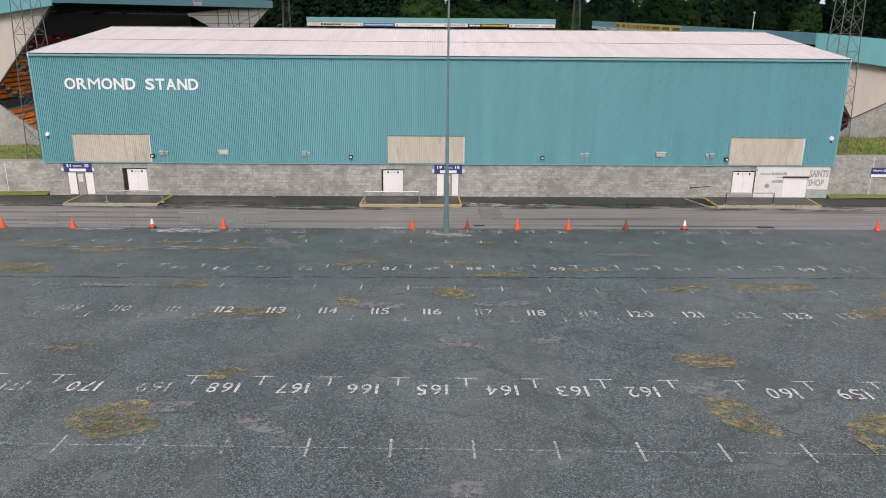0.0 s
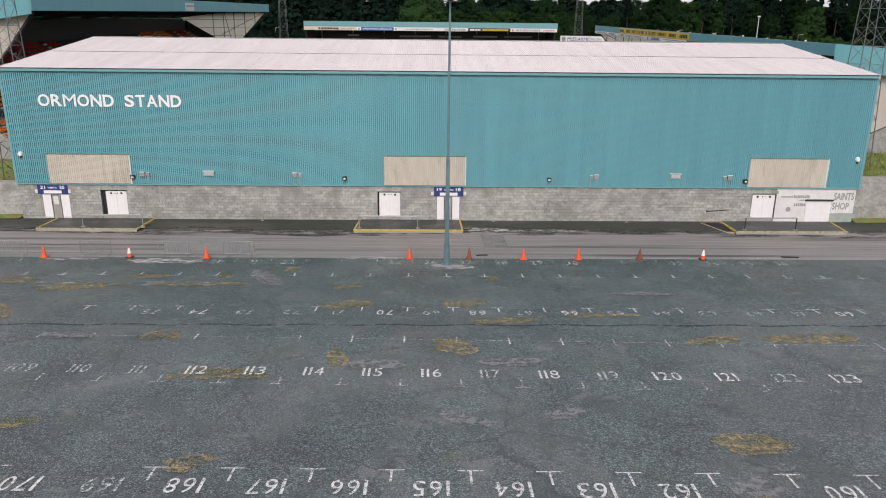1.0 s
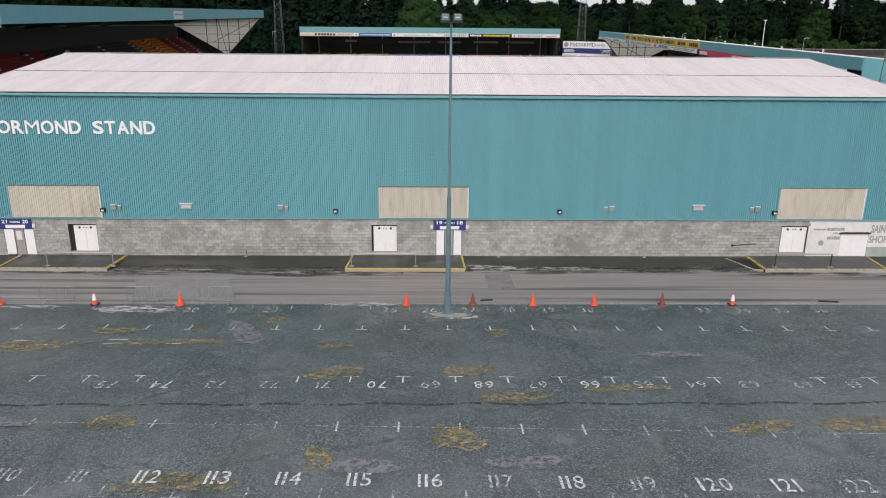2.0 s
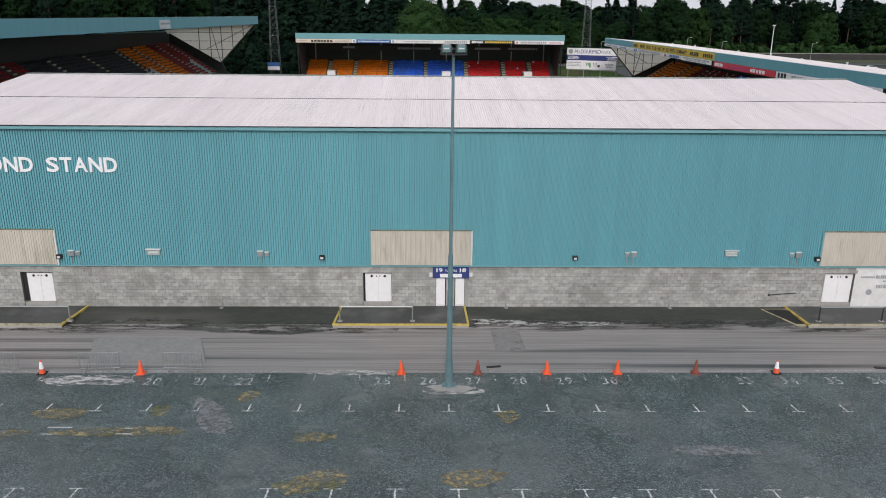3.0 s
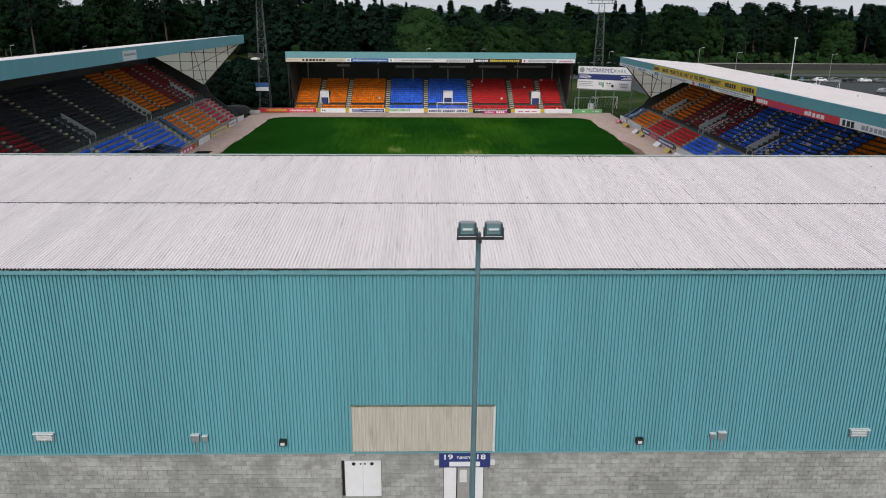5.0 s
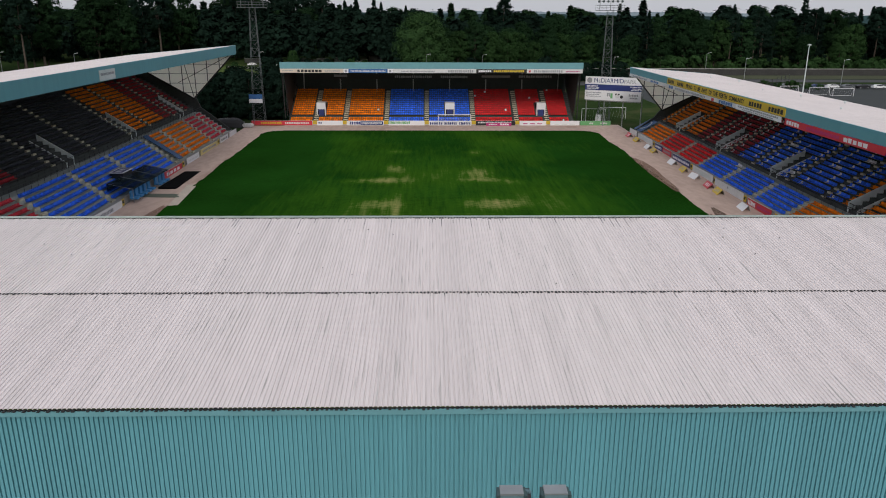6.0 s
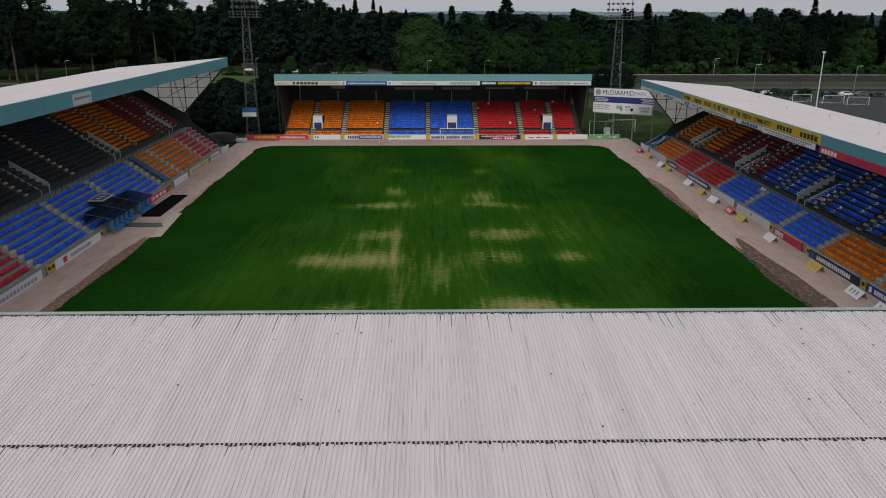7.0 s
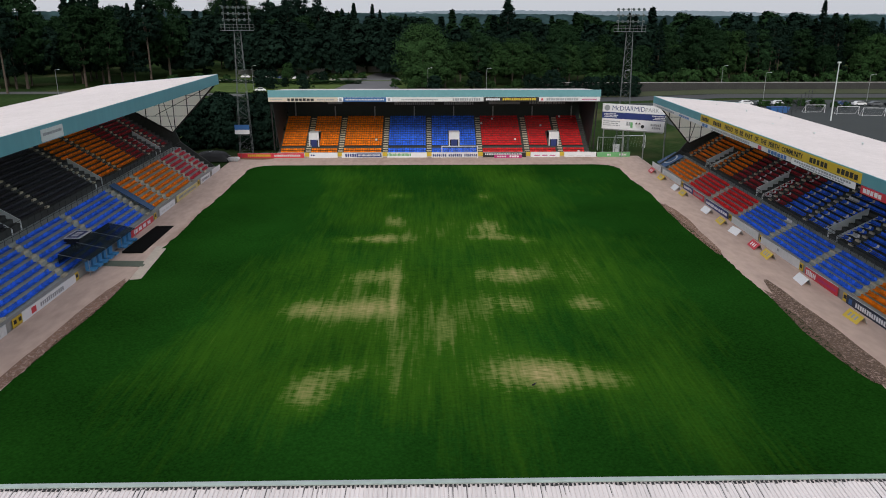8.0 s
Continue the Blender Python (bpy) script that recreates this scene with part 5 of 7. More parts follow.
    # end screens with their steel framing
    for ye, face in ((y1 - 1.2, 1), (y0 - 0.45, -1)):
        zb = zz(ye)
        f_b, b_t, f_t = f_bot + sl(ye), b_top + sl(ye), f_top + sl(ye)
        x_c, z_c = ((49.9, 7.6) if face > 0 else (49.5, 6.7)) if s < 0 else ((48.0, 5.2) if face > 0 else (46.9, 4.7))
        z_e = z_up + 0.55 * upper_rows + 0.9 if s < 0 else z_up + R2 * upper_rows + 0.9
        pts = [(X(41.6), f_b - 0.15), (X(x_c), zb + z_c), (X(x_back), zb + z_e), (X(xb), zb + z_e), (X(xb), b_t - 0.4)]
        scr = part("end_screen", Build().add([(x, ye + d, z) for d in (0, 0.08) for x, z in pts], [(0, 1, 2, 3, 4), (9, 8, 7, 6, 5), *[(i, i + 5, (i + 1) % 5 + 5, (i + 1) % 5) for i in range(5)]]), SCREEN if face > 0 else CREAM, st, "cream sheeted end screen")
        fr = Build()
        fr.tube((X(41.4), ye - 0.15 * face, f_b - 0.1), (X(x_c), ye - 0.15 * face, zb + z_c), 0.16, n=4)
        fr.tube((X(x_c), ye - 0.15 * face, zb + z_c), (X(x_back), ye - 0.15 * face, zb + z_e), 0.16, n=4)
        part("edge_beam", fr, BLACK, scr)
        for k in range(1, 6):
            xk = 41.6 + (xb - 41.6) * k / 8
            zl = np.interp(xk, [41.6, x_c, x_back], [f_b, zb + z_c, zb + z_e])
            zt = f_t + (b_t - f_t) * (xk - 41) / (roof_back - 41) - 0.4
            part("screen_post", Build().tube((X(xk), ye - 0.15 * face, zl), (X(xk), ye - 0.15 * face, zt), 0.09, n=4), BLACK, scr)
        for zk in np.arange(zb + z_c + 1.2, f_b - 0.5, 1.9):
            xa = np.interp(zk, [zb + z_c, f_b], [x_c, 41.6])
            xe = min(xb, np.interp(zk, [zb + z_c, zb + z_e], [x_c, x_back]))
            if xe - xa > 0.5:
                part("screen_rail", Build().tube((X(xa), ye - 0.12 * face, zk), (X(xe), ye - 0.12 * face, zk), 0.055, n=4), BLACK, scr)
        part("brace", Build().tube((X(42.2), ye - 0.2 * face, f_b - 0.3), (X(x_c + 3.0), ye - 0.2 * face, zb + z_c + 3.2), 0.07, n=4).tube(
            (X(x_c), ye - 0.2 * face, zb + z_c + 0.4), (X(x_c + 1.8), ye - 0.2 * face, f_b - 0.2), 0.07, n=4), BLACK, scr)
        # concrete end wall below the screen
        ew = [(X(43.0), zb + 0.9), (X(x_walk), zb + z_walk + 1.0), (X(x_c), zb + z_c), (X(x_back), zb + z_e), (X(xb), zb + z_e), (X(xb), zb - 0.6), (X(43.0), zb - 0.6)]
        n7 = len(ew)
        yy = y1 if face > 0 else y0 - 0.3
        part("end_wall", Build().add([(x, yy + d, z) for d in (0, 0.3) for x, z in ew], [tuple(range(n7)), tuple(range(2 * n7 - 1, n7 - 1, -1)), *[(i, i + n7, (i + 1) % n7 + n7, (i + 1) % n7) for i in range(n7)]]), TERRACE_SHADE if face > 0 else BLOCK, st)
    # roof beams seen from below
    for i in range(9):
        y = y0 + 3 + (y1 - y0 - 6) * i / 8
        part("roof_beam", Build().add([(X(x), y + d, z + sl(y)) for d in (-0.12, 0.12) for x, z in ((41.3, f_top - 0.3), (xb, b_top - 0.35), (xb, b_top - 1.3), (41.3, f_top - 0.75))],
                                      [(0, 1, 2, 3), (7, 6, 5, 4), (0, 4, 5, 1), (1, 5, 6, 2), (2, 6, 7, 3), (3, 7, 4, 0)]), STEEL_DARK, st)
    return st


west = side_stand(-1, "west_stand", "tall stand with a teal fascia and pale cantilever roof", 18.45, 16.75, 16.5, 14, 95, 208.5, 62.6,
                  (103, 113, 123, 134.9, 148.0, 160.3, 174.3, 183.4, 196.4, 203.8),
                  [(96, 113, "orange"), (113, 134.9, "dull red"), (134.9, 174.3, "blue"), (177.2, 196.4, "orange"), (196.4, 207.5, "dull red")],
                  [(96, 118, "orange"), (118, 140, "maroon"), (140, 176, "black"), (176, 192, "orange"), (192, 207, "maroon")], (129, 152.4, 175.4, 200.6))
east = side_stand(1, "east_stand", "long low stand with a teal fascia, advertising strips and pale roof", 14.25, 13.1, 12.85, 12, 95, 209.0, 58.9,
                  (103, 117, 129, 140.6, 150.4, 161.6, 172.2, 182.9, 193.8, 206.2),
                  [(96, 117, "red"), (117, 140.6, "orange"), (140.6, 172.2, "blue"), (172.2, 193.8, "red"), (193.8, 206.2, "orange")],
                  [(96, 117, "maroon"), (117, 137, "orange"), (137, 168.3, "blue"), (168.3, 187.3, "maroon"), (187.3, 208, "orange")], (133.5, 154.2, 175.4, 196.8))

# small vents along the east roof
for k in range(11):
    y = 118 + 8.3 * k
    t = thing("roof_vent", "small pale vent cap on the east roof", "vent", "roof vents", at=pose(49 + (k * 5) % 7, y, 13.65 + stand_rise(y) - ((k * 5) % 7 + 3) * 0.02))
    part("stub", Build().tube((0, 0, -0.1), (0, 0, 0.14), 0.11, n=8), CONC_PALE, t)
    part("cap", Build().tube((0, 0, 0.14), (0, 0, 0.24), 0.2, 0.1, 8), CONC_PALE, t)

# advertising strips on the east fascia
ex = 40.86
for y_a, y_b, z0, z1, m, prints in ((138.4, 183.4, 13.15, 14.2, YELLOW_AD, None), (183.4, 208.8, 12.5, 13.08, DIRTY_WHITE, [(0.1, 0.5, 0.2, 0.7, 9, GREY_TXT), (0.6, 0.8, 0.2, 0.8, 5, BLUE_AD)]),
                                    (153.0, 183.4, 12.5, 13.08, DIRTY_WHITE, [(0.03, 0.12, 0.1, 0.9, 2, BLUE_AD), (0.15, 0.62, 0.2, 0.75, 24, GREY_TXT), (0.70, 0.75, 0.05, 0.95, 1, RED_AD), (0.80, 0.97, 0.1, 0.9, 6, BLUE_AD)]),
                                    (139.2, 152.8, 12.42, 13.08, WHITE, [(0.05, 0.95, 0.52, 0.85, 22, GREY_TXT), (0.15, 0.85, 0.15, 0.4, 16, GREY_TXT)]),
                                    (118.0, 138.2, 12.3, 13.08, RED_AD, [(0.02, 0.18, 0.2, 0.8, 5, WHITE), (0.26, 0.6, 0.25, 0.7, 22, PINK_AD), (0.64, 0.86, 0.2, 0.8, 5, WHITE)]),
                                    (96.0, 117.8, 12.3, 13.08, WHITE, [(0.02, 0.13, 0.1, 0.9, 3, BLACK), (0.18, 0.5, 0.2, 0.8, 10, GREY_TXT), (0.55, 0.95, 0.2, 0.8, 9, NAVY)])):
    t = thing("fascia_board", "advertising strip fixed to the east stand's fascia", "board", "fascia boards", at=pose(ex, y_b, z0 + stand_rise(y_b), 0, 0, -90) @ pose(0, 0, 0, 0, 0.66, 0))
    w, h = y_b - y_a, z1 - z0
    part("panel", Build().box(0, w, -0.04, 0.03, 0, h), m, t)
    if prints is None:
        for u, tw, kind in ((0.01, 0.07, 0), (0.12, 0.07, 0), (0.22, 0.52, 1), (0.77, 0.09, 0), (0.90, 0.09, 0)):
            if kind:
                step, at_x = tw * w / 39, u * w
                for word in ("PROUD", "TO", "BE", "PART", "OF", "THE", "PERTH", "COMMUNITY"):
                    o = part("lettering", text_mesh(word, len(word) * step * 0.97, 0.62, 0.01, 0.03), BLACK, t)
                    o.location = (at_x, -0.045, 0.2)
                    at_x += (len(word) + 1) * step
            else:
                o = part("print", bars(tw * w, 0.6, 5, int(u * 100)), BLACK, t)
                o.location = (u * w, -0.045, 0.22)
    else:
        for k, (u0, u1, v0, v1, n, mm) in enumerate(prints):
            o = part("print", bars((u1 - u0) * w, (v1 - v0) * h, n, int(w) + k), mm, t, kind="stuff")
            o.location = (u0 * w, -0.045, v0 * h)
wb = thing("fascia_board", "pale sign fixed to the west stand's teal fascia", "board", "fascia boards", at=pose(-40.86, 142.4, 16.85 + stand_rise(142), 0, 0, 90) @ pose(0, 0, 0, 0, -0.66, 0))
part("panel", Build().box(0, 4.6, -0.04, 0.03, 0, 1.25), CONC_PALE, wb)
o = part("print", bars(4.0, 0.3, 18, 5), GREY_TXT, wb)
o.location = (0.3, -0.045, 0.6)

# ---------------------------------------------------------------- north stand
NX0, NX1, NY = -33.7, 32.4, 222.6
nz = pitch_z(222)
north = thing("north_stand", "covered stand behind the far goal with orange, blue and red seats", "stand")
NR, NT, NRISE = 16, 0.76, 0.395
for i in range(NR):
    part("terrace_step", Build().box(NX0, NX1, NY + NT * i, NY + NT * (i + 1), -0.5, nz + 0.55 + NRISE * i), TERRACE_SHADE, north)
part("front_wall", Build().box(NX0, NX1, NY - 0.35, NY, -0.4, nz + 0.9), CONC_PALE, north)
NB = NY + NT * NR
# back wall and panel hold the shade under the roof in their dark colours
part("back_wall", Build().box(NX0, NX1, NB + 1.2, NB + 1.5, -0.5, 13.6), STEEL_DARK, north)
part("back_panel", Build().box(NX0 + 0.5, NX1 - 0.5, NB + 1.0, NB + 1.18, nz + 0.55 + NRISE * NR, nz + 9.8), mat("shaded_panel", (0.030, 0.040, 0.040), 0.8, 0, 0.15, 1, 0.2), north)
N_AISLES = (-27.4, -20.55, -11.1, -1.8, 9.0, 19.1, 26.2)
N_VOMS = ((-27.3, -25.4), (2.55, 4.6), (24.0, 25.9))
for a in N_AISLES:
    b = Build()
    for i in range(NR):
        h = nz + 0.55 + NRISE * i
        b.box(a - 0.5, a + 0.5, NY + NT * i, NY + NT * i + 0.38, h, h + NRISE / 2)
    part("aisle_steps", b, TREAD, north, "worn pale edged aisle steps", "stuff")
    part("aisle_gate", Build().box(a - 0.55, a + 0.55, NY - 0.42, NY - 0.36, nz + 0.1, nz + 0.95), YELLOW_AD, north, "yellow pitch gate")
for a, c in N_VOMS:
    vy = NY + NT * 3.4
    vm = part("stair_opening", Build().box(a, c, vy, vy + 2.6, nz + 1.2, nz + 4.0), DARK, north)
    for x in (a - 0.1, c - 0.12):
        part("stair_wall", Build().box(x, x + 0.22, vy - 0.1, vy + 3.2, nz + 0.8, nz + 4.6), WHITE, vm)
    part("stair_head", Build().box(a - 0.1, c + 0.1, vy - 0.12, vy + 2.9, nz + 3.2, nz + 4.7), WHITE, vm)
    part("stair_door", Build().box(a + 0.35, c - 0.35, vy - 0.16, vy - 0.13, nz + 1.2, nz + 3.2), NAVY, vm)


def n_colour(x):
    return "orange" if x < -11.1 else "blue" if x < 9.0 else "red"


n_edges = [NX0 + 0.3, *N_AISLES, NX1 - 0.3]
for a, c in zip(n_edges, n_edges[1:]):
    pts, white = [], set()
    rnd = random.Random(int(a * 10))
    for i in range(NR):
        if i == 2:
            continue
        x = a + 0.85 if a in N_AISLES else a + 0.4
        while x < c - 0.8:
            if not any(v0 - 0.35 < x < v1 + 0.35 and i in (3, 4, 5, 6, 7, 8) for v0, v1 in N_VOMS):
                if rnd.random() < 0.006:
                    white.add(len(pts))
                pts.append((x, NY + NT * i + 0.45, nz + 0.55 + NRISE * i))
            x += 0.5
    seat_block(pts, -90, n_colour((a + c) / 2), f"{n_colour((a + c) / 2)} plastic bucket seats behind the far goal", white)
FT, FB = 15.0, 13.75
ry = 218.3
nroof = part("roof", Build().slab([(NX0 - 0.3, ry, FT), (NX1 + 0.5, ry, FT), (NX1 + 0.5, NB + 2, FT - 1.2), (NX0 - 0.3, NB + 2, FT - 1.2)], 0.25), ROOF_FAR, north)
part("fascia", Build().box(NX0 - 0.35, NX1 + 0.55, ry - 0.1, ry + 0.04, FB, FT + 0.12), TEAL_TRIM, nroof, "teal fascia")
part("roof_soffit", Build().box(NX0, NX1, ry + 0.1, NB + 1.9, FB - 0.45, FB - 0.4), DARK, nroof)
fx = NX0 - 0.3
for x1, m, pr in ((-20.1, mat("cream_board", (0.6, 0.52, 0.42), 0.5, 0, 0.06, 2, 0.4), [(0.03, 0.2, 0.4, 0.6, 8, GREY_TXT), (0.27, 0.66, 0.2, 0.8, 7, BLACK), (0.7, 0.95, 0.3, 0.65, 8, GREY_TXT)]),
                  (-19.0, WHITE, [(0.2, 0.8, 0.15, 0.85, 1, GREY_TXT)]), (-10.4, BLUE_AD, [(0.05, 0.95, 0.3, 0.65, 26, DIRTY_WHITE)]), (-9.2, WHITE, [(0.2, 0.8, 0.15, 0.85, 1, GREY_TXT)]),
                  (9.2, DIRTY_WHITE, [(0.1, 0.5, 0.3, 0.6, 24, GREY_TXT), (0.66, 0.97, 0.15, 0.8, 12, GREY_TXT)]), (20.4, BLACK, [(0.04, 0.3, 0.25, 0.8, 7, WHITE), (0.34, 0.95, 0.25, 0.8, 15, YELLOW_AD)]),
                  (32.8, DIRTY_WHITE, [(0.03, 0.08, 0.2, 0.8, 1, RED_AD), (0.12, 0.64, 0.2, 0.8, 14, GREY_TXT), (0.7, 0.95, 0.3, 0.6, 16, PINK_AD)])):
    board(fx, ry - 0.16, x1, ry - 0.16, 12.85, 13.7, m, "fascia_board", "advertising strip under the north stand's roof edge", pr, "fascia boards")
    fx = x1 + 0.02
inner_sign = thing("roof_sign", "faded grey letters inside the north stand roof", "sign")
for x, w, n, z in ((-24, 4, 1, 11.2), (-9.3, 8.8, 20, 11.0), (1.5, 6.5, 14, 11.0), (10.5, 9, 1, 11.1), (20, 8, 14, 11.1)):
    o = part("print", bars(w, 0.55, n, int(x)), GREY_TXT, inner_sign)
    o.location = (x, NB - 5, z)
part("hanger", Build().box(NX0 + 4, NX1 - 3, NB - 4.95, NB - 4.85, 10.7, 11.9), STEEL_DARK, inner_sign)
for x in (NX0 + 0.2, NX1 - 0.2):
    scr = part("end_screen", Build().add([(x + d, y, z) for d in (0, 0.08) for y, z in ((ry + 0.4, FB - 0.5), (NY + 1, nz + 1.6), (NB + 1, nz + NRISE * NR + 1.6), (NB + 1, FB - 1.2))],
                                         [(0, 1, 2, 3), (7, 6, 5, 4), (0, 4, 5, 1), (1, 5, 6, 2), (2, 6, 7, 3), (3, 7, 4, 0)]), SCREEN_SHADE, north)
    out = 1 if x > 0 else -1
    for k in range(5):
        y = ry + 1 + k * 2.8
        part("screen_post", Build().tube((x + out * 0.15, y, nz + 2.0 + max(0, y - NY) * 0.5), (x + out * 0.15, y, FB - 0.5), 0.08, n=4), BLACK, scr)
    part("edge_beam", Build().tube((x + out * 0.3, ry + 0.3, FB - 0.5), (x + out * 0.9, NY + 1, nz + 1.2), 0.12, n=4).tube((x + out * 0.2, ry + 3, FB - 0.6), (x + out * 0.8, NY + 4, nz + 3), 0.08, n=4), BLACK, scr)
for k in range(8):
    x = NX0 + 2 + (NX1 - NX0 - 4) * k / 7
    part("roof_column", Build().box(x - 0.12, x + 0.12, NB + 0.6, NB + 0.85, nz + NRISE * NR, FB), GALV, north)

# ---------------------------------------------------------------- boards round the pitch
bz = nz
for x0, x1, m, pr in ((-41.8, -28.0, RED_AD, [(0.15, 0.5, 0.3, 0.8, 12, YELLOW_AD), (0.55, 0.95, 0.3, 0.7, 14, DIRTY_WHITE)]), (-26.9, -21.0, WHITE, [(0.05, 0.2, 0.4, 0.7, 2, NAVY)]),
                      (-20.1, -11.6, WHITE, [(0.08, 0.42, 0.2, 0.85, 6, NAVY)]), (-10.6, -2.3, WHITE, [(0.0, 0.6, 0.35, 0.9, 18, GREEN_AD)]), (-1.3, 8.5, WHITE, [(0.02, 0.32, 0.2, 0.75, 7, NAVY), (0.36, 0.66, 0.2, 0.75, 7, NAVY), (0.7, 0.98, 0.2, 0.75, 7, NAVY)]),
                      (9.5, 18.6, BLACK, [(0.05, 0.9, 0.5, 0.85, 22, DIRTY_WHITE)]), (19.6, 25.7, WHITE, [(0.1, 0.9, 0.3, 0.5, 3, PINK_AD)]), (26.7, 33.4, WHITE, [(0.1, 0.9, 0.2, 0.4, 3, DIRTY_WHITE)]), (33.6, 40.6, GREEN_AD, [(0.3, 0.42, 0.3, 0.7, 3, DIRTY_WHITE), (0.66, 0.9, 0.3, 0.7, 5, DIRTY_WHITE)])):
    board(x0, 221.35, x1, 221.35, bz - 0.05, bz + 1.0, m, marks=pr)
board(-17, 221.28, -11.8, 221.28, bz + 0.1, bz + 0.9, NAVY, marks=[(0.05, 0.95, 0.25, 0.75, 18, DIRTY_WHITE)])
board(11.8, 220.4, 17.6, 220.4, bz - 0.05, bz + 0.7, PINK_AD, marks=[(0.1, 0.45, 0.3, 0.7, 4, DIRTY_WHITE), (0.55, 0.9, 0.25, 0.8, 4, WHITE)])


def side_boards(s, runs):
    for ya, yb, m, pr in runs:
        a, c = (ya, yb) if s < 0 else (yb, ya)
        z = pitch_z((ya + yb) / 2)
        board(s * 42.55, a, s * 42.55, c, z - 0.05, z + 1.0, m, marks=pr)


G3 = [(0.1, 0.9, 0.3, 0.7, 12, GREY_TXT)]
side_boards(-1, [(98, 112, WHITE, G3), (113.6, 122, WHITE, G3), (123.5, 133.6, DIRTY_WHITE, G3), (136.6, 148.2, WHITE, [(0.14, 0.24, 0.2, 0.85, 1, RED_AD), (0.3, 0.75, 0.3, 0.75, 12, GREY_TXT)]),
                 (163.4, 164.8, WHITE, None), (165.0, 173.4, RED_AD, [(0.1, 0.9, 0.25, 0.75, 4, WHITE)]), (176.2, 183.2, WHITE, [(0.1, 0.9, 0.3, 0.6, 3, DIRTY_WHITE)]),
                 (184.2, 195.4, mat("pale_yellow_board", (0.6, 0.5, 0.2), 0.5, 0, 0.06, 2, 0.4), G3), (197.4, 203.2, WHITE, G3), (204.6, 210.2, WHITE, None)])
side_boards(1, [(98, 109, WHITE, G3), (110, 121, NAVY, [(0.1, 0.9, 0.3, 0.7, 12, WHITE)]), (122, 128.4, NAVY, [(0.05, 0.15, 0.2, 0.8, 1, WHITE), (0.2, 0.95, 0.25, 0.75, 12, WHITE)]),
                (130, 140.2, mat("dark_navy_board", (0.01, 0.02, 0.045), 0.5, 0, 0.06, 2, 0.4), [(0.04, 0.12, 0.2, 0.8, 1, BLUE_AD), (0.17, 0.86, 0.25, 0.75, 17, WHITE)]),
                (142.0, 149.2, RED_AD, [(0.03, 0.35, 0.2, 0.8, 6, WHITE), (0.42, 0.95, 0.35, 0.65, 14, PINK_AD)]), (150.8, 161.4, DIRTY_WHITE, [(0.45, 0.5, 0.5, 0.8, 2, GREY_TXT)]), (162.4, 171.4, DIRTY_WHITE, [(0.1, 0.9, 0.2, 0.85, 14, CONC_PALE)]),
                (173.0, 182.0, NAVY, [(0.02, 0.98, 0.3, 0.7, 10, WHITE)]), (183.0, 188.0, RED_AD, G3), (188.2, 193.0, NAVY, [(0.1, 0.9, 0.3, 0.7, 8, WHITE)]), (194.6, 205.0, DIRTY_WHITE, [(0.1, 0.9, 0.2, 0.8, 12, CONC_PALE)]),
                (206.2, 211.6, WHITE, None)])
for s, ys in ((-1, (112.8, 122.8, 135.3, 136.2, 148.7, 163.0, 174.6, 196.4)), (1, (109.5, 121.5, 129.2, 140.6, 150.4, 161.6, 172.2, 193.8))):
    for y in ys:
        z = pitch_z(y)
        t = thing("pitch_gate", "small yellow gate in the wall at the pitch edge", "gate", "pitch gates", at=pose(s * 42.62, y, z))
        part("leaf", Build().box(-0.03, 0.03, -0.42, 0.42, 0.05, 0.95), YELLOW_AD, t)
        part("notice", Build().box(-0.05 if s > 0 else 0.031, -0.031 if s > 0 else 0.05, -0.25, 0.25, 0.35, 0.75), BLACK, t)


def a_board(y, m, mark):
    z = pitch_z(y)
    t = thing("a_frame_board", "low sloping advertising board lying by the pitch", "board", "sloping boards", at=pose(40.7, y, z, 0, 0, -90 + ((y * 7) % 9 - 4)))
    part("face", Build().slab([(-1.3, -0.35, 0.02), (1.3, -0.35, 0.02), (1.3, 0.35, 0.75), (-1.3, 0.35, 0.75)], 0.04), m, t)
    part("prop", Build().slab([(-1.3, 0.42, 0.72), (1.3, 0.42, 0.72), (1.3, 0.75, 0.02), (-1.3, 0.75, 0.02)], 0.04), DIRTY_WHITE, t)
    if mark is not None:
        for u in (-0.8, -0.2, 0.4):
            part("print", Build().slab([(u, -0.16, 0.225), (u + 0.3, -0.16, 0.225), (u + 0.3, 0.16, 0.56), (u, 0.16, 0.56)], 0.02), mark, t)


for y, m, k in ((122.5, WHITE, GREY_TXT), (127.4, WHITE, GREY_TXT), (135.6, YELLOW_AD, GREY_TXT), (146.6, WHITE, None), (155.6, YELLOW_AD, GREY_TXT), (159.5, RED_AD, WHITE), (165.8, WHITE, None), (171.0, YELLOW_AD, GREY_TXT),
                (177.0, WHITE, None), (188.0, YELLOW_AD, GREY_TXT), (192.0, WHITE, None), (200.0, YELLOW_AD, GREY_TXT), (206.0, RED_AD, WHITE)):
    a_board(y, m, k)

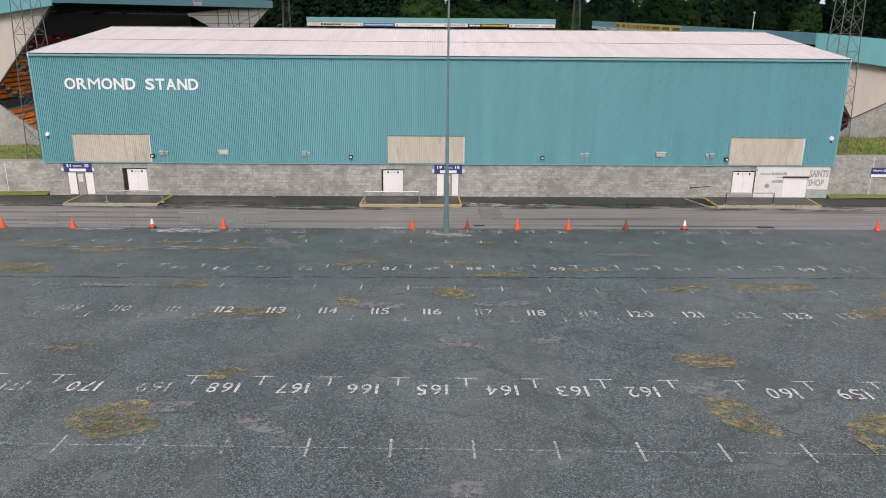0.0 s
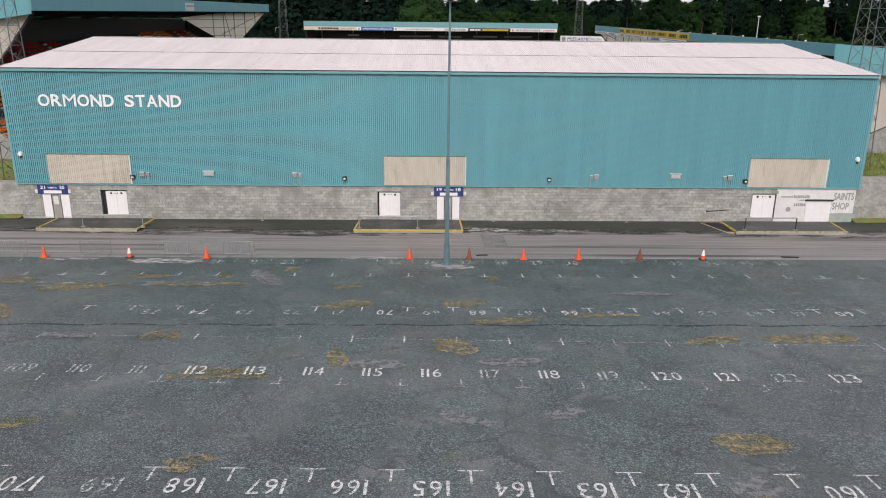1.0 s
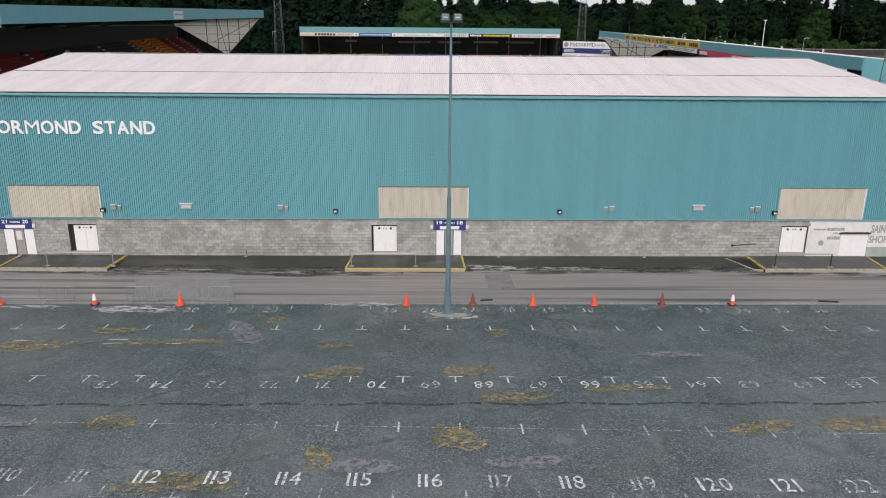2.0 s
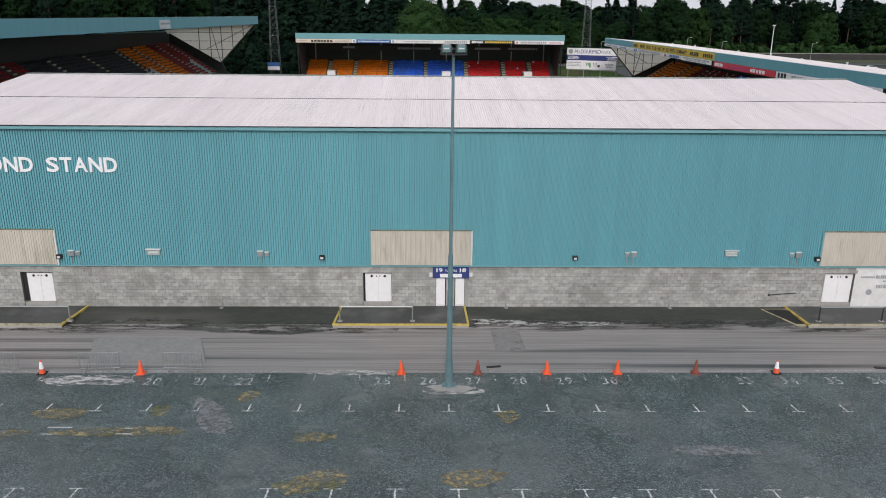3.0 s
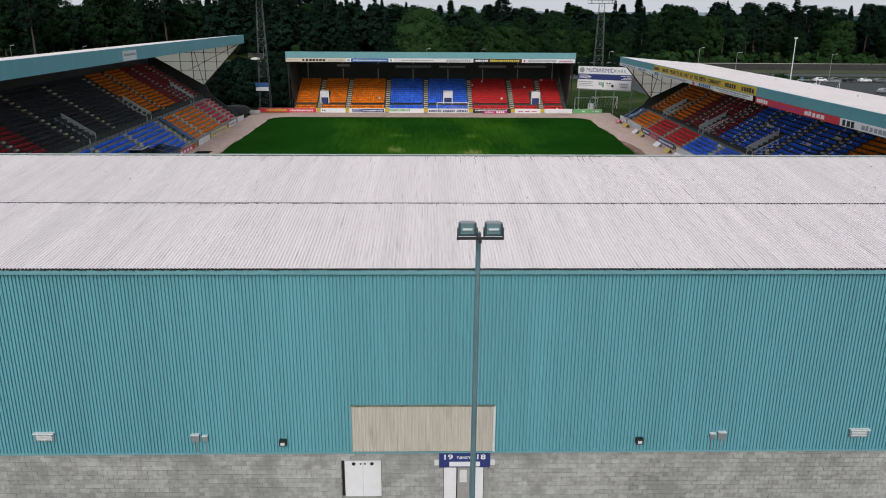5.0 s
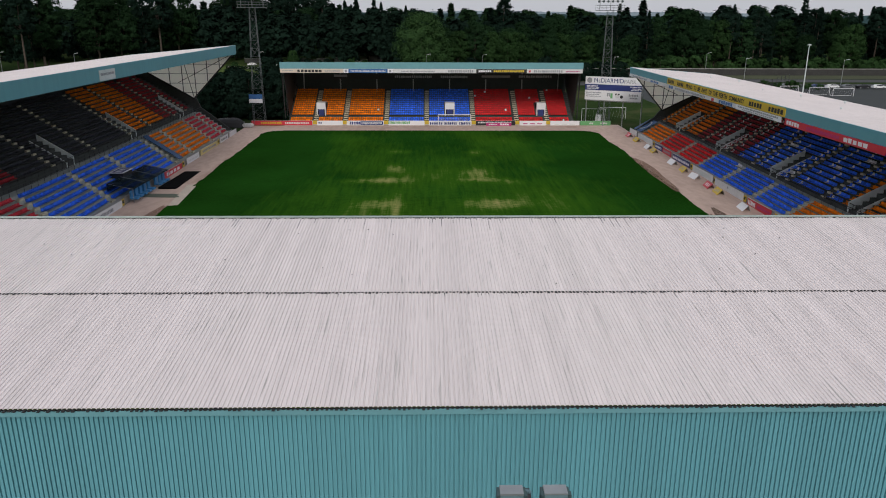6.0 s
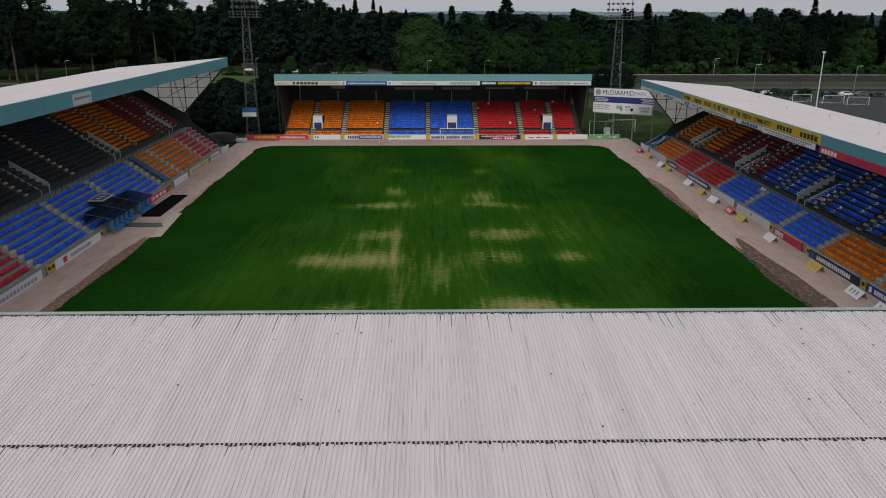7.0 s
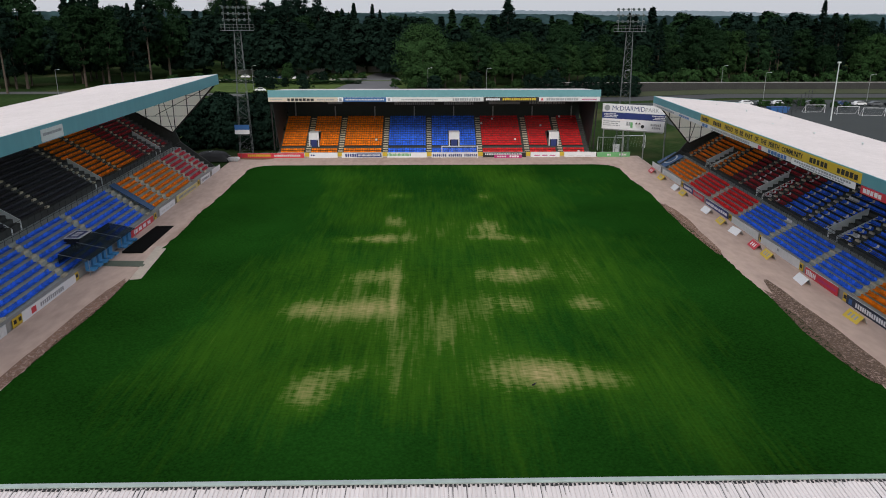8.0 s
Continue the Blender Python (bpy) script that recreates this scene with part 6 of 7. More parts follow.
# ---------------------------------------------------------------- goal, dugout, mats
goal = thing("goal", "white football goal with net before the far stand", "goal", at=pose(4.55, 220.3, nz))
part("goal_frame", Build().tube((-3.7, 0, 0), (-3.7, 0, 2.5), 0.08, n=8).tube((3.7, 0, 0), (3.7, 0, 2.5), 0.08, n=8).tube((-3.78, 0, 2.5), (3.78, 0, 2.5), 0.08, n=8), WHITE, goal)
nb = Build()
for k in range(31):
    x = -3.7 + 7.4 * k / 30
    nb.tube((x, 0, 2.45), (x, 0.85, 1.6), 0.008, n=3).tube((x, 0.85, 1.6), (x, 0.9, 0), 0.008, n=3)
for k in range(7):
    nb.tube((-3.7, 0.87, k * 0.26), (3.7, 0.87, k * 0.26), 0.008, n=3)
part("net", nb, NETTING, goal, kind="stuff")
dz = pitch_z(157)
dug = thing("dugout", "dark translucent dugout shelter with blue seats at the pitch side", "dugout", at=pose(-42.4, 157, dz))
part("canopy", Build().slab([(0.9, -7.2, 1.9), (0.9, 7.0, 1.9), (-2.6, 7.0, 2.65), (-2.6, -7.2, 2.65)], 0.08), SMOKED, dug)
part("back", Build().box(-2.6, -2.5, -7.2, 7.0, 0.2, 2.6), SMOKED, dug)
for y in (-7.2, -2.4, 2.3, 7.0):
    part("frame", Build().tube((0.85, y, 0), (0.85, y, 1.9), 0.04).tube((0.85, y, 1.9), (-2.6, y, 2.65), 0.04), GALV, dug)
for k in range(9):
    if k == 5:
        continue
    y = -6.2 + 1.55 * k
    part("seat", Build().box(0.35, 1.15, y - 0.46, y + 0.46, 0.35, 0.58).box(0.1, 0.35, y - 0.46, y + 0.46, 0.4, 1.5), mat("padded_vinyl", (0.05, 0.22, 0.46), 0.5, 0, 0.2, 2, 0.5) if k == 0 else bpy.data.materials["padded_vinyl"], dug, "padded blue seat")
box66 = thing("camera_box", "white roofed box behind the dugout", "box", at=pose(-45.6, 156.4, dz + 2.2))
part("body", Build().box(-0.9, 0.9, -1.7, 1.7, 0, 0.9), CAR_GLASS, box66)
part("lid", Build().box(-1.0, 1.0, -1.8, 1.8, 0.9, 1.0), WHITE, box66)
part("panel", Build().box(-0.75, 0.75, -1.5, 1.5, 1.0, 1.012), NAVY, box66)
part("print", Build().box(-0.4, 0.4, -1.0, -0.15, 1.012, 1.02).box(-0.4, 0.4, 0.15, 1.0, 1.012, 1.02), WHITE, box66)
solid("ground_sheet", Build().box(-41.3, -38.7, 158.4, 171.0, pitch_z(165) - 0.1, pitch_z(165) + 0.12), mat("black_sheet", (0.006, 0.006, 0.006), 0.95, 0, 0.2, 3, 0.5, spec=0.05), "black rubber sheet lying on the track", "mat")
solid("rubber_path", Build().slab([(-42.3, 153.6, pitch_z(154) + .05), (-36.7, 153.2, pitch_z(154) + .05), (-36.9, 155.3, pitch_z(154) + .05), (-42.3, 155.6, pitch_z(154) + .05)], 0.1), mat("green_mat", (0.10, 0.12, 0.09), 0.9, 0, 0.2, 3, 0.4), "grey green mat laid from dugout to pitch", "mat")
solid("pale_border", Build().slab([(-37.9, 161.3, pitch_z(160) + .04), (-36.4, 161.3, pitch_z(160) + .04), (-35.4, 149.0, pitch_z(150) + .06), (-36.6, 148.6, pitch_z(149) + .06)], 0.12), GRAVEL, "strip of pale sand at the pitch edge", "sand", kind="stuff")
solid("worn_soil", blob(36.2, 133.0, 1.5, 15.0, 21, pitch_z, 0.02), mat("brown_soil", (0.13, 0.085, 0.06), 0.95, 0, 0.3, 2, 0.3, wear=0.46, wear_scale=4.5), "dark brown damp soil along the track edge", "soil", kind="stuff")
solid("worn_soil", blob(35.6, 170.0, 0.95, 12.0, 22, pitch_z, 0.02), mat("red_soil", (0.23, 0.14, 0.10), 0.95, 0, 0.3, 2, 0.3, wear=0.47, wear_scale=4.5), "reddish damp soil along the track edge", "soil", kind="stuff")
solid("worn_soil", blob(-37.4, 135.0, 0.9, 14.0, 23, pitch_z, 0.02), mat("red_soil", (0.22, 0.13, 0.095), 0.95, 0, 0.3, 2, 0.3, wear=0.47, wear_scale=4.5), "reddish damp soil along the track edge", "soil", kind="stuff")
bird = thing("bird", "small black bird standing on the dry turf", "bird", at=pose(6.6, 121.9, pitch_z(122) + 0.02))
part("body", Build().tube((-0.16, 0, 0.16), (0.02, 0, 0.24), 0.05, 0.09, 8).tube((0.02, 0, 0.24), (0.14, 0, 0.34), 0.09, 0.04, 8), BLACK, bird)
part("head", Build().tube((0.12, 0, 0.32), (0.2, 0, 0.37), 0.05, 0.03, 8), BLACK, bird)
part("leg", Build().tube((0, 0.03, 0), (0, 0.03, 0.2), 0.012, n=4), BLACK, bird)
part("leg", Build().tube((0, -0.03, 0), (0, -0.03, 0.2), 0.012, n=4), BLACK, bird)
cover = solid("banner_cover", Build().slab([(43.35, 206.0, pitch_z(207) + 1.0), (43.35, 211.4, pitch_z(207) + 1.0), (46.8, 211.4, pitch_z(207) + 3.0), (46.8, 206.0, pitch_z(207) + 3.0)], 0.1), TARP, "blue fabric cover laid over the end seats", "cover")
ring = Build()
for k in range(18):
    a0, a1 = 2 * math.pi * k / 18, 2 * math.pi * (k + 1) / 18
    at = lambda a, r: (45.1 + 1.25 * r * math.cos(a), 208.6 + 1.7 * r * math.sin(a), pitch_z(207) + 1.0 + (1.75 + 1.25 * r * math.cos(a)) * 2.0 / 3.45 + 0.02)
    ring.add([at(a0, 1.0), at(a1, 1.0), at(a1, 0.78), at(a0, 0.78)], [(0, 1, 2, 3)])
part("emblem", ring, DIRTY_WHITE, cover, "faded white ring emblem")
cov2 = solid("banner_cover", Build().slab([(-43.4, 175.2, pitch_z(176) + 1.25), (-49.1, 175.2, pitch_z(176) + 5.0), (-49.1, 177.0, pitch_z(176) + 5.0), (-43.4, 177.0, pitch_z(176) + 1.25)], 0.12), TARP, "blue fabric cover laid along the aisle", "cover")

# ---------------------------------------------------------------- corner sign
sg = thing("ground_sign", "large white and navy sign board on posts at the corner", "sign", at=pose(34.6, 222.9, nz + 0.3, 0, 0, -31))
SWD = 13.0
part("panel", Build().box(0, SWD, -0.1, 0.1, 9.0, 10.7), WHITE, sg)
part("navy_panel", Build().box(0, SWD, -0.1, 0.1, 7.7, 8.98), NAVY, sg)
part("white_panel", Build().box(0, SWD, -0.1, 0.1, 5.5, 7.68), WHITE, sg)
o = part("lettering", text_mesh("McDIARMID", 6.8, 0.95, 0.02), NAVY, sg)
o.location = (2.1, -0.11, 9.4)
o = part("lettering", text_mesh("PARK", 2.8, 0.8, 0.02), GREY_TXT, sg)
o.location = (9.0, -0.11, 9.4)
part("emblem", Build().tube((1.0, -0.13, 9.85), (1.0, -0.1, 9.85), 0.6, n=16), GREY_TXT, sg)
for x, z, w, h, n, m in ((0.4, 8.55, 2.6, 0.2, 9, WHITE), (0.4, 8.25, 3.0, 0.2, 10, WHITE), (0.4, 7.95, 2.8, 0.2, 10, WHITE), (10.4, 8.55, 2.8, 0.2, 10, WHITE), (11, 8.2, 2.0, 0.2, 7, WHITE), (10.6, 7.9, 2.6, 0.2, 9, WHITE),
                         (0.3, 7.0, 3.6, 0.25, 14, GREY_TXT), (0.3, 6.6, 3.2, 0.22, 12, GREY_TXT), (0.3, 6.2, 3.6, 0.22, 12, GREY_TXT), (5.2, 6.4, 0.9, 0.8, 2, GREY_TXT), (6.0, 6.0, 0.7, 1.2, 1, GREEN_AD), (10.2, 6.6, 2.2, 0.5, 6, GREY_TXT), (10.5, 6.05, 1.8, 0.4, 5, GREY_TXT)):
    o = part("print", bars(w, h, n, int(x * 9 + z)), m, sg)
    o.location = (x, -0.105, z)
for x, z, r, m in ((7.6, 6.6, 0.5, DIRTY_WHITE), (7.3, 6.95, 0.2, BLACK), (7.95, 6.95, 0.2, BLACK), (8.6, 6.4, 0.35, BLACK)):
    part("emblem", Build().tube((x, -0.13, z), (x, -0.1, z), r, n=14), m, sg)
for x in (0.4, 4.6, 9.0, 13.2):
    part("post", Build().tube((x, 0.2, -0.6), (x, 0.2, 10.6), 0.14, n=6), GALV, sg)
part("cross_beam", Build().tube((0.2, 0.2, 5.35), (SWD - 0.2, 0.2, 5.35), 0.12, n=6), GALV, sg)


def small_goal(x, y, z, turn, w=5.5, h=2.0):
    t = thing("training_goal", "white metal training goal with a net", "goal", "training goals", at=pose(x, y, z, 0, 0, turn))
    part("goal_frame", Build().tube((-w / 2, 0, 0), (-w / 2, 0, h), 0.07).tube((w / 2, 0, 0), (w / 2, 0, h), 0.07).tube((-w / 2, 0, h), (w / 2, 0, h), 0.07).tube(
        (-w / 2, 0, h), (-w / 2, 1.8, 0), 0.05).tube((w / 2, 0, h), (w / 2, 1.8, 0), 0.05).tube((-w / 2, 1.8, 0.05), (w / 2, 1.8, 0.05), 0.05), WHITE, t)
    nn = Build()
    for k in range(11):
        u = -w / 2 + w * k / 10
        nn.tube((u, 0, h), (u, 1.8, 0), 0.01, n=3)
    part("net", nn, NETTING, t, kind="stuff")


small_goal(38.2, 229.0, 0.9, -10, 5.5, 3.0)
small_goal(43.2, 231.5, 0.9, 5, 7.0, 3.0)
solid("skip_bin", Build().box(-0.6, 0.6, -0.4, 0.4, 0, 2.0, pose(38.9, 226.5, 0.8, 0, 0, -30)), WHITE, "white upright cabinet beneath the sign", "cabinet")

# ---------------------------------------------------------------- floodlight pylons


def pylon(x, y, z, top, lamps, turn=0):
    t = thing("floodlight_pylon", "tall galvanised lattice floodlight pylon with a lamp platform", "pylon", "floodlight pylons", at=pose(x, y, z, 0, 0, turn))
    r0, r1, h = 1.35, 0.62, top - z
    L = [(sx, sy) for sx, sy in ((-1, -1), (1, -1), (1, 1), (-1, 1))]
    rad = lambda k: r0 + (r1 - r0) * k
    for sx, sy in L:
        part("leg", Build().tube((sx * r0, sy * r0, 0), (sx * r1, sy * r1, h), 0.05, 0.042, 5), PYLON_STEEL, t)
    n = 15
    for i in range(n):
        a, c = i / n, (i + 1) / n
        b = Build()
        for k in range(4):
            p, q = L[k], L[(k + 1) % 4]
            b.tube((p[0] * rad(a), p[1] * rad(a), a * h), (q[0] * rad(c), q[1] * rad(c), c * h), 0.022, n=4)
            if i % 2:
                b.tube((q[0] * rad(a), q[1] * rad(a), a * h), (p[0] * rad(c), p[1] * rad(c), c * h), 0.019, n=4)
            b.tube((p[0] * rad(c), p[1] * rad(c), c * h), (q[0] * rad(c), q[1] * rad(c), c * h), 0.019, n=4)
        part("bracing", b, PYLON_STEEL, t, kind="stuff")
    pb = Build().box(-3.2, 3.2, -1.1, 1.1, h - 0.1, h)
    for zz in (0.55, 1.1):
        pb.tube((-3.2, -1.1, h + zz), (3.2, -1.1, h + zz), 0.035, n=4).tube((-3.2, 1.1, h + zz), (3.2, 1.1, h + zz), 0.035, n=4)
    for u in range(9):
        pb.tube((-3.2 + 0.8 * u, -1.1, h), (-3.2 + 0.8 * u, -1.1, h + 1.1), 0.03, n=4)
    part("platform", pb, PYLON_STEEL, t)
    if lamps:
        fr = Build()
        for u in (-2.4, 0, 2.4):
            fr.tube((u, 0, h), (u, 0, h + 4.6), 0.07, n=4)
        for zz in (2.0, 3.2, 4.4):
            fr.tube((-2.8, 0, h + zz), (2.8, 0, h + zz), 0.06, n=4)
        part("lamp_frame", fr, PYLON_STEEL, t)
        for r, zz in enumerate((2.0, 3.2, 4.4)):
            for k in range(6):
                u = -2.6 + 1.04 * k
                lamp = part("lamp", Build().tube((u, 0.15, zz + h + 0.15), (u, -0.38, zz + h - 0.08), 0.12, 0.29, 8), PYLON_STEEL, t)
                part("glass", Build().tube((u, -0.385, zz + h - 0.085), (u, -0.41, zz + h - 0.095), 0.26, n=8), GLASS_LAMP, lamp)


pylon(-40.2, 222.6, 0.4, 26.6, True, 20)
pylon(40.0, 226.2, 0.4, 26.3, True, -20)
pylon(39.15, 84.5, 2.0, 26.5, True, 180)
pylon(-39.15, 84.5, 0.7, 26.5, True, 180)
brd = thing("pylon_sign", "small blue and white sign fixed to the corner pylon", "sign", at=pose(-40.4, 221.0, 6.0))
part("panel", Build().box(-1.5, 1.5, -0.08, 0, 0.9, 1.9), BLUE_AD, brd)
part("lower_panel", Build().box(-1.5, 1.5, -0.08, 0, 0, 0.88), WHITE, brd)

# stair by the stand's end
for s in (-1, 1):
    t = thing("steel_stair", "dark steel stair and handrails on the bank behind the wall", "stair", "steel stairs", at=pose(s * 37.2, 86.0, bank_z(s * 40)))
    for k in range(8):
        part("tread", Build().box(s * (0.28 * k) - 0.15, s * (0.28 * k) + 0.15, -0.5, 0.5, 0.2 * k, 0.2 * k + 0.04), STEEL_DARK, t)
    for y in (-0.5, 0.5):
        part("handrail", Build().tube((0, y, 1.0), (s * 2.2, y, 2.6), 0.03).tube((0, y, 0), (0, y, 1.0), 0.03).tube((s * 2.2, y, 1.6), (s * 2.2, y, 2.6), 0.03), STEEL_DARK, t)

# covered heap in the corner beyond the west stand
hp = thing("covered_heap", "low heap under a dark tarpaulin in the ground's corner", "heap", at=pose(-46.2, 218.6, pitch_z(218) + 0.1, 0, 0, 8))
top = lambda x, y: max(0.0, 1.9 - (x / 3.4) ** 4 * 1.2 - (y / 1.7) ** 4 * 1.3) + 0.12 * math.sin(x * 2.1) * math.cos(y * 2.7)
part("tarpaulin", Build().grid([-3.8 + 0.4 * i for i in range(20)], [-1.9 + 0.38 * i for i in range(11)], top), BLACK, hp)
part("rope", Build().tube((-3.7, -0.4, 0.9), (0, -0.4, 2.05), 0.03).tube((0, -0.4, 2.05), (3.6, -0.4, 0.9), 0.03), CONC_PALE, hp)
sk = Build()
for k in range(5):
    sk.tube((-42.6 + 0.34 * k, 217.4, pitch_z(217) + 0.5), (-42.2 + 0.34 * k, 218.3, pitch_z(217) + 0.55), 0.48, 0.36, 8)
solid("sand_bags", sk, DIRTY_WHITE, "crumpled white bags beside the covered heap", "bags", kind="stuff")
solid("bare_soil", blob(-40.0, 221.2, 5.5, 1.6, 44, pitch_z, 0.05), mat("red_earth", (0.26, 0.10, 0.05), 0.95, 0, 0.3, 2, 0.3), "bare reddish earth in the corner", "soil", kind="stuff")

# ---------------------------------------------------------------- woods, park and distance


def leaf_mesh(name, clumps, leaves, size, seed, trunk_h, trunk_r, shape):
    """Crown of many small leaf sprays round clump centres; shape(rnd) gives a clump's centre and radius."""
    rng = np.random.default_rng(seed)
    rnd = random.Random(seed)
    cs = [shape(rnd) for _ in range(clumps)]
    ctr = np.repeat(np.array([c for c, _ in cs]), leaves, 0)
    rad = np.repeat(np.array([r for _, r in cs]), leaves)
    n = len(ctr)
    d = rng.normal(size=(n, 3))
    d /= np.linalg.norm(d, axis=1)[:, None]
    pos = ctr + d * (rad * rng.uniform(0.25, 1.15, n))[:, None] * np.array([1, 1, 0.75])
    crown = pos - np.array([0, 0, ctr[:, 2].mean() * 0.85])
    crown /= np.linalg.norm(crown, axis=1)[:, None]
    face = crown * 0.7 + d * 0.5 + rng.normal(size=(n, 3)) * 0.38 + np.array([0, 0, 0.3])
    face /= np.linalg.norm(face, axis=1)[:, None]
    u = rng.normal(size=(n, 3))
    u -= face * (u * face).sum(1)[:, None]
    u /= np.linalg.norm(u, axis=1)[:, None]
    w = np.cross(face, u)
    s = size * rng.uniform(0.55, 1.5, n)[:, None]
    leaf = np.stack([pos - u * s, pos + u * s * 0.5 - w * s * 0.7, pos + u * s * 0.7 + w * s * 0.6], 1).reshape(-1, 3)
    f = np.arange(3 * n).reshape(-1, 3).tolist()
    me = bpy.data.meshes.new(name)
    me.from_pydata(leaf.tolist(), [], f)
    tb = Build().tube((0, 0, -0.5), (0.1, 0, trunk_h), trunk_r, trunk_r * 0.4, 7)
    for c, r in cs[:6]:
        tb.tube((0.05, 0, trunk_h * rnd.uniform(0.35, 0.8)), (c[0] * 0.8, c[1] * 0.8, c[2]), trunk_r * 0.35, trunk_r * 0.1, 5)
    return me, tb.mesh("trunk")


def round_crown(h, r, lo=0.28):
    def shape(rnd):
        a, t = rnd.uniform(0, 6.28), rnd.random()
        z = h * (lo + (0.96 - lo) * t)
        env = r * math.sqrt(max(0.05, 1 - ((t - 0.38) / 0.66) ** 2)) * rnd.uniform(0.35, 0.95)
        return (env * math.cos(a), env * math.sin(a), z), rnd.uniform(0.12, 0.26) * r
    return shape


def spire(h, r):
    def shape(rnd):
        a, t = rnd.uniform(0, 6.28), rnd.random() ** 1.3
        z = h * (0.16 + 0.83 * t)
        env = r * (1.02 - t) * rnd.uniform(0.4, 1.05)
        return (env * math.cos(a), env * math.sin(a), z), 0.07 * r + 0.13 * r * (1 - t)
    return shape


KINDS = [
    ("broadleaf_tree", "dense dark green broadleaf tree", LEAF_A, leaf_mesh("crown", 190, 52, 0.33, 1, 9, 0.4, round_crown(19, 6.2))),
    ("broadleaf_tree", "tall dark green broadleaf tree", LEAF_A, leaf_mesh("crown", 210, 52, 0.33, 2, 11, 0.4, round_crown(23, 6.2))),
    ("light_tree", "lighter green broadleaf tree with a ragged crown", LEAF_B, leaf_mesh("crown", 190, 52, 0.30, 3, 9, 0.35, round_crown(19, 5.8))),
    ("conifer", "dark spruce with a pointed crown", LEAF_C, leaf_mesh("crown", 260, 30, 0.36, 4, 20, 0.3, spire(25, 4.6))),
    ("conifer", "very dark tall fir", LEAF_C, leaf_mesh("crown", 280, 30, 0.36, 5, 23, 0.3, spire(28, 5.0))),
    ("shrub", "low rounded green shrub", LEAF_B, leaf_mesh("crown", 30, 40, 0.30, 6, 1.5, 0.12, round_crown(4.2, 2.6))),
    ("tall_hedge", "very dark evergreen thicket", LEAF_C, leaf_mesh("crown", 130, 40, 0.34, 7, 4, 0.2, round_crown(10.5, 4.6, 0.04))),
    ("great_tree", "broad light green tree with a full domed crown", LEAF_D, leaf_mesh("crown", 420, 60, 0.34, 9, 9, 0.6, round_crown(25, 11.5, 0.10))),
    ("cedar", "very dark broad conifer with tiered boughs", LEAF_C, leaf_mesh("crown", 420, 34, 0.36, 10, 24, 0.45, spire(29, 8.6))),
    ("pine", "tall dark pine with a bare stem and a high ragged crown", LEAF_C, leaf_mesh("crown", 110, 52, 0.34, 8, 19, 0.34, round_crown(24, 4.6, 0.52))),
]
def tree(kind, x, y, size=1.0, turn=0.0, z=None):
    name, label, m, (crown, trunk) = KINDS[kind]
    at = pose(x, y, ground_z(x, y) if z is None else z, 0, 0, turn) @ Matrix.Diagonal((size, size, size, 1))
    t = thing(name, label, "shrub" if kind in (5, 6) else "tree", "shrubs" if kind in (5, 6) else "trees", at=at)
    part("trunk", trunk, BARK, t)
    part("crown", crown, m, t)
    return t


rnd = random.Random(12)
# front edge of the woods north of the ground: spruce and pine on the west, paler broadleaves in the middle, pines on the east
x = -330.0
while x < 330:
    park = -112 < x < -12
    y = (455 if park else 372) + rnd.uniform(-10, 14) - (25 if x < -150 else 0) + (0 if abs(x) < 200 else -abs(x) * 0.06)
    k = rnd.choice((3, 9, 4, 9, 3, 1)) if x < -12 else rnd.choice((0, 2, 2, 0, 2, 1)) if x < 75 else rnd.choice((0, 9, 1, 9, 3, 2, 0))
    tall = 1.46 if x < -55 else 1.22 if x < -12 else 0.95 if x < 80 else 1.10
    tree(k, x, y, rnd.uniform(0.72, 1.04) * tall, rnd.uniform(0, 360))
    tree(rnd.choice((0, 1, 0, 2, 1)) if -5 < x < 80 else rnd.choice((3, 9, 4, 1)), x + rnd.uniform(-4, 4), y + rnd.uniform(9, 18), rnd.uniform(0.78, 1.12) * tall, rnd.uniform(0, 360))
    x += rnd.uniform(4.8, 7.6)
tree(8, 34.5, 418, 1.26, 30)
for i in range(9):
    tree(6, 37 + i * 4.2 + rnd.uniform(-1, 1), 336 + rnd.uniform(-2, 2), rnd.uniform(0.55, 0.8), rnd.uniform(0, 360))
tree(7, -4.0, 362, 1.0, 70)
tree(0, 112, 366, 1.15, 5)
tree(2, 117, 364, 1.15, 50)
for i in range(26):
    tree(5, 62 + i * 5.2 + rnd.uniform(-1.5, 1.5), 352 + rnd.uniform(-4, 4), rnd.uniform(1.2, 2.0), rnd.uniform(0, 360))
for x, y, s in ((-104, 372, 1.0), (-96, 380, 1.1), (-88, 392, 0.7), (-64, 396, 0.8), (-58, 398, 0.7), (-52, 398, 0.8), (-47, 398, 0.7), (-42, 396, 0.8), (-37, 402, 1.2), (-31, 404, 0.9), (-76, 398, 0.6), (-15, 366, 1.0),
                (12, 362, 0.9), (22, 358, 1.0), (33, 360, 1.1), (45, 356, 1.2), (-20, 420, 1.3)):
    tree(5, x, y, s, rnd.uniform(0, 360))
# dark thicket between the west stand and the north stand
for i in range(16):
    tree(6, -55.5 + (i % 8) * 2.6 + rnd.uniform(-1, 1), 234 + (i // 8) * 8 + rnd.uniform(-2, 2), rnd.uniform(0.85, 1.15), rnd.uniform(0, 360))


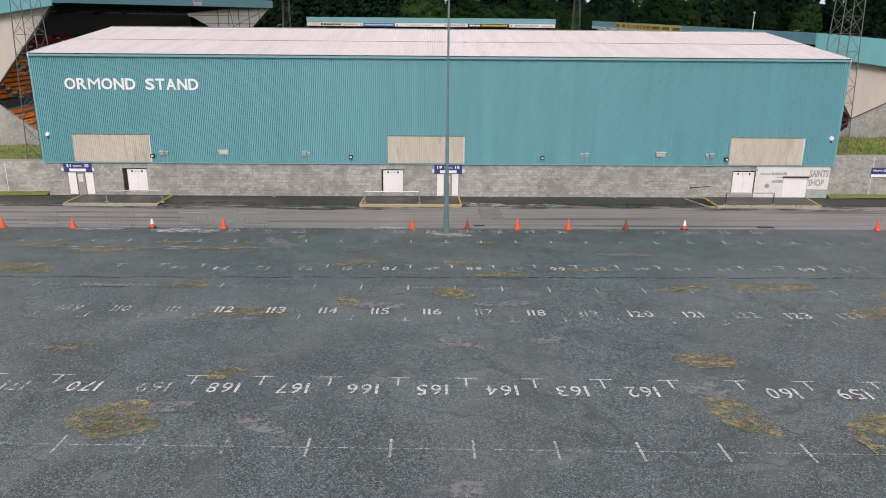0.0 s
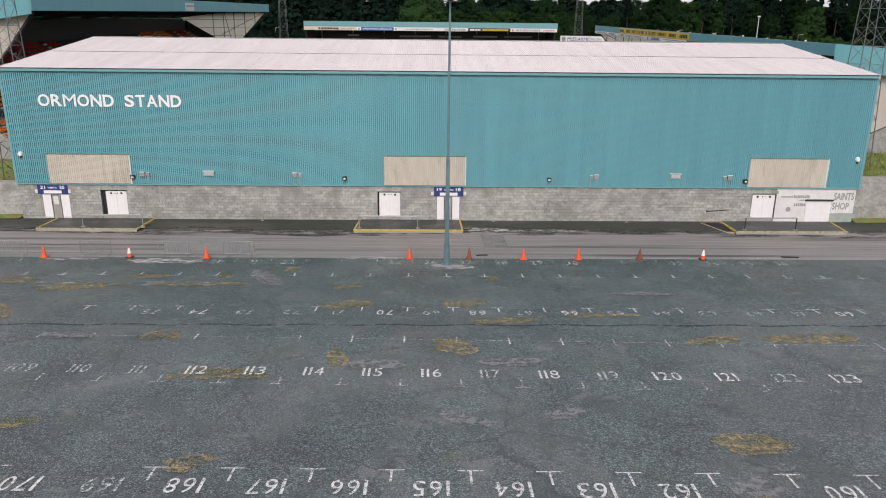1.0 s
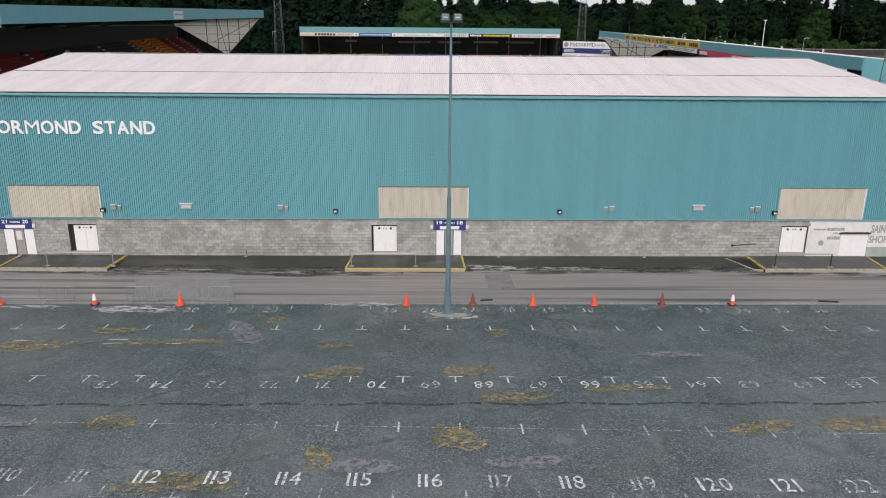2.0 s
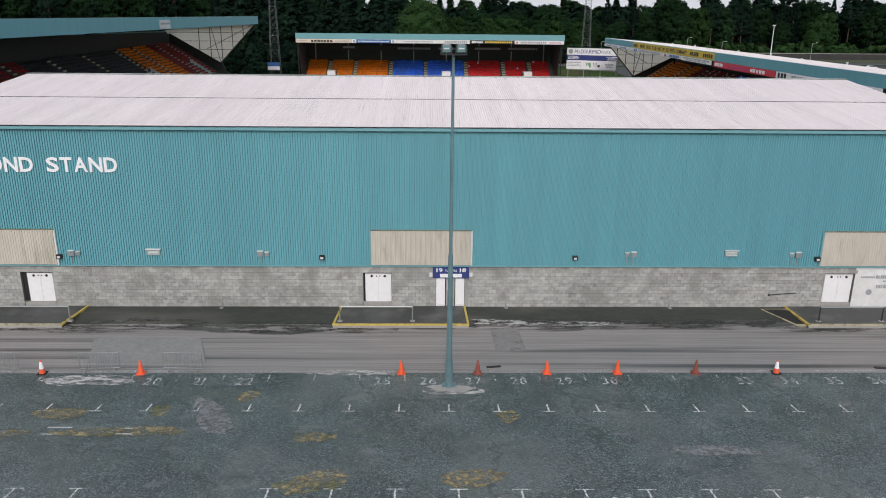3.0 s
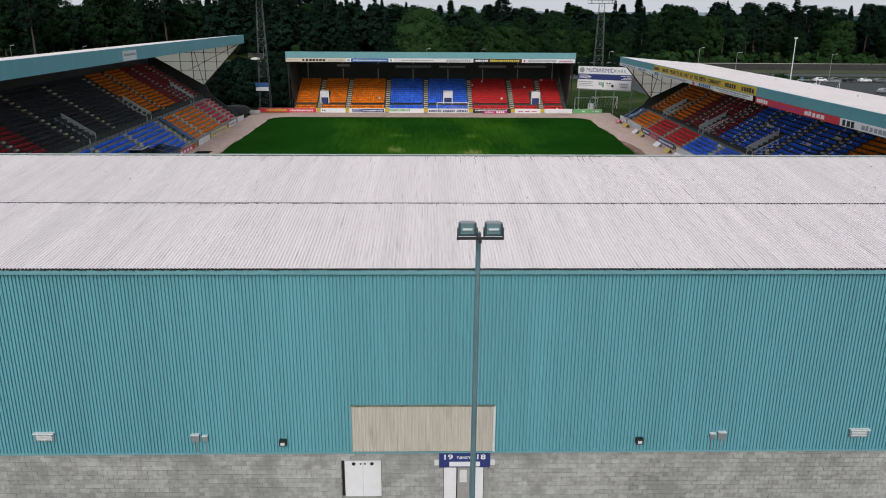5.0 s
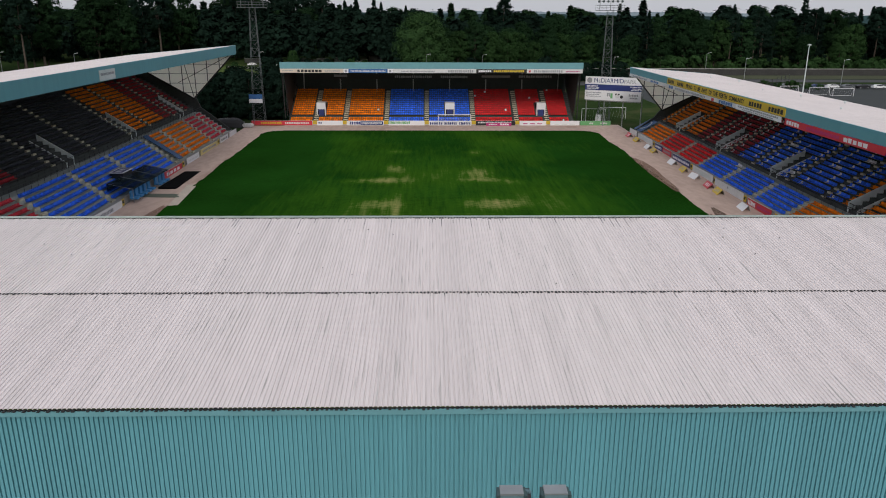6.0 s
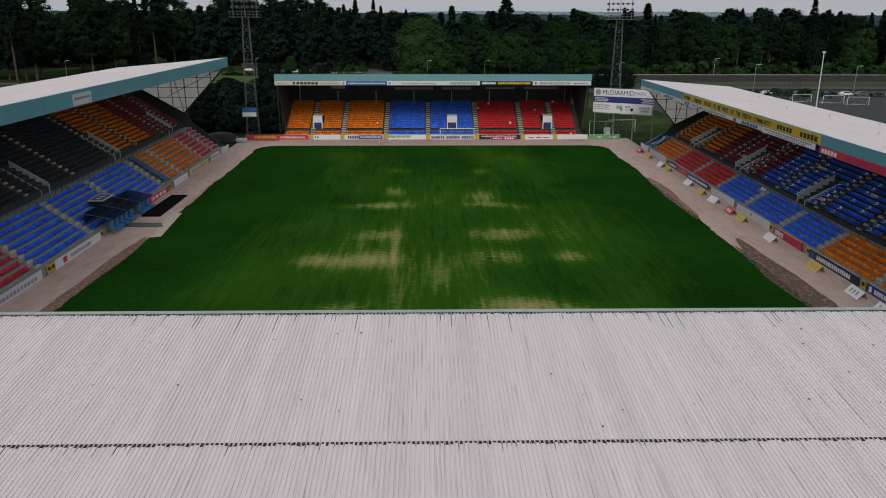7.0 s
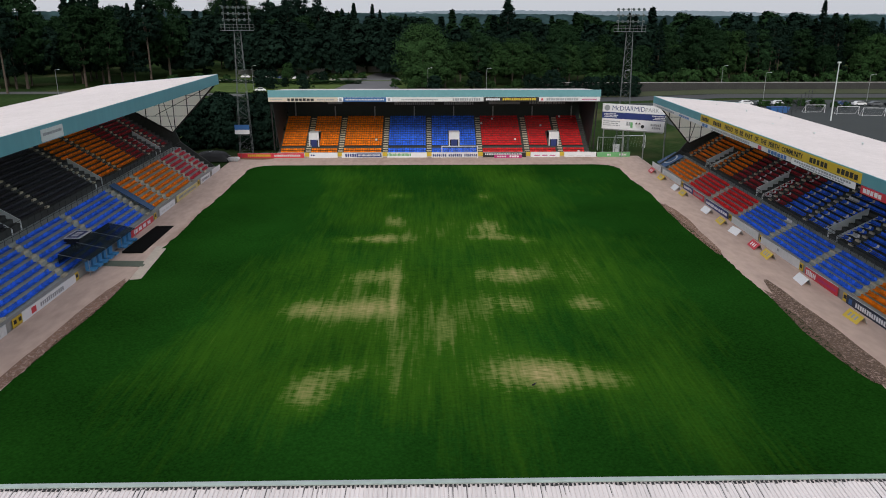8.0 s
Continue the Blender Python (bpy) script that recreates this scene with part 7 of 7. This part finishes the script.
def woods(name, y0, depth, count, scale, m, kinds, seed, label):
    """Woods behind the edge, where single trees cannot be told apart."""
    r = random.Random(seed)
    v, f, n = [], [], 0
    for i in range(count):
        me = KINDS[r.choice(kinds)][3][0]
        co = np.empty(len(me.vertices) * 3)
        me.vertices.foreach_get("co", co)
        co = co.reshape(-1, 3, 3)[:: 8]
        mid = co.mean(1, keepdims=True)
        co = mid + (co - mid) * 3.2
        s = scale * r.uniform(0.8, 1.2)
        x, y = r.uniform(-420, 420), y0 + r.uniform(0, depth)
        v.append((co.reshape(-1, 3) * s * np.array([1.15, 1.15, 1]) + np.array([x, y, ground_z(x, y)])))
        q = len(co)
        f += (n + np.arange(3 * q).reshape(-1, 3)).tolist()
        n += 3 * q
    me = bpy.data.meshes.new(name)
    me.from_pydata(np.concatenate(v).tolist(), [], f)
    me.materials.append(m)
    tagged(new(name, me), label, "woods", "", "stuff")


woods("far_woods", 402, 60, 320, 1.02, LEAF_C, (0, 1, 0, 1, 3), 5, "dense dark mixed woods behind the first trees")
woods("far_woods", 475, 160, 300, 1.06, LEAF_A, (0, 1, 2, 0, 1, 3), 6, "dense green woods further behind")


def hills(name, y, lo, hi, seed, m, label):
    r = random.Random(seed)
    ph = [r.uniform(0, 6.28) for _ in range(7)]
    xs = np.linspace(-2600, 2600, 700)
    b = Build()
    top = [lo + (hi - lo) * (0.5 + 0.5 * sum(math.sin(x / 2600 * (2 + 2.3 * k) + ph[k]) / (1.3 + k) for k in range(7)) / 1.6) + r.uniform(-1.2, 1.2) * (hi - lo) * 0.05 for x in xs]
    v = [(x, y, -30) for x in xs] + [(x, y + 60, t) for x, t in zip(xs, top)] + [(x, y + 500, -30) for x in xs]
    n = len(xs)
    f = [(k * n + i, k * n + i + 1, (k + 1) * n + i + 1, (k + 1) * n + i) for k in range(2) for i in range(n - 1)]
    return solid(name, b.add(v, f), m, label, "hills", kind="structure")


hills("backdrop_hills", 1900, 34, 56, 3, HILL, "wooded distant hills with blue haze put into their colour")
hills("backdrop_hills", 3600, 54, 86, 8, HILL_FAR, "hills on the horizon, pale blue haze put into their colour")

# park with paths, hedge and low building
solid("park_lawn", Build().grid(steps_of((-120, -10, 10)), steps_of((352, 462, 10)), lambda x, y: ground_z(x, y) + 0.04), mat("lawn", (0.085, 0.125, 0.04), 1.0, 0, 0.45, 0.3, 0.05, spec=0.0), "sunlit lawns of the park", "lawn", kind="structure")
for pts in (((-40, 356), (-12, 356), (-18, 398), (-34, 398)), ((-34, 404), (-14, 404), (-20, 440), (-28, 440))):
    solid("park_road", Build().slab([(x, y, ground_z(x, y) + 0.3) for x, y in pts], 0.3), mat("park_asphalt", (0.13, 0.13, 0.14), 0.9, 0, 0.1, 1, 0.1), "grey tarred lane into the park", "road", kind="structure")
for x0, x1, y in ((-92, -72, 392), (-70, -48, 412), (-46, -32, 405)):
    solid("park_path", Build().slab([(x0, y, ground_z(x0, y) + 0.3), (x1, y, ground_z(x1, y) + 0.3), (x1, y + 7, ground_z(x1, y + 7) + 0.35), (x0, y + 7, ground_z(x0, y + 7) + 0.35)], 0.3), mat("path_gravel", (0.42, 0.40, 0.36), 0.95, 0, 0.2, 1, 0.1), "pale gravel path in the park", "path", kind="structure")
solid("road", Build().grid(steps_of((-240, -20, 16)), [338, 346], lambda x, y: ground_z(x, y) + 0.08), mat("lane_asphalt", (0.09, 0.09, 0.095), 0.9, 0, 0.1, 1, 0.1), "grey lane behind the stadium", "road", kind="structure")
for x0, x1, y, h in ((-70, -52, 436, 2.4), (-50, -33, 444, 3.0), (-92, -76, 428, 2.0)):
    g = solid("garden_wall", Build().box(x0, x1, y, y + 0.6, ground_z(x0, y) - 0.5, ground_z(x0, y) + h), CONC, "pale stone garden wall in the park", "wall", "garden walls", "structure")
    part("coping", Build().box(x0 - 0.1, x1 + 0.1, y - 0.1, y + 0.7, ground_z(x0, y) + h, ground_z(x0, y) + h + 0.15), CONC_PALE, g)
house = thing("low_building", "low stone walled building beyond the park", "building")
hz = ground_z(-30, 450)
part("wall", Build().box(-44, -22, 450, 458, hz - 1, hz + 4.2), CONC, house)
part("roof", Build().slab([(-44.6, 449.4, hz + 4.2), (-21.4, 449.4, hz + 4.2), (-21.4, 454, hz + 6), (-44.6, 454, hz + 6)], 0.2).slab([(-44.6, 454, hz + 6), (-21.4, 454, hz + 6), (-21.4, 458.6, hz + 4.2), (-44.6, 458.6, hz + 4.2)], 0.2), CONC, house)
for x in (-40, -34, -28):
    part("window", Build().box(x, x + 1.6, 449.9, 449.98, hz + 1.4, hz + 2.8), CAR_GLASS, house)
hedge = Build()
rr = random.Random(3)
for i in range(1500):
    x, y = rr.uniform(-90, -30), 386 + rr.uniform(-1.5, 1.5)
    s = rr.uniform(0.3, 0.6)
    z = ground_z(x, y) + rr.uniform(0.2, 1.5)
    hedge.add([(x - s, y, z), (x, y - s, z + 0.2), (x + s, y, z), (x, y + s, z + 0.3)], [(0, 1, 2, 3)])
solid("park_hedge", hedge, LEAF_A, "dark clipped hedge along the park", "hedge", kind="stuff")

# training ground, retaining wall and road lamps east of the ground
gz_e = lambda x, y: ground_z(x, y) + 0.05
solid("training_yard", Build().grid(steps_of((64, 190, 10)), steps_of((225, 316, 8)), gz_e), mat("grey_allweather", (0.028, 0.034, 0.034), 0.95, 0, 0.15, 1, 0.08), "grey all-weather training ground", "yard", kind="structure")
solid("road", Build().grid(steps_of((50, 320, 16)), [322, 334], lambda x, y: gz_e(x, y) + 0.02), mat("far_road", (0.05, 0.052, 0.055), 0.9, 0, 0.1, 1, 0.1), "grey road behind the training ground", "road", kind="structure")
solid("road_verge", Build().grid(steps_of((50, 320, 16)), [334.5, 342], lambda x, y: gz_e(x, y) + 0.05 + (y - 334) * 0.1), mat("dry_verge", (0.045, 0.055, 0.022), 1, 0, 0.3, 1, 0.1), "dry brownish grass verge by the road", "verge", kind="structure")
rw = solid("retaining_wall", Build().box(40, 330, 343, 343.6, -1, ground_z(150, 343) + 3.2), STONE, "long grey stone wall behind the road", "wall", kind="structure")
part("coping", Build().box(40, 330, 342.9, 343.7, ground_z(150, 343) + 3.2, ground_z(150, 343) + 3.4), CONC, rw)
for x, y, h in ((106.9, 345, 9), (112, 320, 8.5), (143.0, 312, 8.5), (72, 350, 8), (20, 350, 9), (-2, 352, 9), (-70, 362, 9), (-130, 330, 9), (-160, 336, 9), (60, 240, 0)):
    if not h:
        continue
    t = thing("street_lamp", "pale grey street lamp with a short arm", "street lamp", "street lamps", at=pose(x, y, ground_z(x, y)))
    part("pole", Build().tube((0, 0, 0), (0, 0, h), 0.10, 0.06, 6), GALV, t)
    part("arm", Build().tube((0, 0, h), (1.3, -0.3, h + 0.25), 0.06, n=5), CONC_PALE, t)
    part("lantern", Build().box(1.1, 1.7, -0.42, -0.18, h + 0.16, h + 0.32), CONC_PALE, t)
t = thing("mast", "tall pale mast beside the training ground", "mast", at=pose(107.2, 266.8, ground_z(107, 267)))
part("pole", Build().tube((0, 0, 0), (0, 0, 15.2), 0.2, 0.12, 8), CONC_PALE, t)
part("head", Build().box(-0.4, 0.4, -0.3, 0.3, 15.2, 15.6), CONC_PALE, t)
for x, y, tn in ((111, 283, 5), (118.5, 279, -4), (124, 275.5, -6)):
    small_goal(x, y, ground_z(x, y) + 0.05, tn, 6.0, 2.3)
for i in range(14):
    y = 226 + i * 6.5
    t = thing("fence_post", "tall dark mesh fence post", "post", "fence posts", at=pose(64.5 + i * 4.6, y - 4 + i * 0.4, ground_z(80, y)))
    part("post", Build().tube((0, 0, 0), (0, 0, 5.2), 0.08, n=5), STEEL_DARK, t)
wires = Build()
for k in range(8):
    wires.tube((64.5, 222, 1.2 + k * 0.65), (124.3, 311.7, 2.3 + k * 0.65), 0.03, n=3)
solid("fence_wires", wires, STEEL_DARK, "dark wires of the training ground fence", "fence", kind="stuff")


def car(x, y, turn, paint, label):
    t = thing("parked_car", label, "car", "parked cars", at=pose(x, y, ground_z(x, y) + 0.1, 0, 0, turn))
    b = Build()
    prof = [(-2.1, 0.35), (-2.1, 0.95), (-1.5, 1.0), (-0.95, 1.42), (0.75, 1.42), (1.45, 0.98), (2.0, 0.85), (2.1, 0.35)]
    n = len(prof)
    v = [(px, -0.85 + (0.12 if pz > 1.2 else 0), pz) for px, pz in prof] + [(px, 0.85 - (0.12 if pz > 1.2 else 0), pz) for px, pz in prof]
    body = part("body", b.add(v, [tuple(range(n - 1, -1, -1)), tuple(range(n, 2 * n)), *[(i, (i + 1) % n, (i + 1) % n + n, i + n) for i in range(n)]]), paint, t)
    for s in (-1, 1):
        part("side_window", Build().add([(-1.35, s * 0.86, 1.02), (1.2, s * 0.86, 1.0), (0.7, s * 0.77, 1.36), (-0.9, s * 0.77, 1.36)], [(0, 1, 2, 3)]), CAR_GLASS, body)
    for wx in (-1.3, 1.3):
        for s in (-1, 1):
            w = part("wheel", Build().tube((wx, s * 0.72, 0.32), (wx, s * 0.90, 0.32), 0.32, n=12), RUBBER, t)
            part("rim", Build().tube((wx, s * 0.9, 0.32), (wx, s * 0.91, 0.32), 0.19, n=10), GALV, w)


car(-77, 297, 20, CAR_PAINT, "white hatchback parked on the lane")
car(-66, 356, 12, CAR_PAINT, "white car parked by the park")
car(133, 262, 30, mat("silver_paint", (0.4, 0.41, 0.43), 0.3, 0.5, 0.03, 2, 0.4), "silver car parked by the training ground")
car(139, 258, 30, CAR_PAINT, "white car parked by the training ground")

tones = [CAR_PAINT, mat("grey_car_paint", (0.16, 0.17, 0.18), 0.3, 0.4, 0.03, 2, 0.4), mat("black_car_paint", (0.02, 0.02, 0.024), 0.25, 0, 0.03, 2, 0.4), mat("blue_car_paint", (0.03, 0.06, 0.15), 0.25, 0.2, 0.03, 2, 0.4)]
names = ["white car parked in a row by the road", "grey car parked in a row by the road", "black car parked in a row by the road", "dark blue car parked in a row by the road"]
for i in range(13):
    k = (0, 1, 0, 2, 1, 0, 3, 0, 1, 2, 0, 1, 0)[i]
    if i != 5:
        car(99 + i * 4.9, 303 - i * 0.5, 4 + (i * 5) % 5, tones[k], names[k])
for i in range(9):
    tree(5, 98 + i * 3.4 + rnd.uniform(-1, 1), 292 + rnd.uniform(-1.5, 1.5), rnd.uniform(0.5, 0.85), rnd.uniform(0, 360))
bx = thing("skip", "blue steel skip beside the training ground", "skip", at=pose(100.5, 284, ground_z(100, 284) + 0.05, 0, 0, 10))
part("body", Build().add([(-2.6, -1, 0), (2.6, -1, 0), (2.6, 1, 0), (-2.6, 1, 0), (-3.2, -1.1, 1.7), (3.2, -1.1, 1.7), (3.2, 1.1, 1.7), (-3.2, 1.1, 1.7)], [(3, 2, 1, 0), (0, 1, 5, 4), (1, 2, 6, 5), (2, 3, 7, 6), (3, 0, 4, 7), (4, 5, 6, 7)]), BLUE_AD, bx)
part("rim", Build().box(-3.25, 3.25, -1.16, -1.06, 1.62, 1.75).box(-3.25, 3.25, 1.06, 1.16, 1.62, 1.75), NAVY, bx)

# young trees, clipped bushes and cars along the park's edge
pr = random.Random(77)
for i in range(34):
    x, y = pr.uniform(-112, -14), pr.uniform(360, 430)
    if -42 < x < -12 and y < 440:
        x -= 34
    tree(pr.choice((5, 5, 2, 6)), x, y, pr.uniform(0.28, 0.5) if i % 3 else pr.uniform(0.6, 0.8), pr.uniform(0, 360))
for i in range(10):
    tree(pr.choice((5, 6)), -8 + i * 7.5 + pr.uniform(-2, 2), 350 + pr.uniform(-3, 6), pr.uniform(0.5, 0.9), pr.uniform(0, 360))
for i, k in enumerate((0, 1, 0, 3, 0, 1)):
    car(-84 + i * 5.4, 409 + (i % 2), 5 + i, tones[k], ["white car parked along the park path", "grey car parked along the park path", "", "dark blue car parked along the park path"][k])

# ---------------------------------------------------------------- blocks of the wall
COURSE, BL = (BLOCK_TOP - 0.0) / 12, 0.45
bmesh_v = Build().box(0.004, BL - 0.008, -0.012, 0.03, 0.004, COURSE - 0.008).mesh("block")
bmesh_v.materials.append(BLOCK)
rest = Build()
rr = random.Random(9)
count = 0
x_first, x_last = -WX + 0.02, WX - 0.12
for r in range(12):
    z = r * COURSE
    x = x_first
    first = True
    while x < x_last - 0.1:
        w = BL / 2 if first and r % 2 else BL
        first = False
        w = min(w, x_last - x)
        segs = [(x, x + w)]
        for a, c, top in OPEN:
            cut = []
            for u, v in segs:
                if z + COURSE * 0.5 > top or v <= a or u >= c:
                    cut.append((u, v))
                else:
                    if a - u > 0.05:
                        cut.append((u, a))
                    if v - c > 0.05:
                        cut.append((c, v))
            segs = cut
        for u, v in segs:
            if u > 26.55:
                continue
            proud = rr.uniform(-0.005, 0.006)
            whole = abs(v - u - BL) < 1e-4
            if whole and count < 300 and -8.5 < u < 8.0:
                ob = new("block", bmesh_v)
                ob.parent = block_wall
                ob.location = (u, WALL_Y + proud, z)
                count += 1
            else:
                rest.box(u + 0.004, v - 0.008, WALL_Y - 0.012 + proud, WALL_Y + 0.03, z + 0.004, z + COURSE - 0.008)
        x += w
part("blockwork", rest, BLOCK, block_wall, "grey concrete blocks further along the wall", "stuff")


def wall_blocks(owner, x0, x1, y, top):
    b = Build()
    r2 = random.Random(int(x0))
    for r in range(int((top + 0.2) / 0.225)):
        x = x0 + (0.22 if r % 2 else 0.0)
        while x < x1 - 0.46:
            p = r2.uniform(-0.004, 0.006)
            b.box(x + 0.004, x + 0.442, y - 0.012 + p, y + 0.03, r * 0.225 - 0.196, r * 0.225 + 0.021)
            x += 0.45
    part("blockwork", b, BLOCK, owner, "grey concrete blocks of the boundary wall", "stuff")


wall_blocks(west_wall, -52, -32.85, 72.9, 2.74)
wall_blocks(east_wall, 33.05, 52, 72.9, 3.45)
